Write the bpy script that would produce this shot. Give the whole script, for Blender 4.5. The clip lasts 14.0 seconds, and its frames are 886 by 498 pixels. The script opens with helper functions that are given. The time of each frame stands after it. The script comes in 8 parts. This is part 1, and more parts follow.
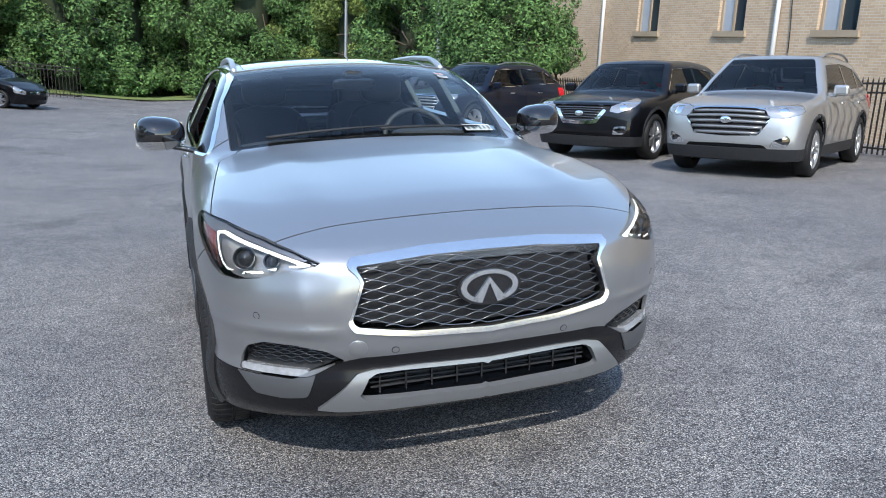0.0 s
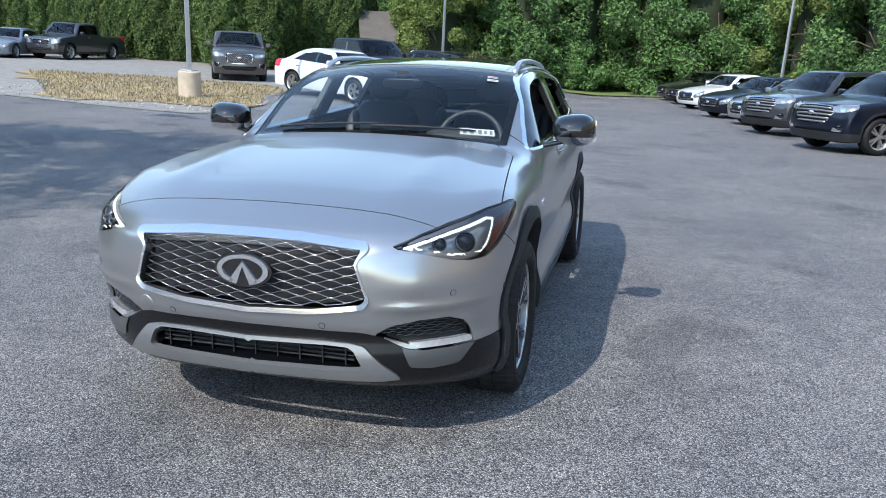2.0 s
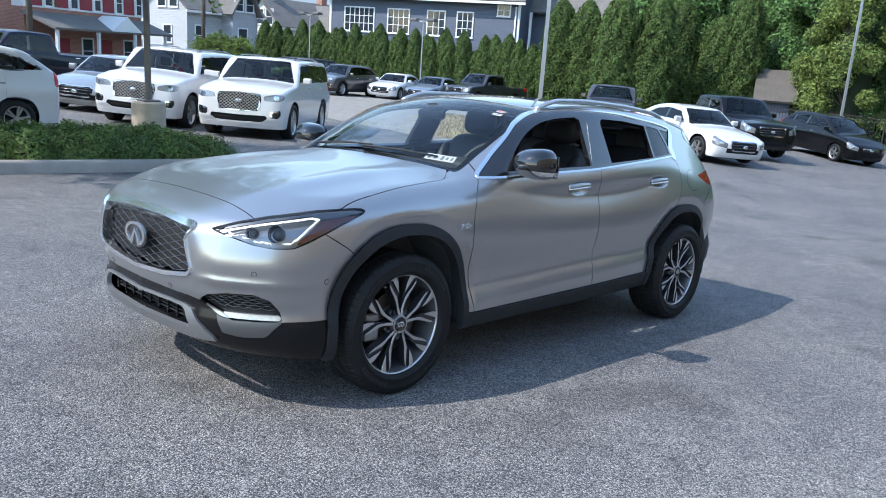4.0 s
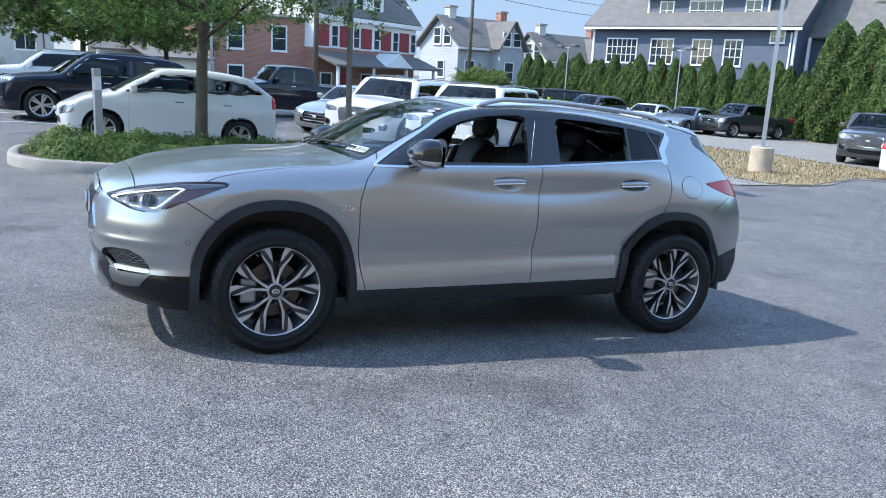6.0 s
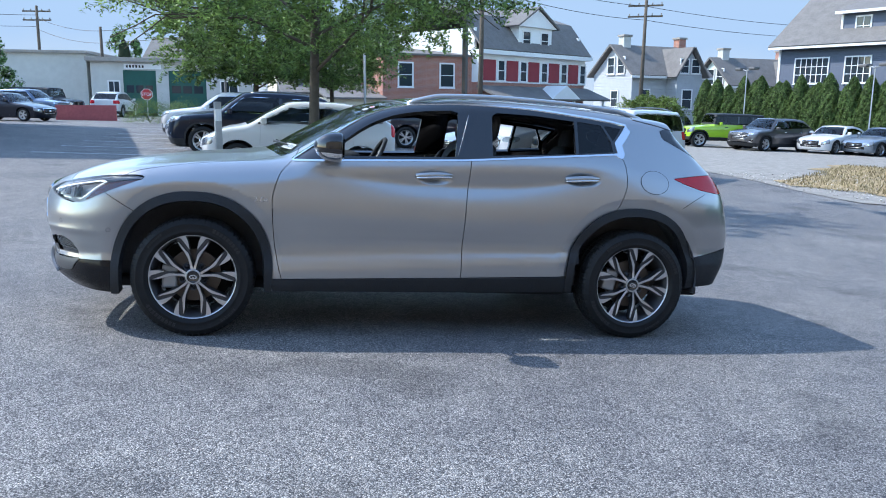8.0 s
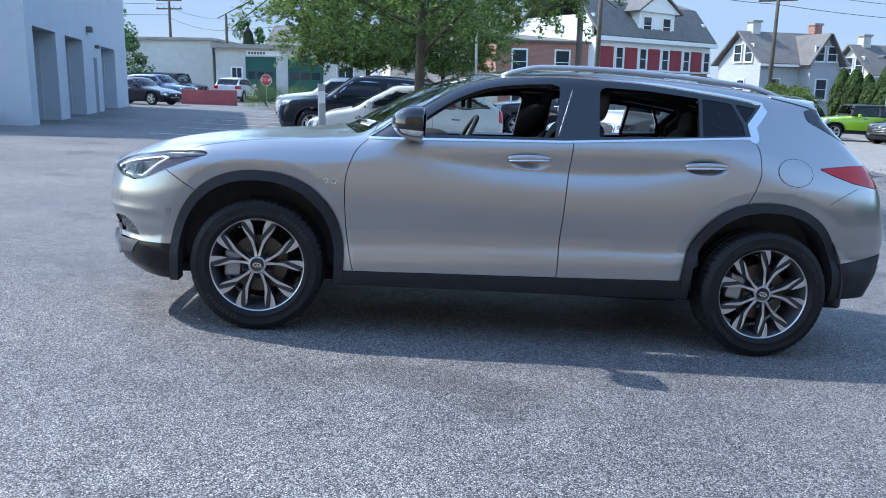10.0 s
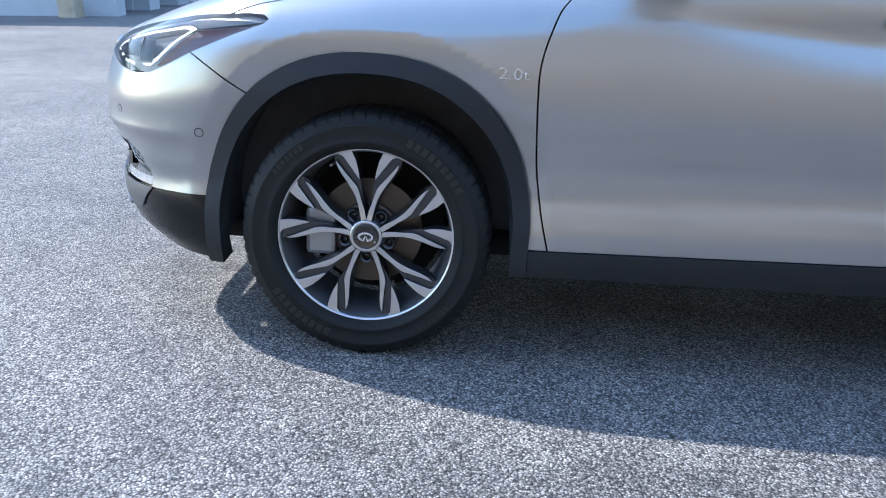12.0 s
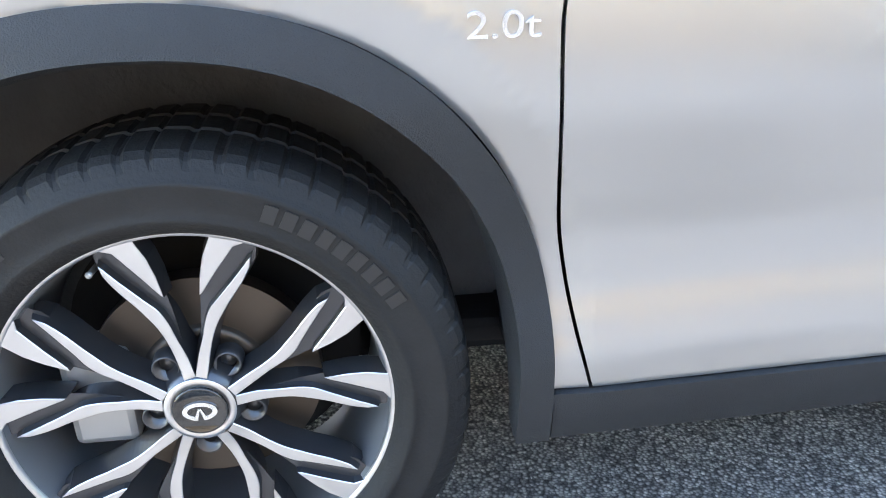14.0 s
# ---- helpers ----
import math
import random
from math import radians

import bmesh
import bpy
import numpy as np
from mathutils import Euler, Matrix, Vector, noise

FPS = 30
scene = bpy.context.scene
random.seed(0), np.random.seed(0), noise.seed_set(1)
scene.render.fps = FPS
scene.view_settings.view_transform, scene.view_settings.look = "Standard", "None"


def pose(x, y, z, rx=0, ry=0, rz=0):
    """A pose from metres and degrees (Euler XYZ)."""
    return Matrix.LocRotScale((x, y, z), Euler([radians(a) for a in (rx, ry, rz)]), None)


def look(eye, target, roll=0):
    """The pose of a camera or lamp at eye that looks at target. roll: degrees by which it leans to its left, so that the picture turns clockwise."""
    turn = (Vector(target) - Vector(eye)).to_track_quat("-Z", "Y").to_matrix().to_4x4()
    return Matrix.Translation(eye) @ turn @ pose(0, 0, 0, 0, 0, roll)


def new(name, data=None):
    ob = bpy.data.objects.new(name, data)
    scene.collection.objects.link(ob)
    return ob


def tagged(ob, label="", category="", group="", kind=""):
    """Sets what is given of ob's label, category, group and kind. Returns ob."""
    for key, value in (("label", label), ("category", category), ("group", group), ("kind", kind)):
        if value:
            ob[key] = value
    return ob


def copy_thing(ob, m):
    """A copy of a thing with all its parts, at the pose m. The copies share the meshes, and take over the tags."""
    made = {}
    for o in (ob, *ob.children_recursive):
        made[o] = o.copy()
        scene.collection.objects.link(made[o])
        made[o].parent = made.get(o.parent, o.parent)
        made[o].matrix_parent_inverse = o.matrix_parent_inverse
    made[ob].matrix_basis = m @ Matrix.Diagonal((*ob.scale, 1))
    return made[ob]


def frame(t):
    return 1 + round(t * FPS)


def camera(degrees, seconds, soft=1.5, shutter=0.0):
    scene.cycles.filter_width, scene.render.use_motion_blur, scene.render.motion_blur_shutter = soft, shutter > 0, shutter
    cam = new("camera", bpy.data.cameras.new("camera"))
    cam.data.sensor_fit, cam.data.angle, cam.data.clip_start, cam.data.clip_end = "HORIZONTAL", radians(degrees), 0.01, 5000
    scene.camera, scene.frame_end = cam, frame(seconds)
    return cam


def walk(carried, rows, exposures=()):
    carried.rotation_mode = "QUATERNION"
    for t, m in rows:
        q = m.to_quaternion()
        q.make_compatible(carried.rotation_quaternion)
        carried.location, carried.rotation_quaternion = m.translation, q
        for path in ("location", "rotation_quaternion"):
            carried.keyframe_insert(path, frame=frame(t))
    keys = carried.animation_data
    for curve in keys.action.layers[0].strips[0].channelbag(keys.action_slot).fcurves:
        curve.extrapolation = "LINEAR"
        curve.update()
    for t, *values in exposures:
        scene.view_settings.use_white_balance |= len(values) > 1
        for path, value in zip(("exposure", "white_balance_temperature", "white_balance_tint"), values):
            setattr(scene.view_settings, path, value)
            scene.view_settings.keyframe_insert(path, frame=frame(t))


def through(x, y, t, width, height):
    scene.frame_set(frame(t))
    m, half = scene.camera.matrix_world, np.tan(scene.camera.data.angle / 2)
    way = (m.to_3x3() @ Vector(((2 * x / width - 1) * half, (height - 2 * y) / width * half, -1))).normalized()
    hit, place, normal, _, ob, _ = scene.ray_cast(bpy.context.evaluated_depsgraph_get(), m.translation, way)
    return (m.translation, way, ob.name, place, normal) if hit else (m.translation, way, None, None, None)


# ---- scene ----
cam = camera(59.0, 14.0, 1.0)
PATH = [
    (0, (-0.938, -4.54, 1.369), (-0.305, -2.692, 0.937), -1.1),
    (0.5, (-0.419, -4.721, 1.374), (-0.026, -2.809, 0.94), -1.2),
    (1, (0.169, -4.784, 1.391), (0.279, -2.836, 0.952), -0.5),
    (1.5, (0.773, -4.769, 1.393), (0.579, -2.828, 0.952), 0.5),
    (2, (1.362, -4.698, 1.399), (0.875, -2.808, 0.96), 1.3),
    (2.5, (1.948, -4.602, 1.4), (1.196, -2.8, 0.969), 2.1),
    (3, (2.487, -4.371, 1.397), (1.5, -2.681, 0.987), 2.9),
    (3.5, (3.017, -4.136, 1.383), (1.825, -2.576, 1.002), 3.7),
    (4, (3.503, -3.834, 1.376), (2.135, -2.418, 1.023), 4.4),
    (4.2, (3.688, -3.704, 1.368), (2.258, -2.348, 1.025), 4.6),
    (5.25, (4.505, -2.95, 1.34), (2.832, -1.901, 1.01), 4.6),
    (6.3, (5.046, -2.048, 1.309), (3.225, -1.283, 0.996), 4.5),
    (6.5, (5.125, -1.861, 1.302), (3.277, -1.159, 1.002), 4.2),
    (7, (5.212, -1.423, 1.282), (3.313, -0.859, 1.004), 3.7),
    (7.2, (5.266, -1.26, 1.259), (3.351, -0.749, 0.992), 3.3),
    (8.25, (5.485, -0.76, 1.172), (3.54, -0.39, 0.897), 3.3),
    (9.3, (5.351, -0.632, 1.139), (3.386, -0.388, 0.86), 3.5),
    (9.5, (5.272, -0.614, 1.136), (3.304, -0.403, 0.847), 3.6),
    (10, (4.9, -0.635, 1.131), (2.928, -0.516, 0.817), 4.0),
    (10.5, (4.472, -0.666, 1.131), (2.504, -0.664, 0.773), 4.1),
    (11, (3.942, -0.751, 1.095), (1.989, -0.837, 0.674), 4.1),
    (11.5, (3.405, -0.886, 1.035), (1.473, -1.013, 0.533), 3.7),
    (12, (2.906, -1.022, 0.954), (0.997, -1.128, 0.368), 3.2),
    (12.5, (2.508, -1.121, 0.885), (0.617, -1.242, 0.247), 1.4),
    (13, (2.21, -1.177, 0.849), (0.342, -1.242, 0.135), -0.3),
    (13.5, (1.942, -1.188, 0.93), (0.159, -1.109, 0.028), 0.2),
    (14, (1.7, -1.141, 0.931), (-0.107, -0.926, 0.1), -0.9),
]
# the lot slopes: LOT turns the car's own level into the true vertical
LOT = Vector((0.03957, -0.05269, 0.99783)).rotation_difference(Vector((0, 0, 1))).to_matrix().to_4x4()
walk(cam, [(t, LOT @ look(eye, target, roll)) for t, eye, target, roll in PATH],
     [(0, 1.28, 6450, 11), (2, 1.29, 6400, 10), (4.2, 1.36, 6250, 10), (6.5, 1.44, 6050, 10), (9.5, 1.40, 5900, 10), (11, 1.60, 5950, 11), (12, 1.84, 6000, 11), (13, 2.52, 6300, 10), (13.5, 3.02, 6700, 10), (14, 3.45, 7100, 10)])


# ---- sun and sky ----
SUN = (LOT.to_3x3() @ Vector((-0.41, -1.1, 1.1))).normalized()
world = bpy.data.worlds.new("sky")
scene.world = world
world.use_nodes = True
wn = world.node_tree
sky = wn.nodes.new("ShaderNodeTexSky")
sky.sky_type, sky.sun_disc = "NISHITA", False
sky.sun_elevation, sky.sun_rotation = math.asin(SUN.z), math.atan2(SUN.x, SUN.y)
sky.air_density, sky.dust_density, sky.ozone_density, sky.altitude = 1.35, 0.35, 1.6, 100
wn.nodes["Background"].inputs["Strength"].default_value = 0.15
wn.links.new(sky.outputs[0], wn.nodes["Background"].inputs["Color"])
sun = new("sun", bpy.data.lights.new("sun", "SUN"))
sun.data.energy, sun.data.angle, sun.data.color = 2.3, radians(0.8), (1.0, 0.95, 0.87)
sun.matrix_world = look(SUN * 60, (0, 0, 0))


# ---- materials ----
def rgb(c):
    return (*c, 1.0) if len(c) == 3 else c


def mat(name, base, rough=0.6, metal=0.0, vary=0.15, scale=8.0, bump=0.0, bump_scale=60.0, coat=0.0, spec=0.5, alpha=None,
        emit=None, glow=0.0, island=0.0, per_object=0.0, transmission=0.0, ior=1.45, grime=0.0):
    """A principled material whose colour wanders at two scales, with fine relief."""
    m = bpy.data.materials.new(name)
    m.use_nodes = True
    nt = m.node_tree
    bs = nt.nodes["Principled BSDF"]
    add, link = nt.nodes.new, nt.links.new
    bs.inputs["Roughness"].default_value, bs.inputs["Metallic"].default_value = rough, metal
    bs.inputs["Specular IOR Level"].default_value, bs.inputs["IOR"].default_value = spec, ior
    bs.inputs["Coat Weight"].default_value, bs.inputs["Coat Roughness"].default_value = coat, 0.02
    bs.inputs["Transmission Weight"].default_value = transmission
    bs.inputs["Base Color"].default_value = rgb(base)
    if emit:
        bs.inputs["Emission Color"].default_value, bs.inputs["Emission Strength"].default_value = rgb(emit), glow
    co = add("ShaderNodeTexCoord")
    if vary or island or per_object:
        big, fine = add("ShaderNodeTexNoise"), add("ShaderNodeTexNoise")
        big.inputs["Scale"].default_value, big.inputs["Detail"].default_value = scale * 0.18, 3
        fine.inputs["Scale"].default_value, fine.inputs["Detail"].default_value = scale, 5
        link(co.outputs["Object"], big.inputs["Vector"])
        link(co.outputs["Object"], fine.inputs["Vector"])
        mix = add("ShaderNodeMath")
        mix.operation = "ADD"
        link(big.outputs["Fac"], mix.inputs[0])
        link(fine.outputs["Fac"], mix.inputs[1])
        src = mix.outputs[0]
        span = vary
        if island or per_object:
            r = add("ShaderNodeNewGeometry" if island else "ShaderNodeObjectInfo")
            amt = add("ShaderNodeMath")
            amt.operation = "MULTIPLY_ADD"
            amt.inputs[1].default_value = (island or per_object) / max(vary, 0.01)
            link(r.outputs["Random Per Island" if island else "Random"], amt.inputs[0])
            link(src, amt.inputs[2])
            src, span = amt.outputs[0], vary
        rng = add("ShaderNodeMapRange")
        rng.clamp = False
        mid = 1.0 + 0.5 * ((island or per_object) / max(vary, 0.01))
        rng.inputs["From Min"].default_value, rng.inputs["From Max"].default_value = mid - 0.5, mid + 0.5
        rng.inputs["To Min"].default_value, rng.inputs["To Max"].default_value = 1 - span, 1 + span
        link(src, rng.inputs["Value"])
        mul = add("ShaderNodeMix")
        mul.data_type, mul.blend_type = "RGBA", "MULTIPLY"
        mul.inputs["Factor"].default_value = 1
        mul.inputs["A"].default_value = rgb(base)
        link(rng.outputs[0], mul.inputs["B"])
        link(mul.outputs["Result"], bs.inputs["Base Color"])
    if bump:
        n = add("ShaderNodeTexNoise")
        n.inputs["Scale"].default_value, n.inputs["Detail"].default_value = bump_scale, 6
        link(co.outputs["Object"], n.inputs["Vector"])
        b = add("ShaderNodeBump")
        b.inputs["Strength"].default_value, b.inputs["Distance"].default_value = bump, 0.01
        link(n.outputs["Fac"], b.inputs["Height"])
        link(b.outputs["Normal"], bs.inputs["Normal"])
    return m


def leafy(*args, through=0.4, **more):
    """Foliage: a part of the light that falls on a leaf shines through it."""
    m = mat(*args, **more)
    nt = m.node_tree
    bs = nt.nodes["Principled BSDF"]
    tr, mx = nt.nodes.new("ShaderNodeBsdfTranslucent"), nt.nodes.new("ShaderNodeMixShader")
    nt.links.new(bs.inputs["Base Color"].links[0].from_socket, tr.inputs["Color"])
    mx.inputs[0].default_value = through
    nt.links.new(bs.outputs[0], mx.inputs[1])
    nt.links.new(tr.outputs[0], mx.inputs[2])
    nt.links.new(mx.outputs[0], nt.nodes["Material Output"].inputs["Surface"])
    return m


def glass(name, tint=(0.8, 0.85, 0.85), clear=0.75, rough=0.0):
    """A thin pane: it lets light straight through, tinted, and mirrors by Fresnel."""
    m = bpy.data.materials.new(name)
    m.use_nodes = True
    nt = m.node_tree
    nt.nodes.remove(nt.nodes["Principled BSDF"])
    add, link = nt.nodes.new, nt.links.new
    t, g, f, mx = add("ShaderNodeBsdfTransparent"), add("ShaderNodeBsdfGlossy"), add("ShaderNodeFresnel"), add("ShaderNodeMixShader")
    t.inputs["Color"].default_value = rgb([c * clear for c in tint])
    g.inputs["Roughness"].default_value = rough
    f.inputs["IOR"].default_value = 1.5
    link(f.outputs[0], mx.inputs[0])
    link(t.outputs[0], mx.inputs[1])
    link(g.outputs[0], mx.inputs[2])
    link(mx.outputs[0], nt.nodes["Material Output"].inputs["Surface"])
    return m


def asphalt():
    """Worn parking-lot asphalt: exposed pale stones in dark binder, oil stains, patches and scuffs."""
    m = bpy.data.materials.new("asphalt")
    m.use_nodes = True
    nt = m.node_tree
    bs = nt.nodes["Principled BSDF"]
    add, link = nt.nodes.new, nt.links.new
    geo = add("ShaderNodeNewGeometry")

    def noise_at(scale, detail=4, rough=0.55):
        n = add("ShaderNodeTexNoise")
        n.inputs["Scale"].default_value, n.inputs["Detail"].default_value, n.inputs["Roughness"].default_value = scale, detail, rough
        link(geo.outputs["Position"], n.inputs["Vector"])
        return n.outputs["Fac"]

    def ramp(src, stops):
        r = add("ShaderNodeValToRGB")
        while len(r.color_ramp.elements) < len(stops):
            r.color_ramp.elements.new(0.5)
        for e, (at, c) in zip(r.color_ramp.elements, stops):
            e.position, e.color = at, rgb(c)
        link(src, r.inputs[0])
        return r.outputs[0]

    def blend(kind, fac, a, b):
        x = add("ShaderNodeMix")
        x.data_type, x.blend_type = "RGBA", kind
        for src, slot in ((fac, "Factor"), (a, "A"), (b, "B")):
            if isinstance(src, (int, float)):
                x.inputs[slot].default_value = src
            else:
                link(src, x.inputs[slot])
        return x.outputs["Result"]

    stones = add("ShaderNodeTexVoronoi")
    stones.inputs["Scale"].default_value = 160
    stones.inputs["Randomness"].default_value = 1
    link(geo.outputs["Position"], stones.inputs["Vector"])
    hue = add("ShaderNodeSeparateColor")
    link(stones.outputs["Color"], hue.inputs[0])
    stone = ramp(hue.outputs[0], [(0.0, (0.070, 0.070, 0.071)), (0.22, (0.135, 0.133, 0.132)), (0.45, (0.222, 0.217, 0.212)), (0.70, (0.295, 0.286, 0.272)), (0.88, (0.37, 0.355, 0.332)), (1.0, (0.50, 0.475, 0.44))])
    gap = ramp(stones.outputs["Distance"], [(0.30, (1, 1, 1)), (0.74, (0.24, 0.24, 0.255))])
    col = blend("MULTIPLY", 1.0, stone, gap)
    clump = ramp(noise_at(55, 3, 0.7), [(0.30, (0.62, 0.63, 0.65)), (0.50, (1.1, 1.1, 1.1)), (0.70, (1.5, 1.48, 1.44))])
    col = blend("MULTIPLY", 0.45, col, clump)
    wear = ramp(noise_at(0.5, 5, 0.6), [(0.3, (0.75, 0.76, 0.80)), (0.7, (1.2, 1.19, 1.16))])
    col = blend("MULTIPLY", 1.0, col, wear)
    stain = ramp(noise_at(0.9, 3), [(0.58, (1, 1, 1)), (0.68, (0.60, 0.60, 0.61))])
    col = blend("MULTIPLY", 0.8, col, stain)
    blot = ramp(noise_at(6, 6), [(0.35, (0.8, 0.8, 0.82)), (0.65, (1.15, 1.14, 1.12))])
    col = blend("MULTIPLY", 0.7, col, blot)
    link(col, bs.inputs["Base Color"])
    bs.inputs["Roughness"].default_value, bs.inputs["Specular IOR Level"].default_value = 0.78, 0.35
    b = add("ShaderNodeBump")
    b.inputs["Strength"].default_value, b.inputs["Distance"].default_value = 0.85, 0.004
    b.invert = True
    link(stones.outputs["Distance"], b.inputs["Height"])
    link(b.outputs["Normal"], bs.inputs["Normal"])
    return m


def brickwork(name, brick, brick2, mortar, width=0.2, row=0.067):
    m = bpy.data.materials.new(name)
    m.use_nodes = True
    nt = m.node_tree
    bs = nt.nodes["Principled BSDF"]
    add, link = nt.nodes.new, nt.links.new
    co, sep, com = add("ShaderNodeTexCoord"), add("ShaderNodeSeparateXYZ"), add("ShaderNodeCombineXYZ")
    link(co.outputs["Object"], sep.inputs[0])
    s = add("ShaderNodeMath")
    link(sep.outputs[0], s.inputs[0])
    link(sep.outputs[1], s.inputs[1])
    link(s.outputs[0], com.inputs[0])
    link(sep.outputs[2], com.inputs[1])
    t = add("ShaderNodeTexBrick")
    for k, v in (("Color1", brick), ("Color2", brick2), ("Mortar", mortar)):
        t.inputs[k].default_value = rgb(v)
    for k, v in (("Scale", 1.0), ("Mortar Size", 0.006), ("Brick Width", width), ("Row Height", row), ("Bias", 0.0), ("Mortar Smooth", 0.2)):
        t.inputs[k].default_value = v
    link(com.outputs[0], t.inputs["Vector"])
    n = add("ShaderNodeTexNoise")
    n.inputs["Scale"].default_value, n.inputs["Detail"].default_value = 0.8, 6
    link(co.outputs["Object"], n.inputs["Vector"])
    rng = add("ShaderNodeMapRange")
    rng.inputs["To Min"].default_value, rng.inputs["To Max"].default_value = 0.75, 1.2
    link(n.outputs["Fac"], rng.inputs["Value"])
    x = add("ShaderNodeMix")
    x.data_type, x.blend_type = "RGBA", "MULTIPLY"
    x.inputs["Factor"].default_value = 1
    link(t.outputs["Color"], x.inputs["A"])
    link(rng.outputs[0], x.inputs["B"])
    link(x.outputs["Result"], bs.inputs["Base Color"])
    bs.inputs["Roughness"].default_value = 0.85
    b = add("ShaderNodeBump")
    b.inputs["Strength"].default_value, b.inputs["Distance"].default_value = 0.6, 0.01
    b.invert = True
    link(t.outputs["Fac"], b.inputs["Height"])
    link(b.outputs["Normal"], bs.inputs["Normal"])
    return m


def lapped(name, base, step=0.12):
    """Painted clapboard: the relief of lapped boards, a saw-tooth up the wall."""
    m = mat(name, base, 0.55, vary=0.1, scale=3)
    nt = m.node_tree
    add, link = nt.nodes.new, nt.links.new
    co, sep, div, fr, b = add("ShaderNodeTexCoord"), add("ShaderNodeSeparateXYZ"), add("ShaderNodeMath"), add("ShaderNodeMath"), add("ShaderNodeBump")
    link(co.outputs["Object"], sep.inputs[0])
    div.operation, fr.operation = "DIVIDE", "FRACT"
    div.inputs[1].default_value = step
    link(sep.outputs[2], div.inputs[0])
    link(div.outputs[0], fr.inputs[0])
    b.inputs["Strength"].default_value, b.inputs["Distance"].default_value = 1.0, 0.02
    b.invert = True
    link(fr.outputs[0], b.inputs["Height"])
    link(b.outputs["Normal"], nt.nodes["Principled BSDF"].inputs["Normal"])
    return m


ASPHALT = asphalt()
GRAVEL = mat("gravel", (0.24, 0.225, 0.20), 0.9, vary=0.45, scale=16, bump=0.8, bump_scale=40)
DRY_GRASS = mat("dry_grass", (0.31, 0.232, 0.122), 0.95, vary=0.6, scale=5, bump=0.9, bump_scale=60)
STRAW = leafy("straw_blade", (0.25, 0.205, 0.11), 0.9, vary=0.3, scale=1.2, island=0.6)
STONE = mat("pale_stone", (0.42, 0.40, 0.37), 0.9, vary=0.3, scale=20, island=0.5)
GREEN_GRASS = mat("verge_grass", (0.13, 0.17, 0.05), 0.95, vary=0.5, scale=8, bump=0.9, bump_scale=60)
MULCH = mat("mulch", (0.07, 0.045, 0.03), 0.95, vary=0.5, scale=20, bump=0.9, bump_scale=50)
CONCRETE = mat("concrete", (0.30, 0.275, 0.245), 0.85, vary=0.25, scale=6, bump=0.3, bump_scale=50)
PALE_CONCRETE = mat("lamp_base_concrete", (0.45, 0.38, 0.29), 0.85, vary=0.3, scale=5, bump=0.3)
BARK = mat("bark", (0.10, 0.08, 0.06), 0.9, vary=0.4, scale=14, bump=0.9, bump_scale=30)
LEAF_LOCUST = leafy("locust_leaf", (0.15, 0.23, 0.06), 0.55, vary=0.2, scale=2, island=0.7)
LEAF_HEDGE = leafy("arborvitae_leaf", (0.088, 0.140, 0.036), 0.75, vary=0.2, scale=2, island=0.7)
LEAF_TREE = leafy("maple_leaf", (0.092, 0.175, 0.050), 0.75, vary=0.45, scale=0.6, island=0.85, through=0.22)
LEAF_YELLOW = leafy("pale_maple_leaf", (0.17, 0.23, 0.06), 0.75, vary=0.25, scale=0.6, island=0.7)
LEAF_SHRUB = leafy("juniper_leaf", (0.11, 0.17, 0.045), 0.75, vary=0.25, scale=2, island=0.7)
GALV = mat("galvanised_steel", (0.42, 0.43, 0.44), 0.45, 0.7, vary=0.12, scale=5)
BRONZE = mat("dark_bronze_paint", (0.12, 0.115, 0.11), 0.5, 0.2, vary=0.1)
IRON = mat("black_iron_paint", (0.03, 0.025, 0.022), 0.5, 0.3, vary=0.2)
TAN_BRICK = brickwork("tan_brick", (0.50, 0.37, 0.24), (0.42, 0.30, 0.19), (0.50, 0.45, 0.38))
RED_BRICK = brickwork("red_brick", (0.40, 0.17, 0.11), (0.33, 0.13, 0.09), (0.42, 0.36, 0.32))
WHITE_STUCCO = mat("pale_grey_stucco", (0.44, 0.47, 0.52), 0.85, vary=0.08, scale=3, bump=0.15, bump_scale=90)
GREY_STUCCO = mat("garage_wall_paint", (0.50, 0.50, 0.47), 0.85, vary=0.15, scale=2, bump=0.15)
BLUE_SIDING = lapped("blue_siding", (0.078, 0.095, 0.135))
GREY_SIDING = lapped("grey_siding", (0.40, 0.415, 0.43))
PALE_SIDING = lapped("pale_green_siding", (0.62, 0.66, 0.58))
CREAM_SIDING = lapped("cream_siding", (0.62, 0.56, 0.42))
SHINGLE = mat("roof_shingle", (0.155, 0.145, 0.135), 0.9, vary=0.3, scale=10, bump=0.6, bump_scale=25)
TAN_SHINGLE = mat("tan_roof_shingle", (0.105, 0.092, 0.08), 0.9, vary=0.3, scale=10, bump=0.6, bump_scale=25)
WHITE_TRIM = mat("white_trim_paint", (0.75, 0.75, 0.74), 0.5, vary=0.06)
RED_PANEL = mat("maroon_panel_paint", (0.25, 0.03, 0.04), 0.6, vary=0.15)
GREEN_DOOR = mat("dark_green_door_paint", (0.012, 0.085, 0.065), 0.5, vary=0.15)
PANE = mat("window_pane", (0.03, 0.04, 0.05), 0.06, vary=0.2, scale=1.5, spec=0.8)
CURTAIN_PANE = mat("curtained_window_pane", (0.35, 0.38, 0.42), 0.15, vary=0.2, scale=1.5, spec=0.6)
SIGN_RED = mat("stop_sign_red", (0.45, 0.02, 0.03), 0.45, vary=0.1)
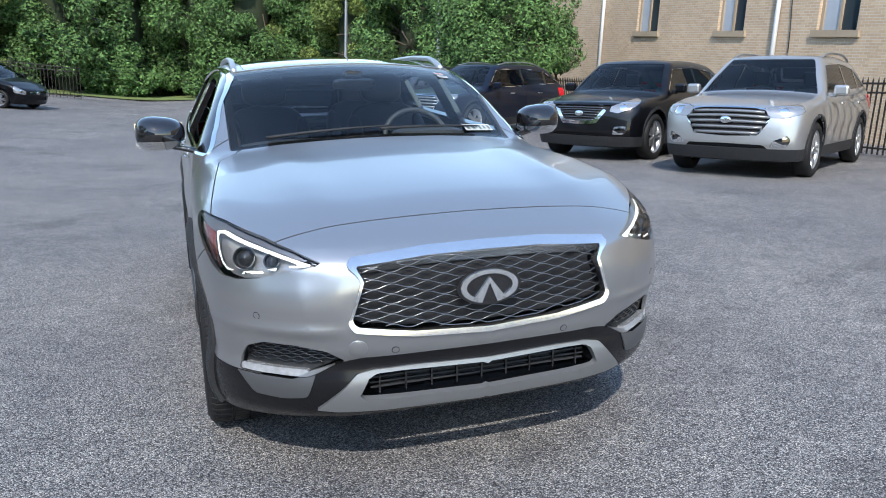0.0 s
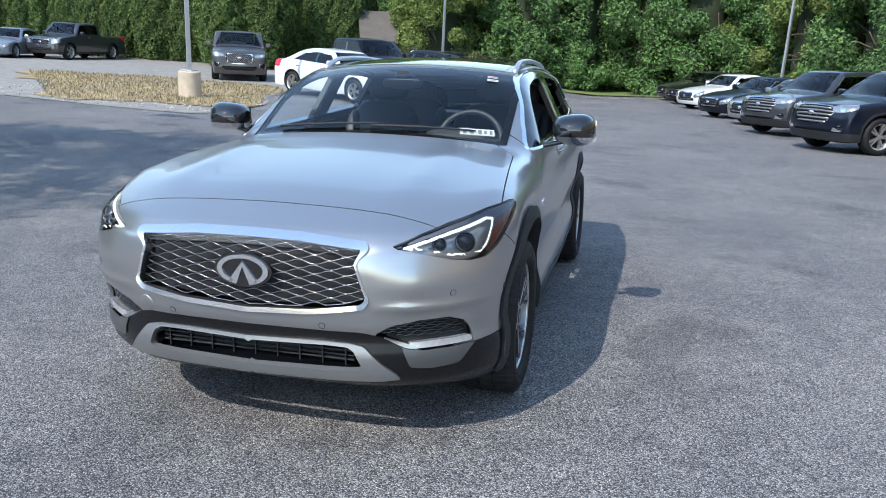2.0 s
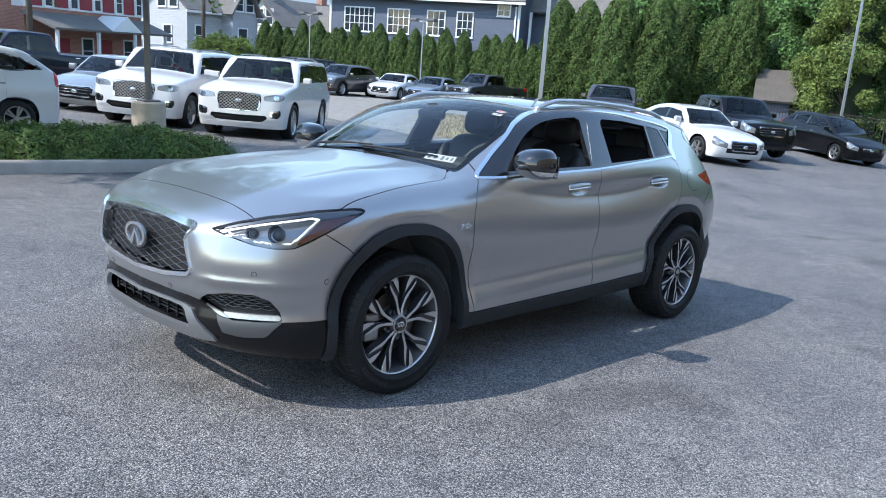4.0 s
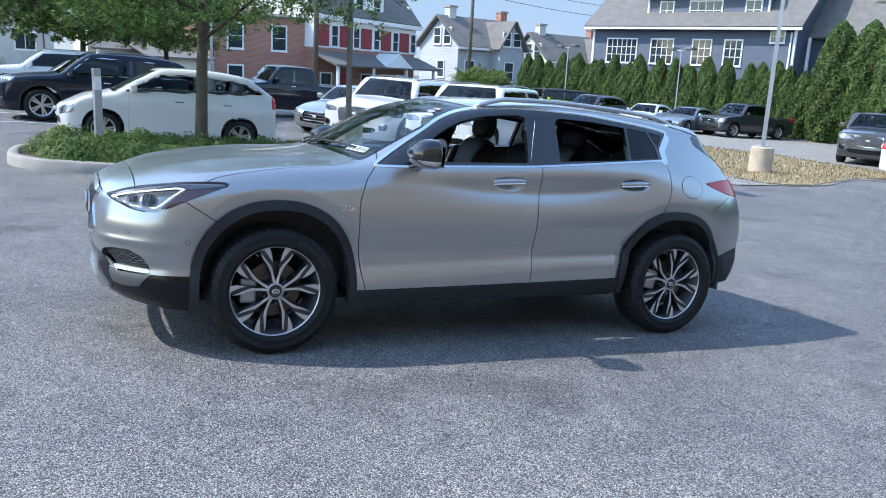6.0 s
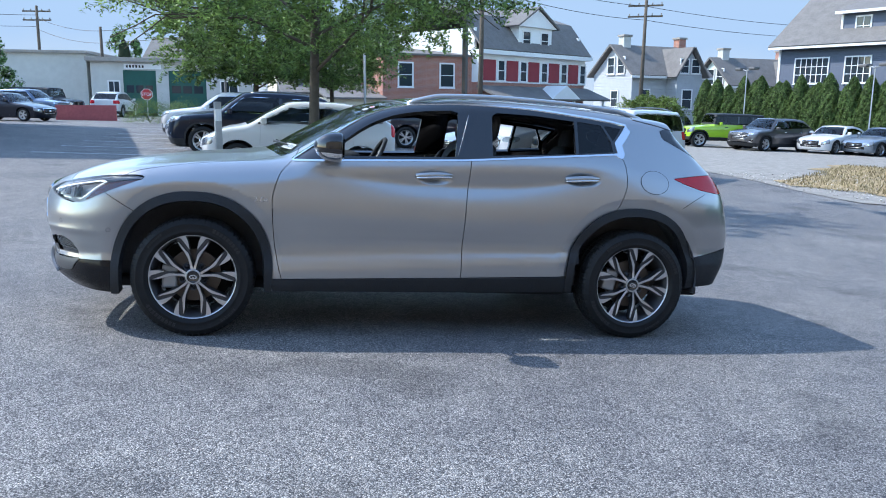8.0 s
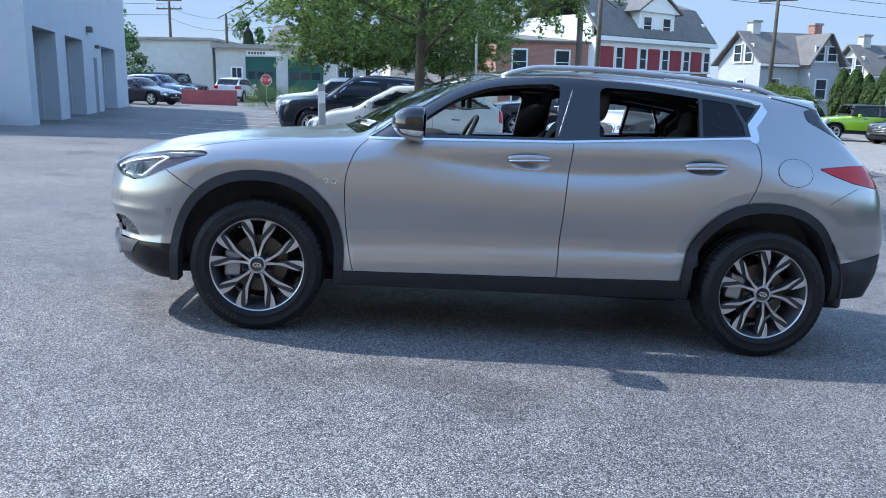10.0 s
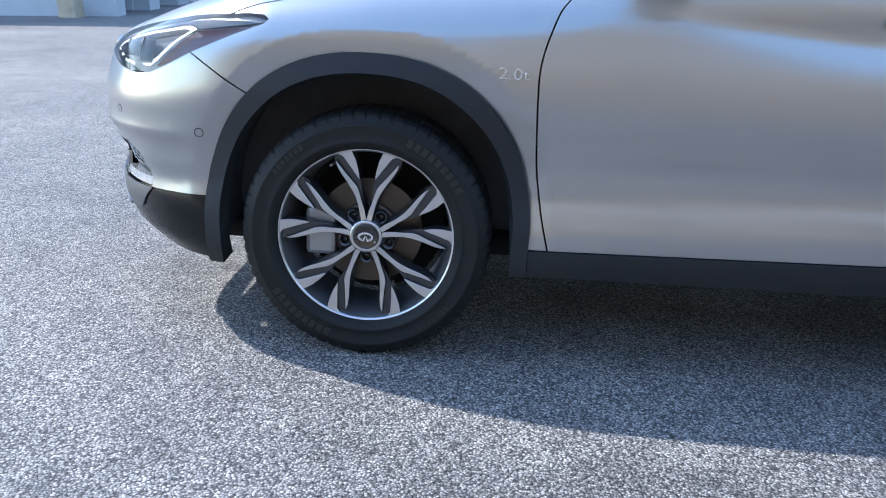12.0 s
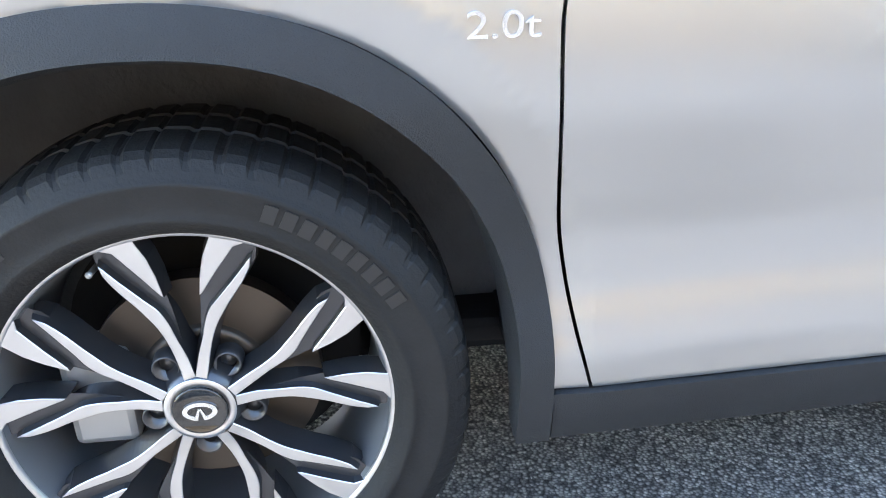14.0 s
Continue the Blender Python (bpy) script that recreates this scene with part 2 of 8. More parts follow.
SIGN_WHITE = mat("sign_white", (0.8, 0.8, 0.8), 0.45, vary=0.04)
RED_WALL = mat("faded_red_wall_paint", (0.38, 0.10, 0.10), 0.8, vary=0.25)
LINE_WHITE = mat("worn_line_paint", (0.50, 0.51, 0.52), 0.8, vary=0.4, scale=20)
# car materials
SILVER = mat("silver_metallic_paint", (0.385, 0.39, 0.395), 0.28, 0.84, vary=0.02, scale=3, coat=0.55)
GLOSS_BLACK = mat("gloss_black_trim", (0.008, 0.008, 0.009), 0.06, vary=0.1, coat=1.0)
MATT_BLACK = mat("textured_black_plastic", (0.022, 0.023, 0.025), 0.5, vary=0.15, scale=20, bump=0.25, bump_scale=500, spec=0.3)
SATIN_BLACK = mat("satin_black_trim", (0.007, 0.007, 0.008), 0.22, vary=0.1, spec=0.35)
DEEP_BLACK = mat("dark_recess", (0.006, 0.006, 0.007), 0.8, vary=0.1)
BRIGHT = mat("bright_emblem_metal", (0.80, 0.81, 0.82), 0.16, 0.95, vary=0.03)
CHROME = mat("chrome", (0.78, 0.79, 0.80), 0.07, 1.0, vary=0.03)
SATIN = mat("satin_silver_plastic", (0.265, 0.27, 0.275), 0.36, 0.7, vary=0.04)
GRILLE_METAL = mat("grille_grey_chrome", (0.17, 0.173, 0.18), 0.25, 0.9, vary=0.05)
RUBBER = mat("tyre_rubber", (0.0125, 0.0125, 0.013), 0.6, vary=0.25, scale=25, bump=0.15, bump_scale=200, spec=0.3)
RUBBER_MARK = mat("raised_tyre_mark", (0.0145, 0.0145, 0.015), 0.5, vary=0.1)
MACHINED = mat("machined_alloy", (0.58, 0.58, 0.59), 0.30, 0.95, vary=0.04, scale=30)
ALLOY = mat("silver_alloy", (0.50, 0.51, 0.52), 0.35, 0.8, vary=0.06)
DARK_ALLOY = mat("dark_grey_alloy", (0.062, 0.065, 0.073), 0.32, 0.7, vary=0.1, coat=0.4)
BARREL = mat("grey_rim_barrel", (0.20, 0.205, 0.22), 0.4, 0.6, vary=0.12)
LINER = mat("wheel_well_liner", (0.115, 0.118, 0.126), 0.85, vary=0.3, scale=12, bump=0.3, bump_scale=80)
BRAKE = mat("worn_brake_steel", (0.105, 0.088, 0.075), 0.45, 0.8, vary=0.2)
WINDSCREEN = glass("windscreen_glass", (0.86, 0.94, 0.94), 0.97)
TINTED = glass("privacy_glass", (0.5, 0.55, 0.55), 0.22)
LENS = glass("lamp_lens", (0.97, 0.98, 1.0), 0.95)
RED_LENS = mat("red_lamp_lens", (0.50, 0.006, 0.014), 0.1, vary=0.1, coat=0.4, spec=0.3)
AMBER_LENS = mat("amber_reflector", (0.17, 0.035, 0.02), 0.12, vary=0.1, coat=1.0)
FOG_LENS = mat("clear_fog_lamp_lens", (0.40, 0.415, 0.43), 0.2, 0.4, vary=0.35, scale=60, coat=1.0)
REFLECTOR = mat("lamp_reflector", (0.8, 0.81, 0.83), 0.12, 1.0, vary=0.03)
DARK_SATIN = mat("dark_satin_plastic", (0.11, 0.113, 0.118), 0.4, 0.6, vary=0.05)
# near-black green: shade deep inside crowns is put into this colour
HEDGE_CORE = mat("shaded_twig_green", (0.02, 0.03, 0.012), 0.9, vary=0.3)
LAMP_GREY = mat("lamp_housing", (0.34, 0.345, 0.35), 0.28, 0.6, vary=0.1)
DRL = mat("daytime_light_bar", (0.85, 0.87, 0.82), 0.25, vary=0.02, emit=(0.95, 1.0, 0.9), glow=0.45)
LEATHER = mat("black_leather", (0.045, 0.045, 0.048), 0.45, vary=0.15, scale=10, bump=0.2, bump_scale=250)
DASH = mat("dark_dash_plastic", (0.04, 0.04, 0.043), 0.6, vary=0.1, bump=0.2, bump_scale=300)
HEADLINER = mat("dark_headliner", (0.03, 0.03, 0.032), 0.9, vary=0.1)
STICKER = mat("sticker_paper", (0.40, 0.41, 0.395), 0.6, vary=0.06)
STICKER_INK = mat("sticker_ink", (0.10, 0.14, 0.13), 0.6, vary=0.1)
STICKER_RED = mat("sticker_red_ink", (0.45, 0.08, 0.08), 0.6, vary=0.1)


# ---- mesh tools ----
def link_mesh(name, verts, faces, material, parent=None, label="", smooth=True, normals=None, mats=None, slots=None):
    me = bpy.data.meshes.new(name)
    me.from_pydata([tuple(map(float, v)) for v in verts], [], [tuple(map(int, f)) for f in faces])
    for mm in (mats or [material]):
        me.materials.append(mm)
    if slots is not None:
        me.polygons.foreach_set("material_index", np.asarray(slots, dtype=np.int32))
    me.polygons.foreach_set("use_smooth", [smooth] * len(me.polygons))
    if normals is not None:
        me.normals_split_custom_set_from_vertices([tuple(map(float, n)) for n in normals])
    me.update()
    ob = new(name, me)
    if parent is not None:
        ob.parent = parent
    if label:
        ob["label"] = label
    return ob


def part(name, bm, material, parent=None, label="", smooth=False):
    """Links a bmesh as one mesh object under a thing or under a part."""
    me = bpy.data.meshes.new(name)
    bm.to_mesh(me)
    bm.free()
    me.materials.append(material)
    me.polygons.foreach_set("use_smooth", [smooth] * len(me.polygons))
    ob = new(name, me)
    if parent is not None:
        ob.parent = parent
    if label:
        ob["label"] = label
    return ob


def put_box(bm, lo, hi, bevel=0.0, m=None):
    """A bevelled box between two corners."""
    c = [(a + b) / 2 for a, b in zip(lo, hi)]
    s = [abs(b - a) for a, b in zip(lo, hi)]
    res = bmesh.ops.create_cube(bm, size=1.0, matrix=Matrix.Translation(c) @ Matrix.Diagonal((*s, 1)))
    vs = res["verts"]
    if bevel:
        es = list({e for v in vs for e in v.link_edges})
        out = bmesh.ops.bevel(bm, geom=es, offset=bevel, segments=2, affect="EDGES", profile=0.5)
        vs = list({v for f in out["faces"] for v in f.verts} | {v for v in vs if v.is_valid})
    if m is not None:
        bmesh.ops.transform(bm, matrix=m, verts=vs)
    return vs


def boxes(name, spans, material, parent=None, label="", bevel=0.0, m=None):
    bm = bmesh.new()
    for lo, hi in spans:
        put_box(bm, lo, hi, bevel, m)
    return part(name, bm, material, parent, label)


def prism(bm, ring, depth, m=None):
    """Extrudes a flat outline (x, y) along z by depth."""
    a = [bm.verts.new((x, y, 0)) for x, y in ring]
    b = [bm.verts.new((x, y, depth)) for x, y in ring]
    n = len(ring)
    bm.faces.new(a[::-1])
    bm.faces.new(b)
    for i in range(n):
        bm.faces.new((a[i], a[(i + 1) % n], b[(i + 1) % n], b[i]))
    if m is not None:
        bmesh.ops.transform(bm, matrix=m, verts=a + b)
    return a + b


def lathe(profile, segs=64, wobble=None):
    """Turns (radius, x) pairs round the x axis. Returns verts and faces."""
    n = len(profile)
    an = np.arange(segs) * 2 * np.pi / segs
    V = np.zeros((segs, n, 3))
    for j, (r, x) in enumerate(profile):
        rr = np.full(segs, r) if wobble is None else wobble(j, r, an)
        V[:, j, 0], V[:, j, 1], V[:, j, 2] = x, rr * np.cos(an), rr * np.sin(an)
    F = [(i * n + j, i * n + j + 1, ((i + 1) % segs) * n + j + 1, ((i + 1) % segs) * n + j) for i in range(segs) for j in range(n - 1)]
    return V.reshape(-1, 3), F


def sweep(points, radius, sides=6, closed=False, flat=1.0):
    """A tube along points; radius may be a list. Returns verts and faces."""
    P = np.array(points, dtype=float)
    n = len(P)
    T = np.gradient(P, axis=0)
    T /= np.linalg.norm(T, axis=1)[:, None] + 1e-12
    up = np.where(np.abs(T[:, 2:3]) > 0.95, np.array([[1.0, 0, 0]]), np.array([[0, 0, 1.0]]))
    A = np.cross(T, up)
    A /= np.linalg.norm(A, axis=1)[:, None] + 1e-12
    B = np.cross(A, T)
    r = np.broadcast_to(np.asarray(radius, dtype=float), (n,))
    an = np.arange(sides) * 2 * np.pi / sides
    V = P[:, None] + r[:, None, None] * (np.cos(an)[None, :, None] * A[:, None] + flat * np.sin(an)[None, :, None] * B[:, None])
    F = [(i * sides + j, i * sides + (j + 1) % sides, (i + 1) * sides + (j + 1) % sides, (i + 1) * sides + j) for i in range(n - 1) for j in range(sides)]
    F += [tuple(range(sides))[::-1], tuple((n - 1) * sides + j for j in range(sides))]
    return V.reshape(-1, 3), F


def merged(pieces):
    V, F, k = [], [], 0
    for v, f in pieces:
        V.append(np.asarray(v))
        F += [tuple(i + k for i in q) for q in f]
        k += len(v)
    return np.concatenate(V), F


def curve(*pts):
    """A smooth curve through (x, y) pairs that does not overshoot; flat beyond its ends."""
    x, y = np.array(pts, dtype=float).T
    d = np.diff(y) / np.diff(x)
    m = np.zeros_like(y)
    m[1:-1] = np.where(d[:-1] * d[1:] > 0, 2 * d[:-1] * d[1:] / (d[:-1] + d[1:] + 1e-12), 0)
    m[0], m[-1] = d[0], d[-1]

    def at(v):
        v = np.clip(v, x[0], x[-1])
        i = np.clip(np.searchsorted(x, v) - 1, 0, len(x) - 2)
        h = x[i + 1] - x[i]
        t = (v - x[i]) / h
        return ((1 + 2 * t) * (1 - t) ** 2 * y[i] + t * (1 - t) ** 2 * h * m[i] + t * t * (3 - 2 * t) * y[i + 1] + t * t * (t - 1) * h * m[i + 1])
    return at


def smax(a, b, k):
    h = np.clip(0.5 + 0.5 * (a - b) / k, 0, 1)
    return b + (a - b) * h + k * h * (1 - h)


def smin(a, b, k):
    return -smax(-a, -b, k)


def poly_dist(px, py, ring):
    """Signed distance to a closed outline, negative inside."""
    d = np.full(px.shape, 1e9)
    inside = np.zeros(px.shape, bool)
    for (ax, ay), (bx, by) in zip(ring, ring[1:] + ring[:1]):
        ex, ey = bx - ax, by - ay
        t = np.clip(((px - ax) * ex + (py - ay) * ey) / (ex * ex + ey * ey), 0, 1)
        d = np.minimum(d, np.hypot(px - ax - t * ex, py - ay - t * ey))
        if by != ay:
            cross = ((ay > py) != (by > py)) & (px < ax + (py - ay) * ex / ey)
            inside ^= cross
    return np.where(inside, -d, d)


def grad(f, V, e=1e-3):
    g = np.stack([(f(V + np.eye(3)[i] * e) - f(V - np.eye(3)[i] * e)) / (2 * e) for i in range(3)], 1)
    return g


def settle(f, V, step, rounds=5):
    for _ in range(rounds):
        g = grad(f, V)
        d = f(V) / (np.sum(g * g, 1) + 1e-9)
        V = V - np.clip(d, -step, step)[:, None] * g
    return V


def skin(f, lo, hi, h):
    """The surface f = 0 as an even net of quads that lie on it."""
    lo = np.array(lo, float)
    n = [int(np.ceil((b - a) / h)) + 1 for a, b in zip(lo, hi)]
    G = np.stack(np.meshgrid(*[lo[i] + h * np.arange(n[i]) for i in range(3)], indexing="ij"), -1)
    D = f(G.reshape(-1, 3)).reshape(n)
    S = D < 0
    corners = [(i, j, k) for i in (0, 1) for j in (0, 1) for k in (0, 1)]
    cnt = sum(S[i:n[0] - 1 + i, j:n[1] - 1 + j, k:n[2] - 1 + k].astype(int) for i, j, k in corners)
    base = np.argwhere((cnt > 0) & (cnt < 8))
    idx = np.full(cnt.shape, -1)
    idx[tuple(base.T)] = np.arange(len(base))
    acc, num = np.zeros((len(base), 3)), np.zeros(len(base))
    for a in corners:
        for axis in range(3):
            if a[axis] == 0:
                b = list(a)
                b[axis] = 1
                da, db = D[tuple((base + a).T)], D[tuple((base + b).T)]
                m = (da < 0) != (db < 0)
                t = np.where(m, da / np.where(m, da - db, 1), 0)
                p = base + np.array(a) + t[:, None] * np.eye(3)[axis]
                acc[m] += p[m]
                num[m] += 1
    V = lo + h * acc / num[:, None]
    F = []
    for axis in range(3):
        u, v = (axis + 1) % 3, (axis + 2) % 3
        sl0, sl1 = [slice(None)] * 3, [slice(None)] * 3
        sl0[axis], sl1[axis] = slice(0, -1), slice(1, None)
        e = np.argwhere(S[tuple(sl0)] != S[tuple(sl1)])
        e = e[(e[:, u] > 0) & (e[:, u] < n[u] - 1) & (e[:, v] > 0) & (e[:, v] < n[v] - 1)]
        q = []
        for du, dv in ((-1, -1), (0, -1), (0, 0), (-1, 0)):
            c = e.copy()
            c[:, u] += du
            c[:, v] += dv
            q.append(idx[tuple(c.T)])
        q = np.stack(q, 1)
        out = ~S[tuple(e.T)]
        q[out] = q[out][:, ::-1]
        F += [tuple(r) for r in q.tolist()]
    return settle(f, V, h * 0.5), F


def trim(V, F, val):
    """Keeps what lies where val > 0, with clean edges along val = 0."""
    pos = val > 0
    keep, new_v, cache = [], [], {}
    n = len(V)

    def cross(a, b):
        key = (a, b) if a < b else (b, a)
        if key not in cache:
            t = val[a] / (val[a] - val[b])
            new_v.append(V[a] + t * (V[b] - V[a]))
            cache[key] = n + len(new_v) - 1
        return cache[key]
    P = pos.tolist()
    for f in F:
        s = [P[i] for i in f]
        if all(s):
            keep.append(f)
        elif any(s):
            out = []
            for a, b in zip(f, f[1:] + f[:1]):
                if P[a]:
                    out.append(a)
                if P[a] != P[b]:
                    out.append(cross(a, b))
            if len(out) > 2:
                keep.append(tuple(out))
    W = np.concatenate([V, np.array(new_v)]) if new_v else V
    used = np.unique(np.fromiter((i for f in keep for i in f), int)) if keep else np.array([], int)
    remap = np.full(len(W), -1)
    remap[used] = np.arange(len(used))
    remap = remap.tolist()
    return W[used], [tuple(remap[i] for i in f) for f in keep]


def refine(V, F, pick, f=None):
    """Splits the picked quads in four."""
    V = list(map(np.asarray, V))
    cache, out = {}, []

    def mid(a, b):
        key = (a, b) if a < b else (b, a)
        if key not in cache:
            V.append((V[a] + V[b]) / 2)
            cache[key] = len(V) - 1
        return cache[key]
    for q, p in zip(F, pick):
        if not p or len(q) != 4:
            out.append(q)
            continue
        a, b, c, d = q
        V.append((V[a] + V[b] + V[c] + V[d]) / 4)
        m = len(V) - 1
        ab, bc, cd, da = mid(a, b), mid(b, c), mid(c, d), mid(d, a)
        out += [(a, ab, m, da), (ab, b, bc, m), (m, bc, c, cd), (da, m, cd, d)]
    # close the joints: neighbours take up the new middle points
    fixed = []
    for q in out:
        ring = []
        for a, b in zip(q, q[1:] + q[:1]):
            ring.append(a)
            k = cache.get((a, b) if a < b else (b, a))
            if k is not None:
                ring.append(k)
        fixed.append(tuple(ring))
    V = np.array(V)
    return (settle(f, V, 0.02, 3) if f else V), fixed


def panel(name, V, F, f, material, parent, label="", lip=0.012, lift=0.0, bend=None):
    """A panel of a skin, lifted off it by lift, its edges folded in by lip."""
    if not F:
        return None
    g = grad(f, V)
    N = g / (np.linalg.norm(g, axis=1)[:, None] + 1e-9)
    V = V + N * lift
    if bend is not None:
        N = N + bend
        N = N / np.linalg.norm(N, axis=1)[:, None]
    verts, faces, norms = [V], list(F), [N]
    if lip:
        seen = {}
        for q in F:
            for a, b in zip(q, q[1:] + q[:1]):
                seen[(a, b)] = 1
        rim = [(a, b) for a, b in seen if (b, a) not in seen]
        ids = sorted({i for e in rim for i in e})
        at = {i: k for k, i in enumerate(ids)}
        n0 = len(V)
        side = np.zeros((len(ids), 3))
        for a, b in rim:
            w = np.cross(V[b] - V[a], N[a])
            w /= np.linalg.norm(w) + 1e-12
            side[at[a]] += w
            side[at[b]] += w
        side /= np.linalg.norm(side, axis=1)[:, None] + 1e-9
        verts += [V[ids], V[ids] - N[ids] * lip]
        norms += [side, side]
        faces += [(n0 + at[b], n0 + at[a], n0 + len(ids) + at[a], n0 + len(ids) + at[b]) for a, b in rim]
    return link_mesh(name, np.concatenate(verts), faces, material, parent, label, True, np.concatenate(norms))


def rise(x, y):
    """Height of the sloping lot."""
    x, y = np.asarray(x, float), np.asarray(y, float)
    sx = np.where(x > 0, 6 * np.tanh(x / 6), 1.5 * np.tanh(x / 1.5))
    sy = np.where(y > 0, 45 * np.tanh(y / 45), 12 * np.tanh(y / 12))
    fall = 0.0528 - 0.0165 * np.clip((-2.0 - x) / 6.0, 0, 1)
    return 0.0397 * sx - fall * sy - 0.16 * np.exp(-((x + 14.5) ** 2 + (y - 6.5) ** 2) / 32)


def stand(x, y, turn=0.0):
    """The pose of a thing that stands on the lot, leaning with its slope."""
    z, e = float(rise(x, y)), 0.5
    nx, ny = float(rise(x - e, y) - rise(x + e, y)), float(rise(x, y - e) - rise(x, y + e))
    up = Vector((nx, ny, 2 * e)).normalized()
    return Matrix.Translation((x, y, z)) @ Vector((0, 0, 1)).rotation_difference(up).to_matrix().to_4x4() @ pose(0, 0, 0, 0, 0, turn)


def upright(x, y, turn=0.0, dz=0.0):
    return pose(x, y, float(rise(x, y)) + dz, 0, 0, turn)


def thing(name, m, label, category, group="", kind=""):
    ob = new(name)
    ob.empty_display_size = 0.2
    ob.matrix_world = m
    return tagged(ob, label, category, group, kind)


# ---- the lot ----
def sheet(name, xs, ys, material, label, category, dz=0.0, inside=None):
    X, Y = np.meshgrid(xs, ys, indexing="ij")
    V = np.stack([X, Y, rise(X, Y) + dz], -1).reshape(-1, 3)
    n = len(ys)
    F = [(i * n + j, (i + 1) * n + j, (i + 1) * n + j + 1, i * n + j + 1) for i in range(len(xs) - 1) for j in range(n - 1)]
    if inside is not None:
        V, F = trim(V, F, inside(V[:, 0], V[:, 1]))
        V[:, 2] = rise(V[:, 0], V[:, 1]) + dz
    return tagged(link_mesh(name, V, F, material), label, category, "", "structure")


def spread(n, far, power):
    u = np.linspace(-1, 1, n)
    return np.sign(u) * np.abs(u) ** power * far


sheet("ground", spread(161, 600, 2.6), spread(161, 600, 2.6), ASPHALT, "worn dark grey asphalt lot with exposed stones", "asphalt ground")


def wavy(x, y, s=0.5):
    return s * (np.sin(x * 0.9 + y * 0.4) + np.sin(y * 1.3 - x * 0.3) * 0.6)


def verge_side(x, y):
    return y - (38.2 + 0.12 * (x - 1)) + 0.2 * wavy(x, y)


sheet("verge", np.linspace(-70, 60, 90), np.linspace(30, 120, 60), GREEN_GRASS, "rough green grass verge behind the lot", "grass", 0.05,
      lambda x, y: np.minimum(verge_side(x, y), x + 12))


def gravel_side(x, y):
    return np.minimum(-7.9 - 0.30 * (y - 12) * np.clip((y - 12) / 4, 0, 1) - x, y - 10.6 - 0.16 * (-9 - x)) + 0.25 * wavy(x, y)


sheet("gravel", np.linspace(-70, -6, 110), np.linspace(8, 60, 90), GRAVEL, "pale gravel parking strip", "gravel", 0.012, gravel_side)
sheet("dry_grass", np.linspace(-40, -6, 90), np.linspace(10, 40, 80), DRY_GRASS, "dry straw-coloured grass round the lamp", "dry grass", 0.03,
      lambda x, y: np.minimum(np.minimum(gravel_side(x, y) - 0.1, 0.3 * (y + 1.8 + 1.04 * x)), 1 - (((x + 14.0 + 0.5 * (y - 17)) / 7.0) ** 2 + ((y - 16.6) / 4.6) ** 2)) + 0.28 * wavy(x * 1.7, y * 1.7) + 0.12 * wavy(x * 5.3, y * 4.7))


# ---- the silver crossover ----
hero = thing("silver_crossover", LOT.copy(), "silver metallic compact crossover with open windows on the lot", "car")

TOP = curve((-2.45, 0.70), (-2.28, 0.82), (-2.05, 0.925), (-1.75, 0.995), (-1.4, 1.045), (-1.12, 1.075), (-0.98, 1.10), (-0.80, 1.20), (-0.6, 1.315), (-0.42, 1.395),
            (-0.2, 1.45), (0.1, 1.484), (0.45, 1.496), (0.85, 1.488), (1.2, 1.466), (1.45, 1.440), (1.62, 1.420), (1.67, 1.35), (1.78, 1.245), (1.95, 1.10), (2.1, 0.99), (2.3, 0.85))
SIDE = curve((0.15, 0.80), (0.28, 0.868), (0.36, 0.886), (0.41, 0.888), (0.46, 0.880), (0.52, 0.8665), (0.565, 0.865), (0.62, 0.873), (0.73, 0.889), (0.80, 0.886), (0.90, 0.874), (1.0, 0.864), (1.2, 0.86))
SCOOP = curve((-1.0, 0.0), (-0.75, 0.005), (-0.2, 0.017), (0.25, 0.021), (0.7, 0.016), (1.1, 0.005), (1.3, 0.0))
SCOOP_Z = curve((-1.0, 0.99), (-0.74, 0.982), (-0.37, 0.948), (-0.09, 0.928), (0.2, 0.926), (0.5, 0.936), (0.78, 0.966), (1.1, 1.04))
BELT = curve((-2.4, 1.0), (-1.2, 1.01), (-0.81, 1.03), (0.17, 1.085), (1.2, 1.17), (1.8, 1.2))
NOSE = curve((0.15, -2.02), (0.24, -2.13), (0.31, -2.21), (0.40, -2.235), (0.46, -2.225), (0.52, -2.245), (0.60, -2.258), (0.70, -2.262), (0.78, -2.25), (0.84, -2.21), (0.90, -2.10), (1.0, -1.9))
PLAN = curve((0.0, 0.0), (0.3, 0.012), (0.45, 0.034), (0.58, 0.085), (0.68, 0.15), (0.77, 0.235), (0.84, 0.345), (0.92, 0.58))
TAIL = curve((0.2, 2.04), (0.36, 2.10), (0.5, 2.15), (0.64, 2.165), (0.78, 2.14), (0.92, 2.10), (1.02, 2.06), (1.2, 1.97))
NARROW = curve((-2.0, 0.012), (-1.35, 0.0), (0.1, 0.0), (1.0, 0.018), (1.45, 0.03), (1.8, 0.065), (2.1, 0.16))
CABIN = curve((-1.0, 0.0), (0.2, 0.0), (1.0, 0.03), (1.7, 0.12), (2.1, 0.2))


HANDLES = ((0.028, 0.974), (0.965, 1.002))


def arch(y, z, cy, a, b, cz=0.36):
    """Signed distance to a wheel opening: round above, straight legs below."""
    dz = np.maximum(z - cz, 0)
    r = ((np.abs(y - cy) / a) ** 2.25 + (dz / b) ** 2.25) ** (1 / 2.25)
    return (r - 1) * a


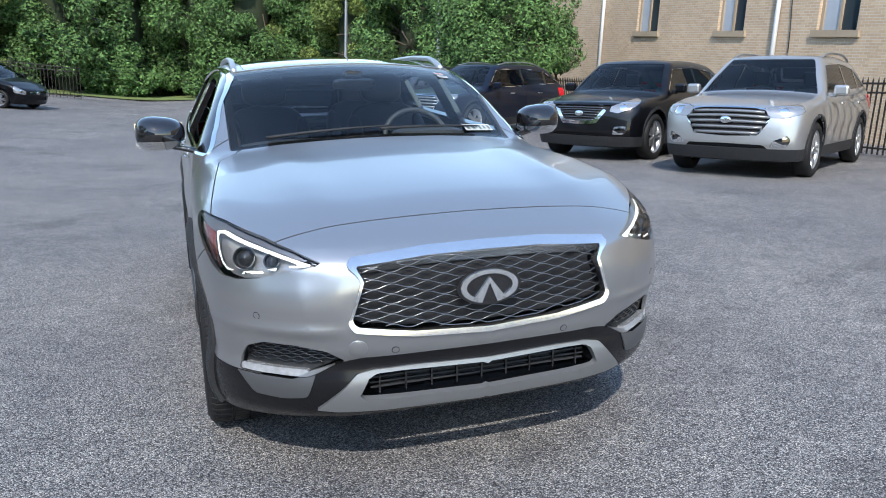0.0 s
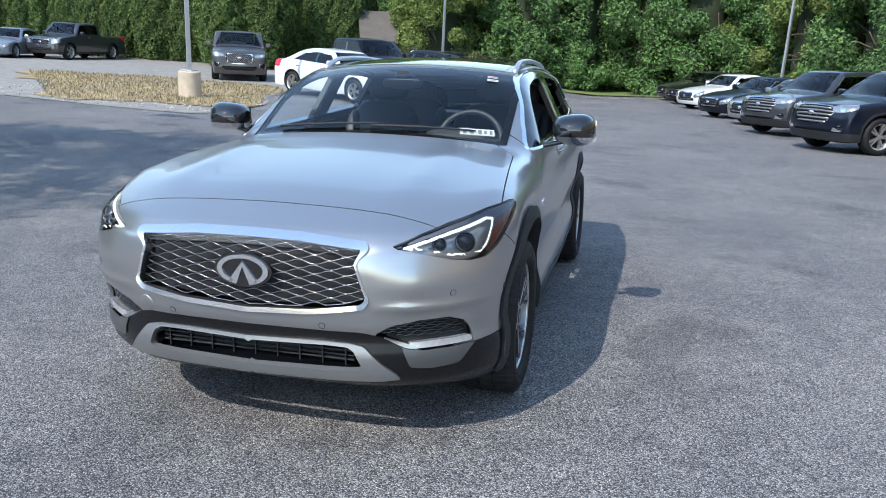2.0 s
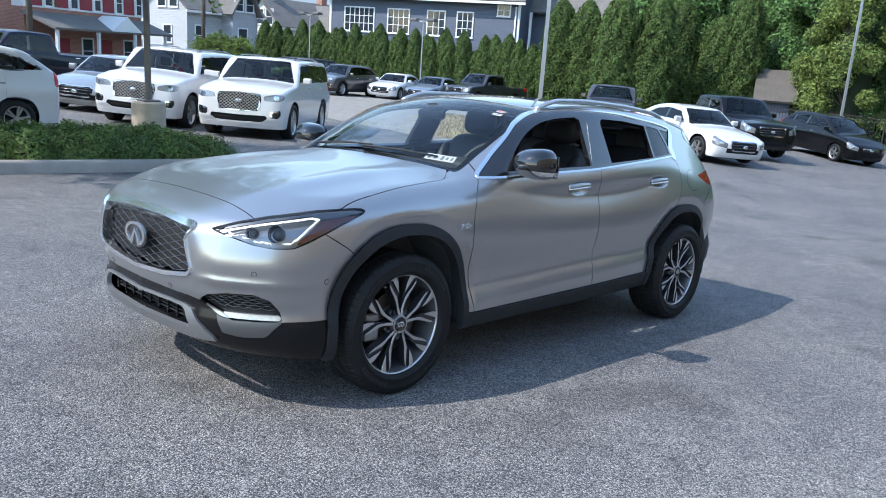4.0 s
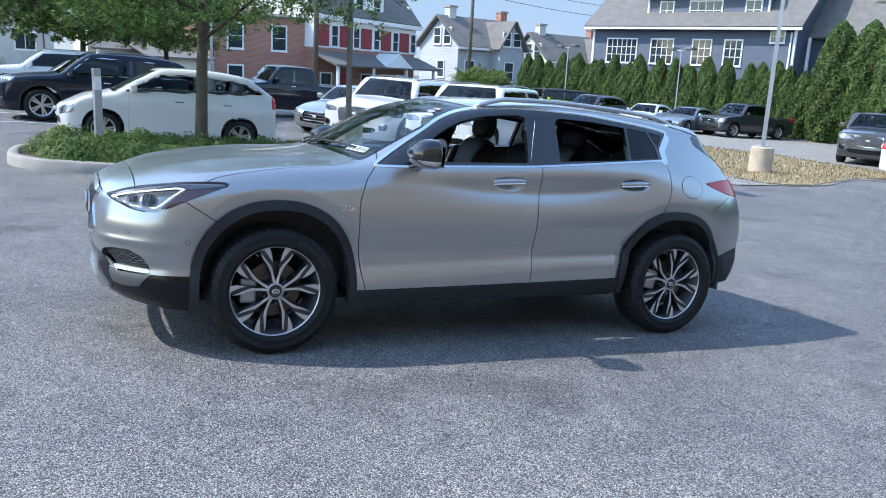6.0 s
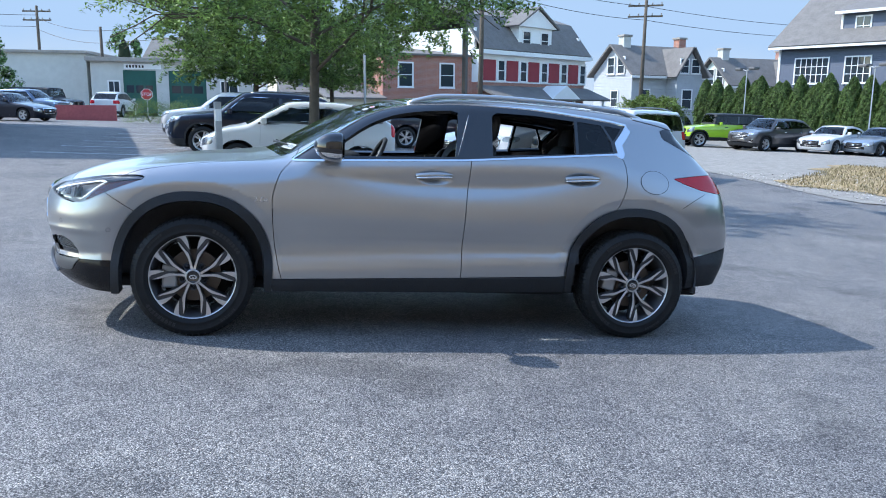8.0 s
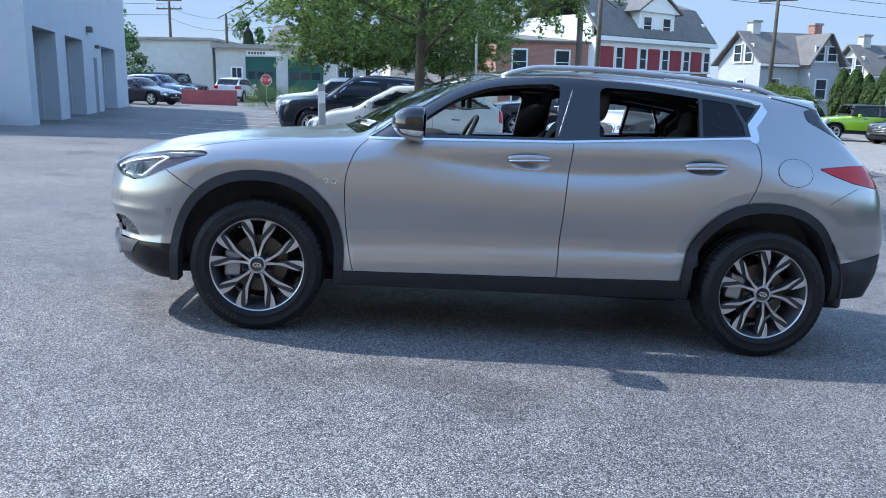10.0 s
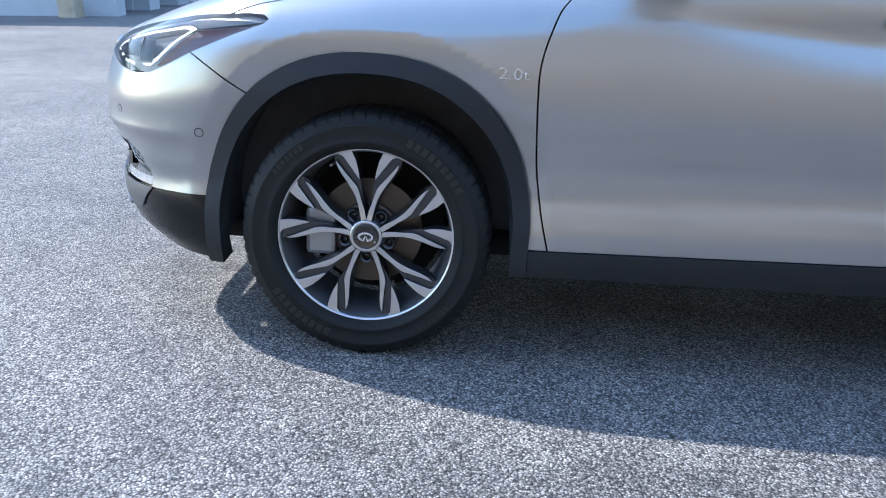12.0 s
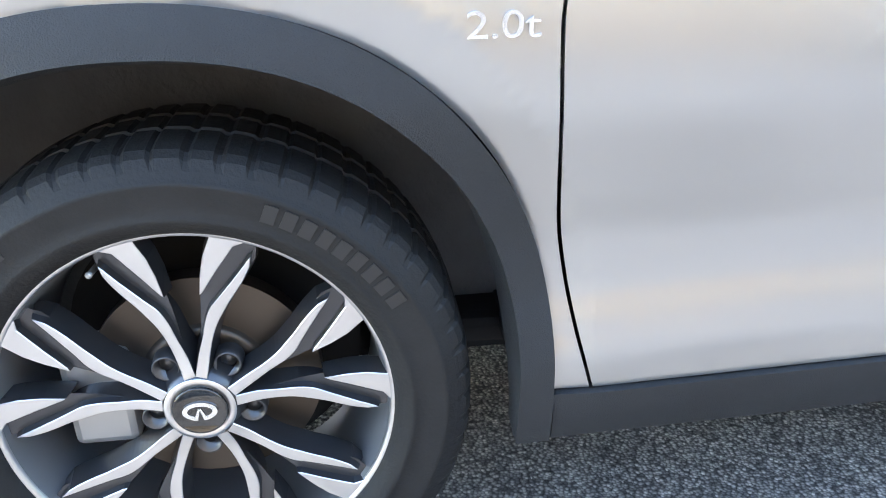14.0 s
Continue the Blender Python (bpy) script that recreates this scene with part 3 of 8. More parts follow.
def hero_field(P):
    ax, y, z = np.abs(P[:, 0]), P[:, 1], P[:, 2]
    low = SIDE(z - 0.05 * np.clip(y + 0.3, -0.8, 1.3) * np.clip((0.66 - z) / 0.18, 0, 1)) - NARROW(y)
    low = low + 0.016 * np.exp(-((y + 1.35) / 0.42) ** 2 - ((z - 0.80) / 0.16) ** 2) + 0.020 * np.exp(-((y - 1.35) / 0.45) ** 2 - ((z - 0.86) / 0.18) ** 2)
    dz = z - SCOOP_Z(y)
    low = low - SCOOP(y) * np.exp(-(np.sqrt(dz * dz + 0.0004) - 0.02) / np.where(dz > 0, 0.075, 0.055))
    for hy, hz in HANDLES:
        low = low - 0.017 * np.clip(1 - ((y - hy) / 0.128) ** 2 - ((z - hz) / 0.046) ** 2, 0, 1) ** 1.5
    for cy in (-1.349, 1.335):
        low = low - 0.013 * np.clip(1 - np.abs(arch(y, z, cy, 0.443, 0.476)) / 0.058, 0, 1) * np.clip((z - 0.30) / 0.12, 0, 1)
    up = 0.842 - 0.53 * (z - BELT(y)) - NARROW(y) * 0.6 - CABIN(y)
    side = ax - smin(low, up, 0.035)
    ye = y - 0.24 * ax * ax * np.clip((y + 1.35) / 0.4, 0, 1) * np.clip((0.6 - y) / 0.6, 0, 1)
    dome = 0.012 * np.exp(-((ax - 0.50) / 0.10) ** 2) * np.clip((-0.9 - y) / 0.4, 0, 1) * np.clip((y + 2.2) / 0.5, 0, 1)
    crown = 0.085 + 0.022 * np.clip((y + 1.1) / 0.5, 0, 1)
    top = (z - (TOP(ye) - crown * ax * ax + dome)) * 0.93
    bulge = 0.018 * np.exp(-((z - 0.665) / 0.07) ** 2) * np.clip((ax - 0.45) / 0.15, 0, 1)
    brow = 0.014 * np.exp(-((z - 0.588 - 0.03 * np.clip(ax - 0.6, 0, 1)) / 0.022) ** 2) * np.clip((ax - 0.46) / 0.12, 0, 1)
    front = (NOSE(z) + PLAN(ax) - bulge - brow) - y
    back = y - (TAIL(z) - 0.16 * ax ** 2 - 0.35 * np.clip(ax - 0.6, 0, 1) ** 1.5)
    ends = smax(front * 0.85, back, 0.02)
    kk = 0.10 - 0.03 * np.clip((y + 0.9) / 0.5, 0, 1)
    body = smax(side, top, kk)
    return smax(body, ends, 0.07)


HEADLIGHT = [(0.385, 0.803), (0.492, 0.779), (0.585, 0.757), (0.68, 0.746), (0.75, 0.751), (0.81, 0.778), (0.86, 0.808), (1.008, 0.893), (1.016, 0.903), (1.0, 0.913), (0.965, 0.915), (0.818, 0.903), (0.616, 0.869), (0.498, 0.841)]
GRILLE = [(-0.432, 0.793), (-0.2, 0.811), (0, 0.814), (0.2, 0.811), (0.432, 0.793), (0.408, 0.748), (0.450, 0.622), (0.433, 0.602), (0.25, 0.575), (0, 0.563),
          (-0.25, 0.575), (-0.433, 0.602), (-0.450, 0.622), (-0.408, 0.748)]
FOG = [(0.465, 0.480), (0.529, 0.519), (0.62, 0.538), (0.714, 0.542), (0.761, 0.520), (0.776, 0.478), (0.787, 0.427), (0.63, 0.418), (0.571, 0.450)]
SKID = [(0.0, 0.445), (0.26, 0.452), (0.38, 0.449), (0.435, 0.437), (0.56, 0.314), (0.50, 0.309), (0.40, 0.307), (0.0, 0.303)]
INTAKE = [(0.0, 0.430), (0.30, 0.437), (0.375, 0.434), (0.402, 0.418), (0.432, 0.362), (0.415, 0.352), (0.0, 0.343)]
DLO = [(-0.80, 1.042), (-0.665, 1.137), (-0.482, 1.255), (-0.37, 1.323), (-0.225, 1.376), (-0.07, 1.404), (0.249, 1.424), (0.576, 1.420), (0.932, 1.393), (1.179, 1.368), (1.285, 1.350), (1.255, 1.31), (1.195, 1.24), (1.207, 1.176), (1.18, 1.172), (0.2, 1.09)]


def rounded(ring, closed_from, n=6):
    """Smooths the run of an outline up to index closed_from."""
    run = np.array(ring[:closed_from])
    t = np.concatenate([[0], np.cumsum(np.linalg.norm(np.diff(run, axis=0), axis=1))])
    fx, fz = curve(*zip(t, run[:, 0])), curve(*zip(t, run[:, 1]))
    s = np.linspace(0, t[-1], n * closed_from)
    return [(float(a), float(c)) for a, c in zip(fx(s), fz(s))] + ring[closed_from:]


DLO = DLO[:3] + rounded(DLO[2:], 9)[1:]
FRONT_OPEN = [(-0.625, 1.072), (-0.482, 1.19), (-0.338, 1.283), (-0.181, 1.342), (0.0, 1.372), (0.14, 1.383), (0.183, 1.370), (0.155, 1.103)]
FRONT_OPEN = rounded(FRONT_OPEN, 6)
REAR_OPEN = [(0.385, 1.122), (0.395, 1.368), (0.43, 1.385), (0.66, 1.383), (0.935, 1.362), (0.925, 1.158)]
QUARTER = [(0.945, 1.162), (0.955, 1.362), (1.115, 1.347), (1.172, 1.245), (1.18, 1.182)]
LAST_PANE = [(1.135, 1.346), (1.255, 1.332), (1.19, 1.250)]
TAILLIGHT = [(1.60, 1.032), (1.78, 1.054), (1.93, 1.066), (2.3, 1.066), (2.3, 0.955), (1.95, 0.945), (1.80, 0.968), (1.68, 1.002)]


LAMP_INNER = [(0.41, 0.803), (0.49, 0.790), (0.585, 0.769), (0.68, 0.759), (0.73, 0.765), (0.762, 0.785), (0.842, 0.878), (0.80, 0.885), (0.62, 0.854), (0.50, 0.826)]


def headlight_s(V):
    return 0.7 * (np.abs(V[:, 0]) + V[:, 1] + 2.2)


def build_hero_body():
    f = hero_field
    V, F = skin(f, (-1.0, -2.42, 0.12), (1.0, 2.32, 1.58), 0.026)
    c = np.array([V[list(q)].mean(0) for q in F])
    s = 0.7 * (np.abs(c[:, 0]) + c[:, 1] + 2.2)
    near = (c[:, 1] < -1.5) & (np.abs(poly_dist(s, c[:, 2], HEADLIGHT)) < 0.05)
    near |= (c[:, 1] < -1.8) & ((np.abs(poly_dist(c[:, 0], c[:, 2], GRILLE)) < 0.05) | (np.abs(poly_dist(np.abs(c[:, 0]), c[:, 2], SKID)) < 0.04) | (np.abs(poly_dist(np.abs(c[:, 0]), c[:, 2], FOG)) < 0.04))
    near |= (np.abs(c[:, 0]) > 0.45) & (np.abs(poly_dist(c[:, 1], c[:, 2], DLO)) < 0.05)
    near |= (np.abs(c[:, 0]) > 0.5) & (np.abs(arch(c[:, 1], c[:, 2], -1.349, 0.443, 0.476)) < 0.08)
    near |= (np.abs(c[:, 0]) > 0.5) & (np.abs(arch(c[:, 1], c[:, 2], 1.335, 0.443, 0.476)) < 0.08)
    near |= (np.abs(c[:, 0]) > 0.6) & (c[:, 2] > 0.8) & (np.abs(c[:, 2] - SCOOP_Z(c[:, 1])) < 0.03) & (np.abs(c[:, 1]) < 1.0)
    near |= (c[:, 1] > 1.5) & (np.abs(poly_dist(c[:, 1], c[:, 2], TAILLIGHT)) < 0.05)
    dish = lambda v: np.min([((v[:, 1] - hy) / 0.128) ** 2 + ((v[:, 2] - hz) / 0.046) ** 2 for hy, hz in HANDLES], 0) < 1.8
    near |= (np.abs(c[:, 0]) > 0.5) & dish(c)
    V, F = refine(V, F, near, f)
    c = np.array([V[list(q)].mean(0) for q in F])
    again = (np.abs(c[:, 0]) > 0.45) & (np.abs(poly_dist(c[:, 1], c[:, 2], DLO)) < 0.025) & (c[:, 2] > 1.0)
    V, F = refine(V, F, again | ((np.abs(c[:, 0]) > 0.5) & dish(c)), f)
    ax = lambda v: np.abs(v[:, 0])

    def main_piece(v, q):
        """The largest connected piece of a net, without stray slivers."""
        root = list(range(len(v)))

        def find(i):
            while root[i] != i:
                root[i] = root[root[i]]
                i = root[i]
            return i
        for face in q:
            for b in face[1:]:
                root[find(face[0])] = find(b)
        tags = [find(face[0]) for face in q]
        best = max(set(tags), key=tags.count)
        q = [face for face, k in zip(q, tags) if k == best]
        used = sorted({i for face in q for i in face})
        at = {i: k for k, i in enumerate(used)}
        return v[used], [tuple(at[i] for i in face) for face in q]

    def both(name, v, q, material, label="", lip=0.012, lift=0.0, parent=hero):
        out = []
        for sgn in (1, -1):
            w, g = trim(v, q, sgn * v[:, 0])
            if name == "rear_door":
                w, g = main_piece(w, g)
            out.append(panel(name, w, g, f, material, parent, label, lip, lift))
        return out

    # lining of roof and doors
    w, g = trim(V, F, np.where((V[:, 2] > 1.25) & (V[:, 1] > -0.22), np.minimum(0.58 - ax(V), 1.62 - V[:, 1]), -0.3))
    panel("headliner", w, g, f, HEADLINER, hero, "dark headliner", 0, -0.035)
    w, g = trim(V, F, np.where((ax(V) > 0.5), np.minimum(np.minimum(V[:, 2] - 0.45, BELT(V[:, 1]) - 0.02 - V[:, 2]), np.minimum(V[:, 1] + 0.80, 1.0 - V[:, 1])), -0.3))
    both("door_lining", w, g, DASH, "dark door lining", 0, -0.07)
    bottom = curve((-2.3, 0.285), (-1.85, 0.245), (-0.9, 0.275), (0.9, 0.295), (1.75, 0.33), (2.2, 0.36))
    V, F = trim(V, F, V[:, 2] - bottom(V[:, 1]))
    # wheel openings and their black cladding
    for cy in (-1.35, 1.35):
        shift = cy + (0.001 if cy < 0 else -0.015)
        hit = lambda v, a, b: np.where(ax(v) > 0.5, arch(v[:, 1], v[:, 2], shift, a, b), 0.2)
        w, g = trim(V, F, -hit(V, 0.441, 0.474))
        w, g = trim(w, g, hit(w, 0.396, 0.424))
        both("wheel_arch_cladding", w, g, MATT_BLACK, "matt black plastic wheel arch cladding", 0.05, 0.014)
        V, F = trim(V, F, hit(V, 0.4435, 0.4765))
    sill = lambda v: 0.345 + 0.026 * (v[:, 1] + 0.89)
    on_sill = lambda v: np.where((np.abs(v[:, 1]) < 1.0) & (ax(v) > 0.5), v[:, 2] - sill(v), 0.2)
    w, g = trim(V, F, -on_sill(V))
    both("sill_cladding", w, g, MATT_BLACK, "matt black plastic sill", 0.03, 0.010)
    V, F = trim(V, F, on_sill(V) - 0.003)
    # glass house
    dlo = lambda v: np.where((ax(v) > 0.35) & (v[:, 2] > 0.9), poly_dist(v[:, 1], v[:, 2], DLO), 0.3)
    w, g = trim(V, F, -dlo(V))
    for ring in (FRONT_OPEN, REAR_OPEN, QUARTER, LAST_PANE):
        hole, hg = trim(w, g, -poly_dist(w[:, 1], w[:, 2], ring) - 0.001)
        if ring in (QUARTER, LAST_PANE):
            both("quarter_window", hole, hg, TINTED, "dark privacy glass", 0, -0.006)
        w, g = trim(w, g, poly_dist(w[:, 1], w[:, 2], ring))
    both("window_surround", w, g, GLOSS_BLACK, "gloss black window surround", 0.03, -0.003)
    strip = lambda v: 0.012 + 0.037 * np.clip((v[:, 1] - 1.19) / 0.05, 0, 1) * np.clip((1.345 - v[:, 2]) / 0.03, 0, 1)
    w, g = trim(V, F, strip(V) - dlo(V))
    w, g = trim(w, g, dlo(w) - 0.001)
    for sgn in (1, -1):
        a, b = trim(w, g, sgn * w[:, 0])
        panel("window_chrome_strip", a, b, f, CHROME, hero, "thin chrome strip round the side windows", 0.012, 0.004, np.tile([0.0, 0.0, 0.75], (len(a), 1)))
    V, F = trim(V, F, dlo(V) - strip(V))
    # windscreen
    def scr(v):
        ye = v[:, 1] - 0.24 * v[:, 0] ** 2
        side = 0.685 - ax(v) - 0.03 * (v[:, 1] + 0.9)
        return np.minimum(np.minimum((ye + 0.985), (-0.225 - ye)) * 0.8, side)
    w, g = trim(V, F, scr(V))
    panel("windscreen", w, g, f, WINDSCREEN, hero, "clear windscreen reflecting the sky", 0, -0.004)
    band, bg = trim(w, g, 0.035 - scr(w))
    panel("windscreen_border", band, bg, f, GLOSS_BLACK, hero, "black glass edge", 0, -0.008)
    V, F = trim(V, F, -scr(V) - 0.003)
    # dark glass roof
    def roof(v):
        return np.where(v[:, 2] > 1.2, np.minimum(np.minimum(v[:, 1] + 0.19 - 0.24 * v[:, 0] ** 2, 1.33 - v[:, 1]), 0.535 - ax(v)), -1.0)
    w, g = trim(V, F, roof(V))
    panel("glass_roof", w, g, f, GLOSS_BLACK, hero, "dark glass roof panel", 0.01, 0.0)
    V, F = trim(V, F, -roof(V) - 0.003)
    # roof spoiler and its black flanks
    sp = lambda v: np.where(v[:, 2] > 1.2, np.minimum(np.minimum(v[:, 1] - 1.36, v[:, 2] - 1.345 + 0.12 * (v[:, 1] - 1.6)), 0.62 - ax(v)), -1.0)
    w, g = trim(V, F, sp(V))
    panel("spoiler", w, g, f, SILVER, hero, "silver roof spoiler", 0.02, 0.004)
    V, F = trim(V, F, -sp(V) - 0.003)
    FLANK = [(1.545, 1.335), (1.62, 1.355), (1.70, 1.30), (1.92, 1.165), (1.92, 1.12), (1.75, 1.195), (1.555, 1.285)]
    fl = lambda v: np.where((v[:, 1] > 1.4) & (ax(v) > 0.3), poly_dist(v[:, 1], v[:, 2], FLANK), 0.3)
    w, g = trim(V, F, -fl(V))
    both("spoiler_flank", w, g, GLOSS_BLACK, "gloss black spoiler flank", 0.02, 0.002)
    V, F = trim(V, F, fl(V) - 0.002)
    # rear window
    def backlight(v):
        return np.where((v[:, 2] > 1.0) & (v[:, 1] > 1.5), np.minimum(np.minimum(v[:, 1] - 1.73, v[:, 2] - 1.085), 0.60 - ax(v)), -1.0)
    w, g = trim(V, F, backlight(V))
    panel("rear_window", w, g, f, TINTED, hero, "dark rear window", 0, -0.004)
    V, F = trim(V, F, -backlight(V) - 0.003)
    # tail lamps
    tl = lambda v: np.where((v[:, 1] > 1.4) & (ax(v) > 0.42), poly_dist(v[:, 1], v[:, 2], TAILLIGHT), 0.3)
    w, g = trim(V, F, -tl(V))
    both("tail_lamp", w, g, RED_LENS, "glossy red tail lamp", 0.02, 0.002)
    V, F = trim(V, F, tl(V) - 0.003)
    # head lamps: dark housing behind a clear lens
    hl = lambda v: np.where((v[:, 1] < -1.5) & (v[:, 2] > 0.68) & (v[:, 2] < 0.95), poly_dist(headlight_s(v), v[:, 2], HEADLIGHT), 0.3)
    w, g = trim(V, F, -hl(V))
    lamps = both("headlamp", w, g, LAMP_GREY, "", 0.0, -0.045)
    for lamp, sgn in zip(lamps, (1, -1)):
        lamp["label"] = "swept headlamp with a clear lens and light bar"
        a, b = trim(w, g, sgn * w[:, 0])
        panel("lens", a, b, f, LENS, lamp, "clear lens", 0.0, 0.0)
        inner = lambda v: poly_dist(headlight_s(v), v[:, 2], LAMP_INNER)
        bar, bf = trim(a, b, 0.0046 - np.abs(inner(a) + 0.0046))
        bar, bf = trim(bar, bf, np.maximum(headlight_s(bar) - 0.53, bar[:, 2] - 0.795))
        panel("light_bar", bar, bf, f, DRL, lamp, "white daytime light bar", 0.0, -0.012)
        amb, af = trim(a, b, np.minimum(np.minimum(inner(a) - 0.008, -hl(a) - 0.006), np.minimum(headlight_s(a) - 0.76, 0.872 + 0.13 * (headlight_s(a) - 0.83) - a[:, 2])))
        panel("side_reflector", amb, af, f, AMBER_LENS, lamp, "dark amber side reflector", 0.0, -0.014)
        brow, wf = trim(a, b, np.minimum(np.minimum(-hl(a) - 0.003, inner(a) - 0.002), a[:, 2] - (0.803 + 0.16 * (headlight_s(a) - 0.4))))
        panel("lamp_brow", brow, wf, f, SATIN, lamp, "grey brow over the light bar", 0.0, -0.010)
        for sx, rad in ((0.66, 0.038), (0.55, 0.026)):
            pick = a[np.argmin(np.abs(headlight_s(a) - sx) + np.abs(a[:, 2] - (0.812 if sx > 0.6 else 0.803)))]
            nrm = grad(f, pick[None])[0]
            nrm = Vector(nrm / np.linalg.norm(nrm))
            nrm = (nrm + Vector((0, -1.2, 0))).normalized()
            m = Matrix.Translation(Vector(pick) - nrm * 0.05) @ nrm.to_track_quat("X", "Z").to_matrix().to_4x4()
            v2, f2 = lathe([(rad, 0.03), (rad * 0.97, 0.032), (rad * 0.85, 0.018), (rad * 0.8, 0.0), (rad * 0.72, 0.012), (rad * 0.5, 0.024), (0.001, 0.03)], 28)
            v2 = np.array([m @ Vector(q) for q in v2])
            link_mesh("projector", v2, f2, DARK_ALLOY, lamp, "dark round projector")
    V, F = trim(V, F, hl(V) - 0.002)
    # grille with chrome frame
    fr = lambda v: v[:, 1] < -1.75
    gr = lambda v: np.where(fr(v), poly_dist(v[:, 0], v[:, 2], GRILLE), 0.3)
    thick = lambda v: 0.009 + 0.014 * np.clip((v[:, 2] - 0.765) / 0.03, 0, 1) + 0.008 * np.clip((0.64 - v[:, 2]) / 0.04, 0, 1)
    w, g = trim(V, F, thick(V) - gr(V))
    w, g = trim(w, g, gr(w))
    up = np.zeros((len(w), 3))
    up[:, 2] = 0.28 * np.clip((0.66 - w[:, 2]) / 0.05, 0, 1) + 0.3 * np.clip((w[:, 2] - 0.74) / 0.05, 0, 1)
    up[:, 0] = -0.3 * np.sign(w[:, 0]) * np.clip((np.abs(w[:, 0]) - 0.38) / 0.05, 0, 1)
    frame_ob = panel("grille_frame", w, g, f, BRIGHT, hero, "bright chrome grille frame", 0.045, 0.004 + 0.35 * gr(w)[:, None], up)
    w, g = trim(V, F, -gr(V))
    back = panel("grille", w, g, f, DEEP_BLACK, hero, "black grille with wavy chrome wires", 0.0, -0.05)
    V, F = trim(V, F, gr(V) - thick(V) - 0.002)
    # fog lamp pockets
    fog = lambda v: np.where(fr(v), poly_dist(ax(v), v[:, 2], FOG), 0.3)
    w, g = trim(V, F, -fog(V))
    for pocket, sgn in zip(both("fog_lamp_pocket", w, g, MATT_BLACK, "black fog lamp pocket", 0.0, -0.03), (1, -1)):
        a, b = trim(w, g, sgn * w[:, 0])
        strip, sf = trim(a, b, np.minimum(np.minimum(0.0115 - np.abs(a[:, 2] - (0.440 + 0.02 * (ax(a) - 0.70))), ax(a) - 0.585), 0.782 - ax(a)))
        panel("fog_lamp", strip, sf, f, FOG_LENS, pocket, "slim clear fog lamp with chrome bar", 0.03, -0.004)
        for k in range(7):
            z0 = 0.470 + 0.0110 * k
            xs = np.linspace(0.50, 0.775, 40)
            zz = z0 + 0.0028 * np.sin(xs * 150 + k * np.pi)
            keep = poly_dist(xs, zz, FOG) < -0.008
            if keep.sum() > 6:
                P = np.stack([sgn * xs[keep], np.full(keep.sum(), -2.05), zz[keep]], 1)
                P[:, 1] = NOSE(zz[keep]) + PLAN(xs[keep])
                P = settle(f, P, 0.05)
                N = grad(f, P)
                P = P - 0.020 * N / np.linalg.norm(N, axis=1)[:, None]
                link_mesh("pocket_rib", *sweep(P, 0.0028, 5), GLOSS_BLACK, pocket)
    V, F = trim(V, F, fog(V) - 0.0)
    # lower bumper: satin skid loop round the intake, black corners
    sk = lambda v: np.where(fr(v), poly_dist(ax(v), v[:, 2], SKID), 0.3)
    it = lambda v: np.where(fr(v), poly_dist(ax(v), v[:, 2], INTAKE), 0.3)
    w, g = trim(V, F, -sk(V))
    a, b = trim(w, g, -it(w))
    intake = panel("lower_intake", a, b, f, DEEP_BLACK, hero, "black lower air intake", 0.0, -0.06)
    w, g = trim(w, g, it(w))
    panel("skid_plate", w, g, f, SATIN, hero, "satin silver skid plate loop", 0.022, 0.013)
    V, F = trim(V, F, sk(V))
    corner = curve((0.0, 0.490), (0.40, 0.490), (0.47, 0.480), (0.60, 0.424), (0.70, 0.421), (0.785, 0.424), (0.95, 0.428))
    blk = lambda v: np.where(v[:, 1] < -1.6, v[:, 2] - corner(ax(v)) - 0.01 * np.clip(v[:, 1] + 2.0, 0, 1), 0.3)
    w, g = trim(V, F, -blk(V))
    trimmed, tg = trim(w, g, -poly_dist(ax(w), w[:, 2], [(0.56, 0.440), (0.59, 0.357), (0.66, 0.348), (0.744, 0.356), (0.793, 0.43)]))
    panel("front_lower_bumper", w, g, f, SATIN_BLACK, hero, "satin black lower front bumper", 0.04, 0.0)
    both("bumper_corner_insert", trimmed, tg, DARK_SATIN, "dark satin bumper corner insert", 0.004, 0.005)
    V, F = trim(V, F, blk(V) - 0.002)
    # rear lower bumper
    rb = lambda v: np.where(v[:, 1] > 1.55, v[:, 2] - 0.535 - 0.2 * (v[:, 1] - 1.82), 0.3)
    w, g = trim(V, F, -rb(V))
    panel("rear_lower_bumper", w, g, f, MATT_BLACK, hero, "matt black lower rear bumper", 0.03, 0.004)
    V, F = trim(V, F, rb(V) - 0.002)
    # hood, nose, fenders, doors, body: shut lines with a real gap
    G = 0.0024
    seam_x = lambda v: 0.745 + 0.075 * np.clip((-1.0 - v[:, 1]) / 0.65, 0, 1.6)
    def hood(v):
        rear = -0.955 + 0.24 * v[:, 0] ** 2 - v[:, 1]
        rear = np.minimum(rear, -0.955 - 1.6 * np.clip(ax(v) - 0.6, 0, 1) ** 1.2 - v[:, 1] + 0.10)
        frontl = v[:, 1] - (-2.045 + 0.0 * v[:, 0])
        return np.minimum(np.minimum(np.minimum(rear, frontl), seam_x(v) - ax(v)), v[:, 2] - 0.845)
    w, g = trim(V, F, hood(V) - G)
    panel("hood", w, g, f, SILVER, hero, "silver hood with soft ridges", 0.014, 0.0)
    V, F = trim(V, F, -hood(V) - G)
    # cowl behind the hood
    cw = lambda v: np.where((v[:, 2] > 1.0) & (v[:, 1] > -1.1) & (v[:, 1] < -0.6) & (ax(v) < 0.66), 0.3, -0.3)
    w, g = trim(V, F, cw(V))
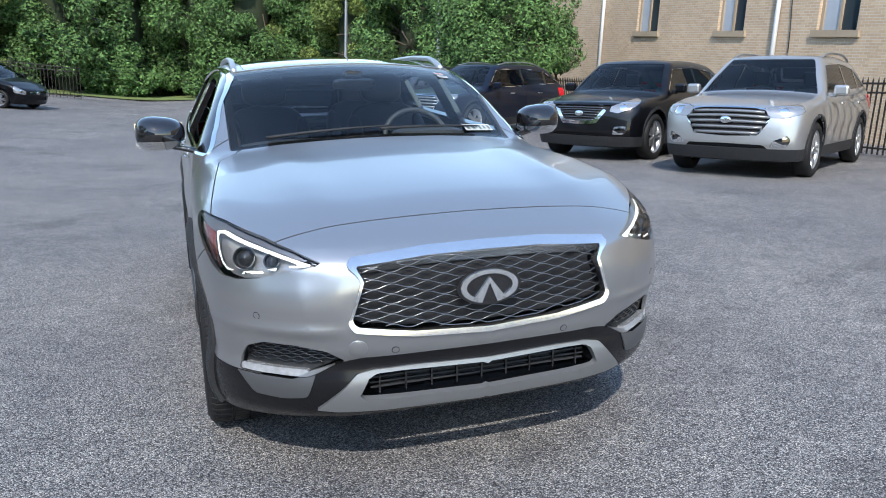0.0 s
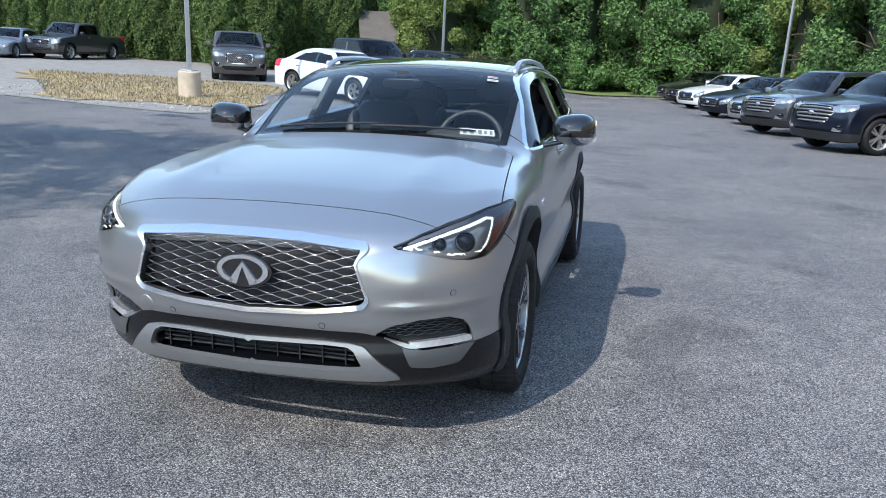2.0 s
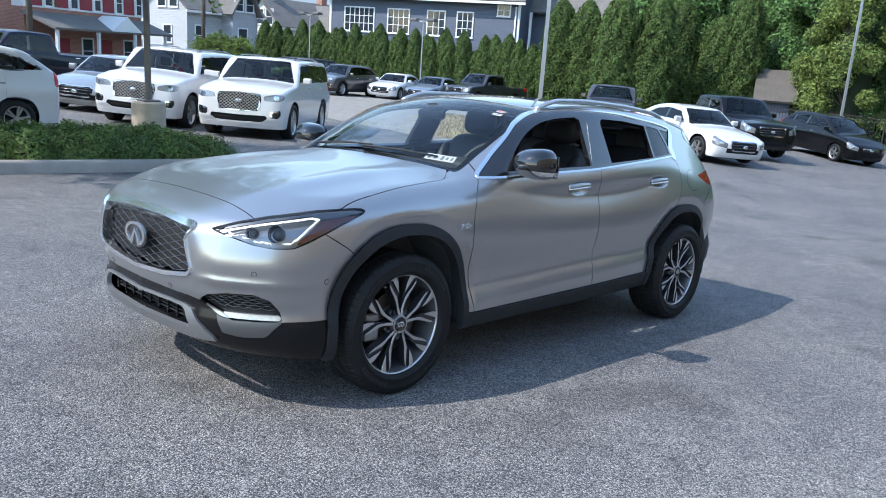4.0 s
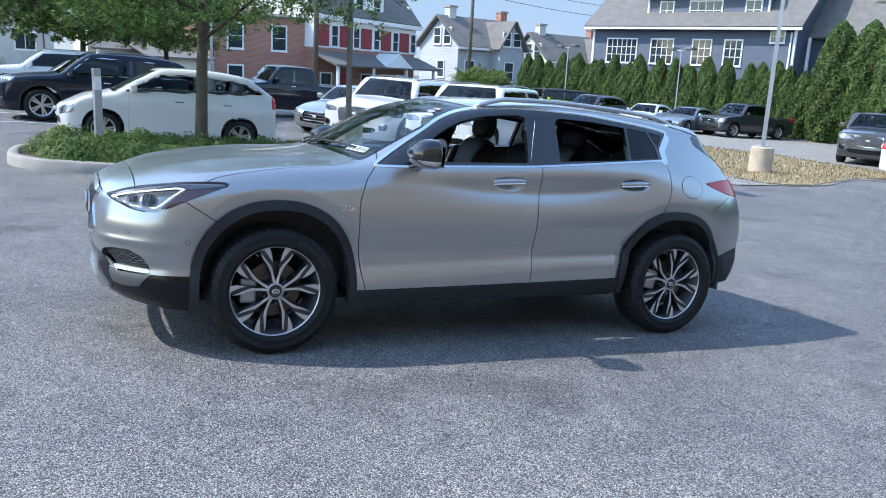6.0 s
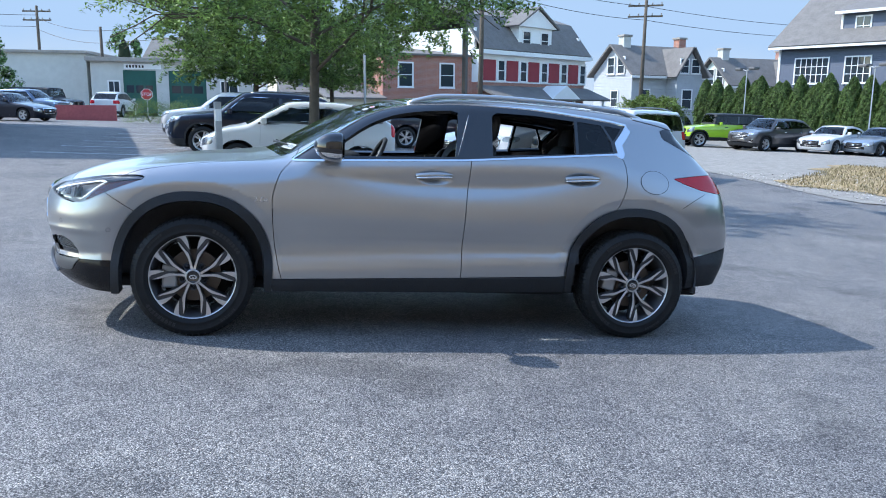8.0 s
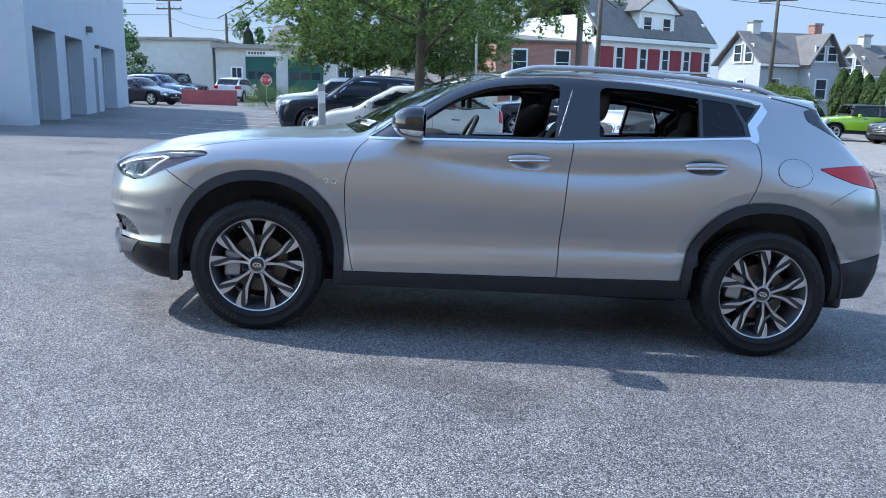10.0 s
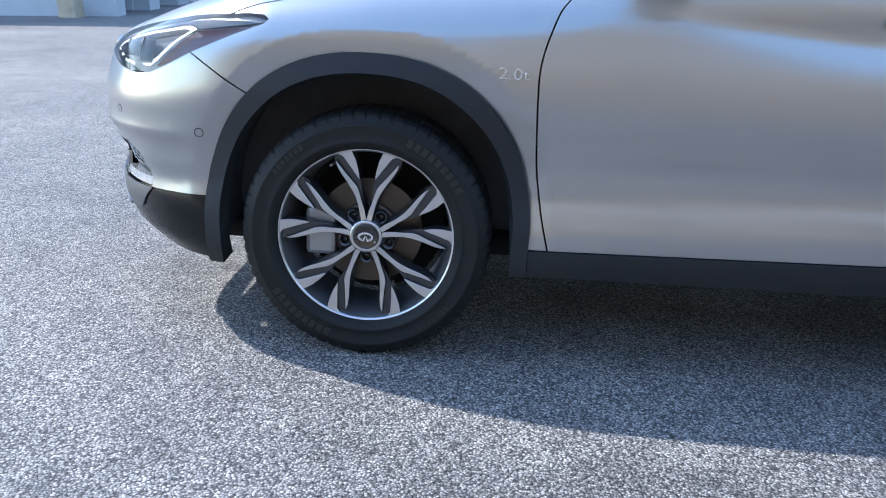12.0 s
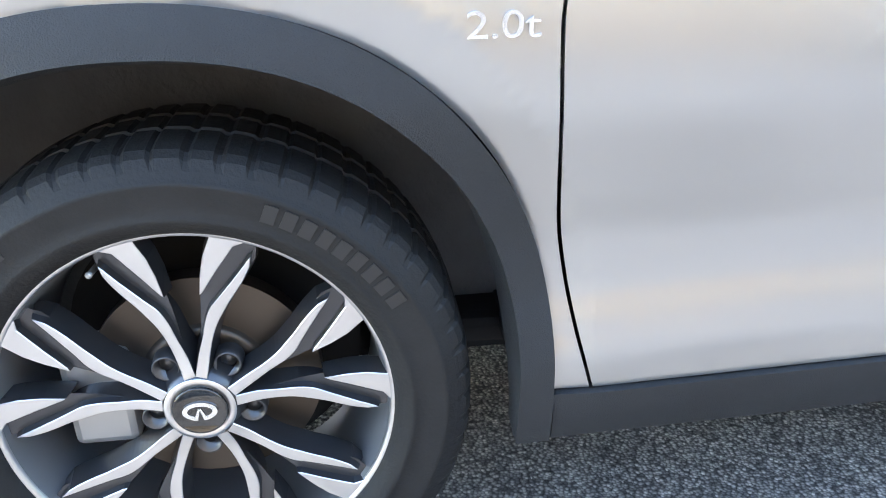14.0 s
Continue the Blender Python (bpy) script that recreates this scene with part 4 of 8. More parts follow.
    both("cowl", w, g, MATT_BLACK, "black cowl under the wipers", 0, -0.012)
    V, F = trim(V, F, -cw(V))
    door_a = curve((0.25, -0.827), (0.33, -0.850), (0.45, -0.881), (0.6, -0.905), (0.8, -0.916), (0.95, -0.88), (1.05, -0.80), (1.2, -0.72))
    door_b = curve((0.25, 0.205), (0.39, 0.212), (0.6, 0.217), (0.8, 0.225), (1.0, 0.243), (1.2, 0.26))
    door_c = curve((0.4, 0.92), (0.55, 0.945), (0.68, 1.06), (0.8, 1.185), (0.9, 1.235), (1.0, 1.262), (1.1, 1.255), (1.2, 1.2))
    low_y = lambda v: np.where((v[:, 2] < BELT(v[:, 1]) + 0.06) & (ax(v) > 0.5), 0.5, -0.5)
    fend = lambda v: np.where((v[:, 2] < 1.2) & ((ax(v) > 0.3) | (v[:, 1] < -1.6)), door_a(v[:, 2]) - v[:, 1], -0.5)
    w, g = trim(V, F, fend(V) - G)
    nose_line = lambda v: 0.62 * (v[:, 1] + 1.814) + (v[:, 2] - 0.806) + 0.35 * np.clip(0.72 - v[:, 2], 0, 1)
    a, b = trim(w, g, -nose_line(w) - G)
    panel("front_bumper", a, b, f, SILVER, hero, "silver front bumper with parking sensors", 0.012)
    a, b = trim(w, g, nose_line(w) - G)
    both("fender", a, b, SILVER, "silver front fender")
    V, F = trim(V, F, -fend(V) - G)
    d1 = lambda v: np.minimum(door_b(v[:, 2]) - v[:, 1], low_y(v))
    w, g = trim(V, F, d1(V) - G)
    both("front_door", w, g, SILVER, "silver front door, window down")
    V, F = trim(V, F, -d1(V) - G)
    d2 = lambda v: np.minimum(door_c(v[:, 2]) - v[:, 1], low_y(v))
    w, g = trim(V, F, d2(V) - G)
    both("rear_door", w, g, SILVER, "silver rear door, window down")
    V, F = trim(V, F, -d2(V) - G)
    panel("body_shell", V, F, f, SILVER, hero, "silver pillars, roof edges and rear quarters", 0.02)
    return intake


build_hero_body()


def on_hero(x, y, z, rounds=8):
    """The nearest place of the car's skin, and its outward way."""
    p = settle(hero_field, np.array([[x, y, z]], float), 0.2, rounds)
    n = grad(hero_field, p)[0]
    return Vector(p[0]), Vector(n / np.linalg.norm(n))


# grille wires
def grille_wires():
    g = next(o for o in hero.children if o.name.startswith("grille") and "frame" not in o.name)
    rows, pitch = 17, 0.0172
    for k in range(rows):
        z0 = 0.552 + pitch * k
        xs = np.linspace(-0.46, 0.46, 150)
        zz = z0 + 0.0068 * np.sin(xs * 2 * np.pi / 0.116 + k * np.pi) + 0.05 * (xs ** 2) * (0.9 - 1.8 * k / rows)
        d = poly_dist(xs, zz, GRILLE)
        keep = d < -0.003
        xs, zz = xs[keep], zz[keep]
        if len(xs) < 8:
            continue
        P = np.stack([xs, np.full_like(xs, -2.2), zz], 1)
        P[:, 1] = NOSE(zz) + PLAN(np.abs(xs)) + 0.022
        v, f = sweep(P, 0.0018, 5)
        link_mesh("wire", v, f, GRILLE_METAL, g)


grille_wires()


def oval_badge(name, m, wide, tall, parent, label):
    """A plain oval ring with an open wedge, in chrome on black."""
    bm = bmesh.new()
    ring = [(wide * math.cos(a), tall * math.sin(a)) for a in np.linspace(0, 2 * math.pi, 41)[:-1]]
    prism(bm, [(1.12 * x, 1.14 * y) for x, y in ring], 0.006, m)
    base = part(name, bm, GLOSS_BLACK, parent, label)
    bm = bmesh.new()
    n = 48
    for i in range(n):
        a0, a1 = -1.10 + 2 * math.pi * 0.85 * i / n, -1.10 + 2 * math.pi * 0.85 * (i + 1) / n
        q = []
        for a, s in ((a0, 1.0), (a1, 1.0), (a1, 0.80), (a0, 0.80)):
            q.append((wide * s * math.cos(a), tall * (s if s == 1 else 0.76) * math.sin(a)))
        prism(bm, q, 0.012, m)
    for sgn in (1, -1):
        q = [(0.0, 0.55 * tall), (0.0, 0.22 * tall), (0.27 * wide * sgn, -0.96 * tall), (0.60 * wide * sgn, -0.80 * tall), (0.42 * wide * sgn, -0.42 * tall)]
        prism(bm, q if sgn < 0 else q[::-1], 0.012, m)
    part("emblem", bm, BRIGHT, base, "bright oval emblem")
    return base


p, n = on_hero(0, -2.26, 0.70)
oval_badge("front_badge", Matrix.Translation(p + Vector((0, 0.008, 0))) @ pose(0, 0, 0, 92, 0, 0), 0.100, 0.056, hero, "oval front badge")


# lower intake bars
for k in range(9):
    x = -0.36 + 0.09 * k
    boxes("intake_bar", [((x - 0.003, -2.188, 0.354), (x + 0.003, -2.155, 0.424))], GLOSS_BLACK, hero, "", 0.001)
for z in (0.375, 0.392, 0.409):
    boxes("intake_slat", [((-0.39, -2.18, z - 0.003), (0.39, -2.155, z + 0.003))], MATT_BLACK, hero, "", 0.001)


# parking sensors and the tow-eye cover
for x, y, z in ((0.287, -2.23, 0.512), (-0.314, -2.23, 0.512), (0.728, -2.082, 0.635), (-0.728, -2.082, 0.635), (0.864, -1.806, 0.603), (-0.864, -1.806, 0.603)):
    p, n = on_hero(x, y, z)
    m = Matrix.Translation(p) @ n.to_track_quat("X", "Z").to_matrix().to_4x4()
    v, f = lathe([(0.0128, -0.002), (0.0126, 0.0007), (0.0108, 0.0007), (0.0106, -0.002)], 24)
    ring = link_mesh("parking_sensor", [m @ Vector(q) for q in v], f, DEEP_BLACK, hero, "small round parking sensor", False)
    v, f = lathe([(0.0107, 0.0006), (0.0005, 0.0009)], 24)
    link_mesh("sensor_face", [m @ Vector(q) for q in v], f, SILVER, ring)
p, n = on_hero(-0.43, -2.2, 0.53)
m = Matrix.Translation(p) @ n.to_track_quat("X", "Z").to_matrix().to_4x4()
v, f = lathe([(0.031, -0.004), (0.0305, 0.0008), (0.029, 0.0018), (0.0005, 0.0018)], 32)
link_mesh("tow_cover", [m @ Vector(q) for q in v], f, SILVER, hero)
p, n = on_hero(0.84, 1.456, 1.008)
m = Matrix.Translation(p) @ n.to_track_quat("X", "Z").to_matrix().to_4x4()
for nm, r0, mt in (("fuel_flap_gap", 0.1015, DEEP_BLACK), ("fuel_flap", 0.098, SILVER)):
    pts = []
    for rr in (r0, r0 * 0.6, 0.002):
        for a in np.linspace(0, 2 * np.pi, 49)[:-1]:
            q = p + m.to_3x3() @ Vector((0, rr * math.cos(a), 0.78 * rr * math.sin(a)))
            pts.append(q)
    P = settle(hero_field, np.array([tuple(q) for q in pts]), 0.05)
    N = grad(hero_field, P)
    N /= np.linalg.norm(N, axis=1)[:, None]
    P = P + N * (0.0026 if mt is SILVER else 0.0018)
    F2 = [(i + k * 48, (i + 1) % 48 + k * 48, (i + 1) % 48 + (k + 1) * 48, i + (k + 1) * 48) for k in range(2) for i in range(48)] + [tuple(range(96, 144))]
    link_mesh(nm, P, F2, mt, hero, "round fuel flap" if mt is SILVER else "", True, N)


# wheels
def build_wheel():
    w = new("wheel")
    w.parent = hero
    w["label"] = "machined five double-spoke alloy wheel"
    R = 0.346
    tread = [(0.243, 0.098), (0.250, 0.111), (0.263, 0.119), (0.268, 0.1215), (0.270, 0.1195), (0.285, 0.123), (0.305, 0.122), (0.309, 0.1235), (0.311, 0.1205), (0.322, 0.116), (0.334, 0.108), (0.341, 0.098), (0.344, 0.080), (0.346, 0.05), (0.346, 0.038), (0.339, 0.036), (0.339, 0.028), (0.346, 0.026), (0.346, -0.026), (0.339, -0.028), (0.339, -0.036), (0.346, -0.038), (0.346, -0.06),
             (0.342, -0.098), (0.33, -0.112), (0.29, -0.123), (0.250, -0.11), (0.243, -0.098)]

    def lug(j, r, an):
        k = (an * 60 / (2 * np.pi)) % 1.0
        cutg = np.where(k < 0.2, 1.0, 0.0)
        deep = 0.0035 if r > 0.333 else 0.0
        return r - deep * cutg
    v, f = lathe(tread, 480, lug)
    tyre = link_mesh("tyre", v, f, RUBBER, w, "black rubber tyre with raised sidewall marks", True)
    rows = len(tread) - 1
    tyre.data.polygons.foreach_set("use_smooth", [not (9 <= i % rows <= rows - 4) for i in range(len(tyre.data.polygons))])
    # raised sidewall marks
    marks = {}
    for a0, count, size, rr in ((0.55, 9, 0.017, 0.292), (3.75, 9, 0.017, 0.292), (2.2, 7, 0.012, 0.296), (5.3, 7, 0.012, 0.296)):
        if size not in marks:
            bm = bmesh.new()
            put_box(bm, (-0.0006, -size * 0.62, -size * 0.45), (0.0014, size * 0.62, size * 0.45))
            marks[size] = bpy.data.meshes.new("sidewall_mark")
            bm.to_mesh(marks[size])
            bm.free()
            marks[size].materials.append(RUBBER_MARK)
        for k in range(count):
            a = a0 + k * size * 1.32 / rr
            o = new("sidewall_mark", marks[size])
            o.parent = tyre
            o.matrix_local = pose(0.1226, rr * math.cos(a), rr * math.sin(a), math.degrees(a), 0, 0)
    rim = [(0.2490, 0.0945), (0.2495, 0.0985), (0.2395, 0.0968), (0.2372, 0.090), (0.234, 0.078), (0.230, 0.06), (0.222, 0.0), (0.220, -0.09)]
    v, f = lathe(rim, 96)
    slots = [0 if j % (len(rim) - 1) < 3 else 1 for j in range(len(f))]
    link_mesh("rim", v, f, MACHINED, w, "machined rim edge", True, None, [MACHINED, BARREL], slots)
    v, f = lathe([(0.150, 0.022), (0.150, -0.008), (0.085, -0.008), (0.085, 0.030), (0.078, 0.034), (0.05, 0.034), (0.05, 0.022), (0.092, 0.022), (0.150, 0.022)], 64)
    link_mesh("brake_disc", v, f, BRAKE, w, "worn steel brake disc")
    boxes("brake_caliper", [((-0.03, -0.178, -0.075), (0.046, -0.092, 0.062))], LAMP_GREY, w, "", 0.012)
    # near-black disc: its colour stands in for unlit depth behind the spokes
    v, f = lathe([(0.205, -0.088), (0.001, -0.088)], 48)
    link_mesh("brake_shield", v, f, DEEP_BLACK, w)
    # dark pockets: a shallow dish with the spokes' bodies on it
    v, f = lathe([(0.060, 0.050), (0.052, 0.072), (0.0445, 0.0905), (0.0345, 0.0915), (0.034, 0.084), (0.001, 0.084)], 48)
    link_mesh("wheel_hub", v, f, DARK_ALLOY, w, "", True, None, [MACHINED, DARK_ALLOY], [0 if j % 5 == 2 else 1 for j in range(len(f))])

    depth = curve((0.03, 0.092), (0.08, 0.084), (0.14, 0.086), (0.20, 0.091), (0.25, 0.0945))
    blade_in = np.array([(0.004, 0.19), (0.029, 0.29), (0.062, 0.39), (0.088, 0.485), (0.120, 0.556), (0.170, 0.614), (0.234, 0.690), (0.292, 0.760), (0.340, 0.822)])
    blade_out = np.array([(0.054, 0.175), (0.074, 0.265), (0.102, 0.376), (0.136, 0.465), (0.180, 0.540), (0.216, 0.597), (0.258, 0.655), (0.295, 0.712), (0.327, 0.772)])
    RR = 0.249

    def solid(bm, ring, base, flare):
        """A raised face (u along the rim, r outwards) with dark sloping flanks."""
        ring = [(u * RR, r * RR) for u, r in ring]
        area = sum(a[0] * b[1] - b[0] * a[1] for a, b in zip(ring, ring[1:] + ring[:1]))
        if area < 0:
            ring = ring[::-1]
        n = len(ring)
        rims = []
        for k, (out, sink) in enumerate(((0.0, 0.0), (0.0009, 0.0010), (flare, base))):
            loop = []
            for i in range(n):
                (ax0, ay0), (bx0, by0), (cx0, cy0) = ring[i - 1], ring[i], ring[(i + 1) % n]
                n1, n2 = Vector((by0 - ay0, ax0 - bx0)).normalized(), Vector((cy0 - by0, bx0 - cx0)).normalized()
                d = (n1 + n2).normalized()
                d = d / max(0.6, d.dot(n1))
                loop.append(bm.verts.new((float(depth(math.hypot(bx0, by0))) - sink, bx0 + d.x * out, by0 + d.y * out)))
            rims.append(loop)
        for k in (0, 1):
            for i in range(n):
                q = bm.faces.new((rims[k][i], rims[k + 1][i], rims[k + 1][(i + 1) % n], rims[k][(i + 1) % n]))
                q.material_index = k
        return rims[0]

    def strips(sgn):
        bm = bmesh.new()
        mir = lambda pts: [(sgn * u, r) for u, r in pts]
        # curved blade that hugs the pair's axis near the hub and flares towards the rim
        t = np.linspace(0, len(blade_in) - 1, 25)
        k = np.arange(len(blade_in))
        sm = lambda e: list(zip(curve(*zip(k, e[:, 0]))(t), curve(*zip(k, e[:, 1]))(t)))
        ei, eo = sm(blade_in), sm(blade_out)
        top = solid(bm, mir(ei + eo[::-1]), 0.040, 0.007)
        n = len(ei)
        ids = {}
        ring = mir(ei + eo[::-1])
        for v in top:
            ids[(round(v.co.y / RR, 5), round(v.co.z / RR, 5))] = v
        at = [ids[(round(u, 5), round(r, 5))] for u, r in ring]
        for i in range(n - 1):
            q = (at[i], at[i + 1], at[2 * n - 2 - i], at[2 * n - 1 - i])
            bm.faces.new(q).material_index = 0
        # broad paddle at the rim beside it
        pad = [(0.084, 0.640), (0.094, 0.650), (0.174, 0.764), (0.266, 0.886), (0.335, 0.908), (0.335, 0.925), (0.255, 0.958), (0.180, 0.978), (0.168, 0.93), (0.128, 0.845), (0.102, 0.745)]
        top = solid(bm, mir(pad), 0.036, 0.004)
        bm.faces.new(top).material_index = 0
        # dark groove floor that ties both to the rim
        floor = [(0.03, 0.22), (0.10, 0.36), (0.17, 0.52), (0.25, 0.63), (0.36, 0.80), (0.37, 0.90), (0.17, 0.975), (0.095, 0.74), (0.060, 0.50)]
        q = [bm.verts.new((float(depth(r * RR)) - 0.012, sgn * u * RR, r * RR)) for u, r in floor]
        bm.faces.new(q).material_index = 1
        bmesh.ops.recalc_face_normals(bm, faces=bm.faces)
        me = bpy.data.meshes.new("spoke")
        bm.to_mesh(me)
        bm.free()
        me.materials.append(MACHINED)
        me.materials.append(DARK_ALLOY)
        return me
    left, right = strips(1), strips(-1)
    for k in range(5):
        for me in (left, right):
            s = new("spoke", me)
            s.parent = w
            s.matrix_local = pose(0, 0, 0, 72 * k, 0, 0)
        a = radians(72 * k + 36 + 90)
        v, f = lathe([(0.0190, 0.050), (0.0175, 0.073), (0.0152, 0.074), (0.0140, 0.050), (0.0105, 0.050), (0.0100, 0.060), (0.0005, 0.062)], 20)
        v = v + np.array([0, 0.064 * math.cos(a), 0.064 * math.sin(a)])
        link_mesh("lug_nut", v, f, DARK_ALLOY, w)
    v, f = lathe([(0.0340, 0.085), (0.0340, 0.0945), (0.0320, 0.0955), (0.0310, 0.0945), (0.001, 0.0945)], 40)
    link_mesh("centre_cap", v, f, GLOSS_BLACK, w, "black centre cap with chrome oval emblem", True)
    bm = bmesh.new()
    n = 30
    M = Matrix.Translation((0.0946, 0, 0)) @ Matrix(((0, 0, 1, 0), (1, 0, 0, 0), (0, 1, 0, 0), (0, 0, 0, 1)))
    for i in range(n):
        a0, a1 = -1.15 + 2 * math.pi * 0.87 * i / n, -1.15 + 2 * math.pi * 0.87 * (i + 1) / n
        prism(bm, [(0.0215 * s * math.cos(a), 0.0132 * (s if s == 1 else 0.6) * math.sin(a)) for a, s in ((a0, 1), (a1, 1), (a1, 0.72), (a0, 0.72))], 0.0012, M)
    for sgn in (1, -1):
        q = [(0.0088 * sgn, -0.0122), (0.0014 * sgn, 0.0050), (0, 0.0025), (0.0040 * sgn, -0.0130)]
        prism(bm, q if sgn > 0 else q[::-1], 0.0012, M)
    part("cap_emblem", bm, BRIGHT, w)
    v, f = sweep([(0.03, -0.098, 0.188), (0.075, -0.10, 0.190), (0.082, -0.1, 0.191)], [0.004, 0.0035, 0.0045], 8)
    link_mesh("valve", v, f, ALLOY, w)
    return w


wheel = build_wheel()
wheel.matrix_local = pose(0.768, -1.35, 0.345)
for m in (pose(0.768, 1.35, 0.345, -13, 0, 0), pose(-0.768, -1.35, 0.345, 0, 0, 180), pose(-0.768, 1.35, 0.345, 10, 0, 180)):
    copy_thing(wheel, m)

# dark wheel wells and underside
for cy in (-1.35, 1.35):
    for sgn in (1, -1):
        an = np.linspace(-0.15, np.pi + 0.15, 24)
        V = [(sgn * x, cy + 0.455 * math.cos(a), 0.36 + 0.475 * math.sin(a)) for x in (0.83, 0.52) for a in an]
        F = [(i, i + 1, 24 + i + 1, 24 + i) for i in range(23)] + [tuple(range(24, 48))]
        link_mesh("wheel_well", V, F, LINER, hero, "", False)
# first three boxes are added, unseen, to block sun leaking through the body
boxes("underbody", [((-0.48, -2.10, 0.27), (0.48, -1.90, 0.33)), ((-0.48, -1.98, 0.31), (0.48, -0.98, 0.72)), ((-0.55, 1.9, 0.36), (0.55, 2.02, 0.42)), ((-0.60, -1.95, 0.235), (0.60, 1.95, 0.30)), ((-0.78, -0.92, 0.26), (0.78, 0.92, 0.31))], DEEP_BLACK, hero, "", 0.02)


# mirrors
def mirror(sgn):
    c = np.array([0.982, -0.575, 1.128])

    def field(P):
        q = P - c
        y = q[:, 1]
        x, z = q[:, 0] / 0.112, q[:, 2] / (0.080 + 0.010 * q[:, 0] / 0.112)
        w = np.where(y < 0, y / 0.12, y / 0.05)
        r = (np.abs(x) ** 2.8 + np.abs(z) ** 2.6) ** (2 / 2.7) + np.where(y < 0, np.abs(w) ** 2.2, np.abs(w) ** 6)
        return (r ** 0.5 - 1) * 0.07
    V, F = skin(field, c - 0.17, c + 0.17, 0.011)
    mir = (lambda a: a * np.array([sgn, 1, 1]))
    flip = (lambda q: q) if sgn > 0 else (lambda q: [t[::-1] for t in q])
    hood_v, hood_f = trim(V, F, V[:, 2] - (c[2] - 0.034 - 0.10 * (V[:, 1] - c[1]) * 0.4))
    low_v, low_f = trim(V, F, (c[2] - 0.034 - 0.10 * (V[:, 1] - c[1]) * 0.4) - V[:, 2] - 0.002)
    body = link_mesh("door_mirror", mir(hood_v), flip(hood_f), GLOSS_BLACK, hero, "gloss black door mirror cap", True)
    link_mesh("signal_strip", mir(low_v * 1.0), flip(low_f), CHROME, body, "bright strip under the mirror cap", True)
    g = [(0.875 + 0.0, -0.53, 1.06), (1.095, -0.53, 1.06), (1.095, -0.53, 1.175), (0.88, -0.53, 1.175)]
    link_mesh("mirror_glass", mir(np.array(g)), flip([(0, 1, 2, 3)]), CHROME, body, "mirror glass", False)
    v, f = sweep([(0.80, -0.62, 1.035), (0.86, -0.60, 1.05), (0.93, -0.585, 1.065), (0.98, -0.58, 1.07)], [0.028, 0.026, 0.024, 0.02], 10, flat=0.55)
    link_mesh("mirror_arm", mir(v), flip(f), GLOSS_BLACK, body, "")


for s in (1, -1):
    mirror(s)


# handles
def handle(sgn, y, z):
    p, n = on_hero(sgn * 0.88, y, z)
    ys = np.linspace(-0.112, 0.112, 22)
    pts = [(p.x + sgn * (0.015 + 0.020 * (1 - (t / 0.115) ** 4)), p.y + t, p.z + 0.012 - 0.02 * abs(t) + 0.06 * t) for t in ys]
    rad = [0.0165 * (1 - (abs(t + 0.02) / 0.135) ** 3.0) + 0.003 for t in ys]
    v, f = sweep(pts, rad, 10, flat=1.0)
    v[:, 0] = p.x + (v[:, 0] - p.x) * 0.8
    h = link_mesh("door_handle", v, f, SILVER, hero, "silver pull handle with chrome edge", True)
    pts = [(a + sgn * 0.004, b, c - 0.012) for a, b, c in pts]
    v, f = sweep(pts, [r * 0.35 for r in rad], 6)
    link_mesh("handle_chrome", v, f, CHROME, h, "chrome strip")


for s in (1, -1):
    for hy, hz in HANDLES:
        handle(s, hy, hz)

# bright edge of the front door frame beside the black pillar
for s in (1, -1):
    P = settle(hero_field, np.array([(s * 0.8, 0.17 + 0.075 * t, 1.10 + 0.31 * t) for t in np.linspace(0, 1, 12)]), 0.1)
    link_mesh("door_frame_edge", *sweep(P, 0.0016, 6), SATIN, hero, "satin door frame edge")

# seam between the rear bumper and the quarter panel
for s in (1, -1):
    t = np.linspace(0, 1, 12)
    P = settle(hero_field, np.stack([np.full(12, s * 0.82), 1.845 - 0.19 * t, 0.955 - 0.11 * t], 1), 0.1)
    link_mesh("bumper_seam", *sweep(P, 0.0016, 5), DEEP_BLACK, hero)

# roof rails
for s in (1, -1):
    t = np.linspace(0, 1, 40)
    ys = -0.12 + 1.60 * t
    lift = 0.040 * np.clip(np.minimum(t, 1 - t) / 0.12, 0, 1) ** 0.7
    xs = 0.585 - 0.02 * t - 0.10 * np.clip(t - 0.55, 0, 1) ** 1.6
    P = [(s * x, y, float(TOP(y)) - 0.12 * x * x - 0.012 + l) for x, y, l in zip(xs, ys, lift)]
    v, f = sweep(P, 0.017, 8, flat=0.85)
    link_mesh("roof_rail", v, f, ALLOY, hero, "satin silver roof rail", True)

# wipers
for x0, x1, ya, yb in ((-0.52, 0.06, -0.925, -0.905), (0.0, 0.52, -0.925, -0.90)):
    xs = np.linspace(x0, x1, 16)
    ys = np.linspace(ya, yb, 16) + 0.24 * xs ** 2
    P = settle(hero_field, np.stack([xs, ys, TOP(ys - 0.24 * xs ** 2) - 0.1 * xs ** 2], 1), 0.05)
    N = grad(hero_field, P)
    N /= np.linalg.norm(N, axis=1)[:, None]
    v, f = sweep(P + N * 0.012, np.linspace(0.008, 0.0045, 16), 6)
    link_mesh("wiper", v, f, MATT_BLACK, hero, "black wiper", True)


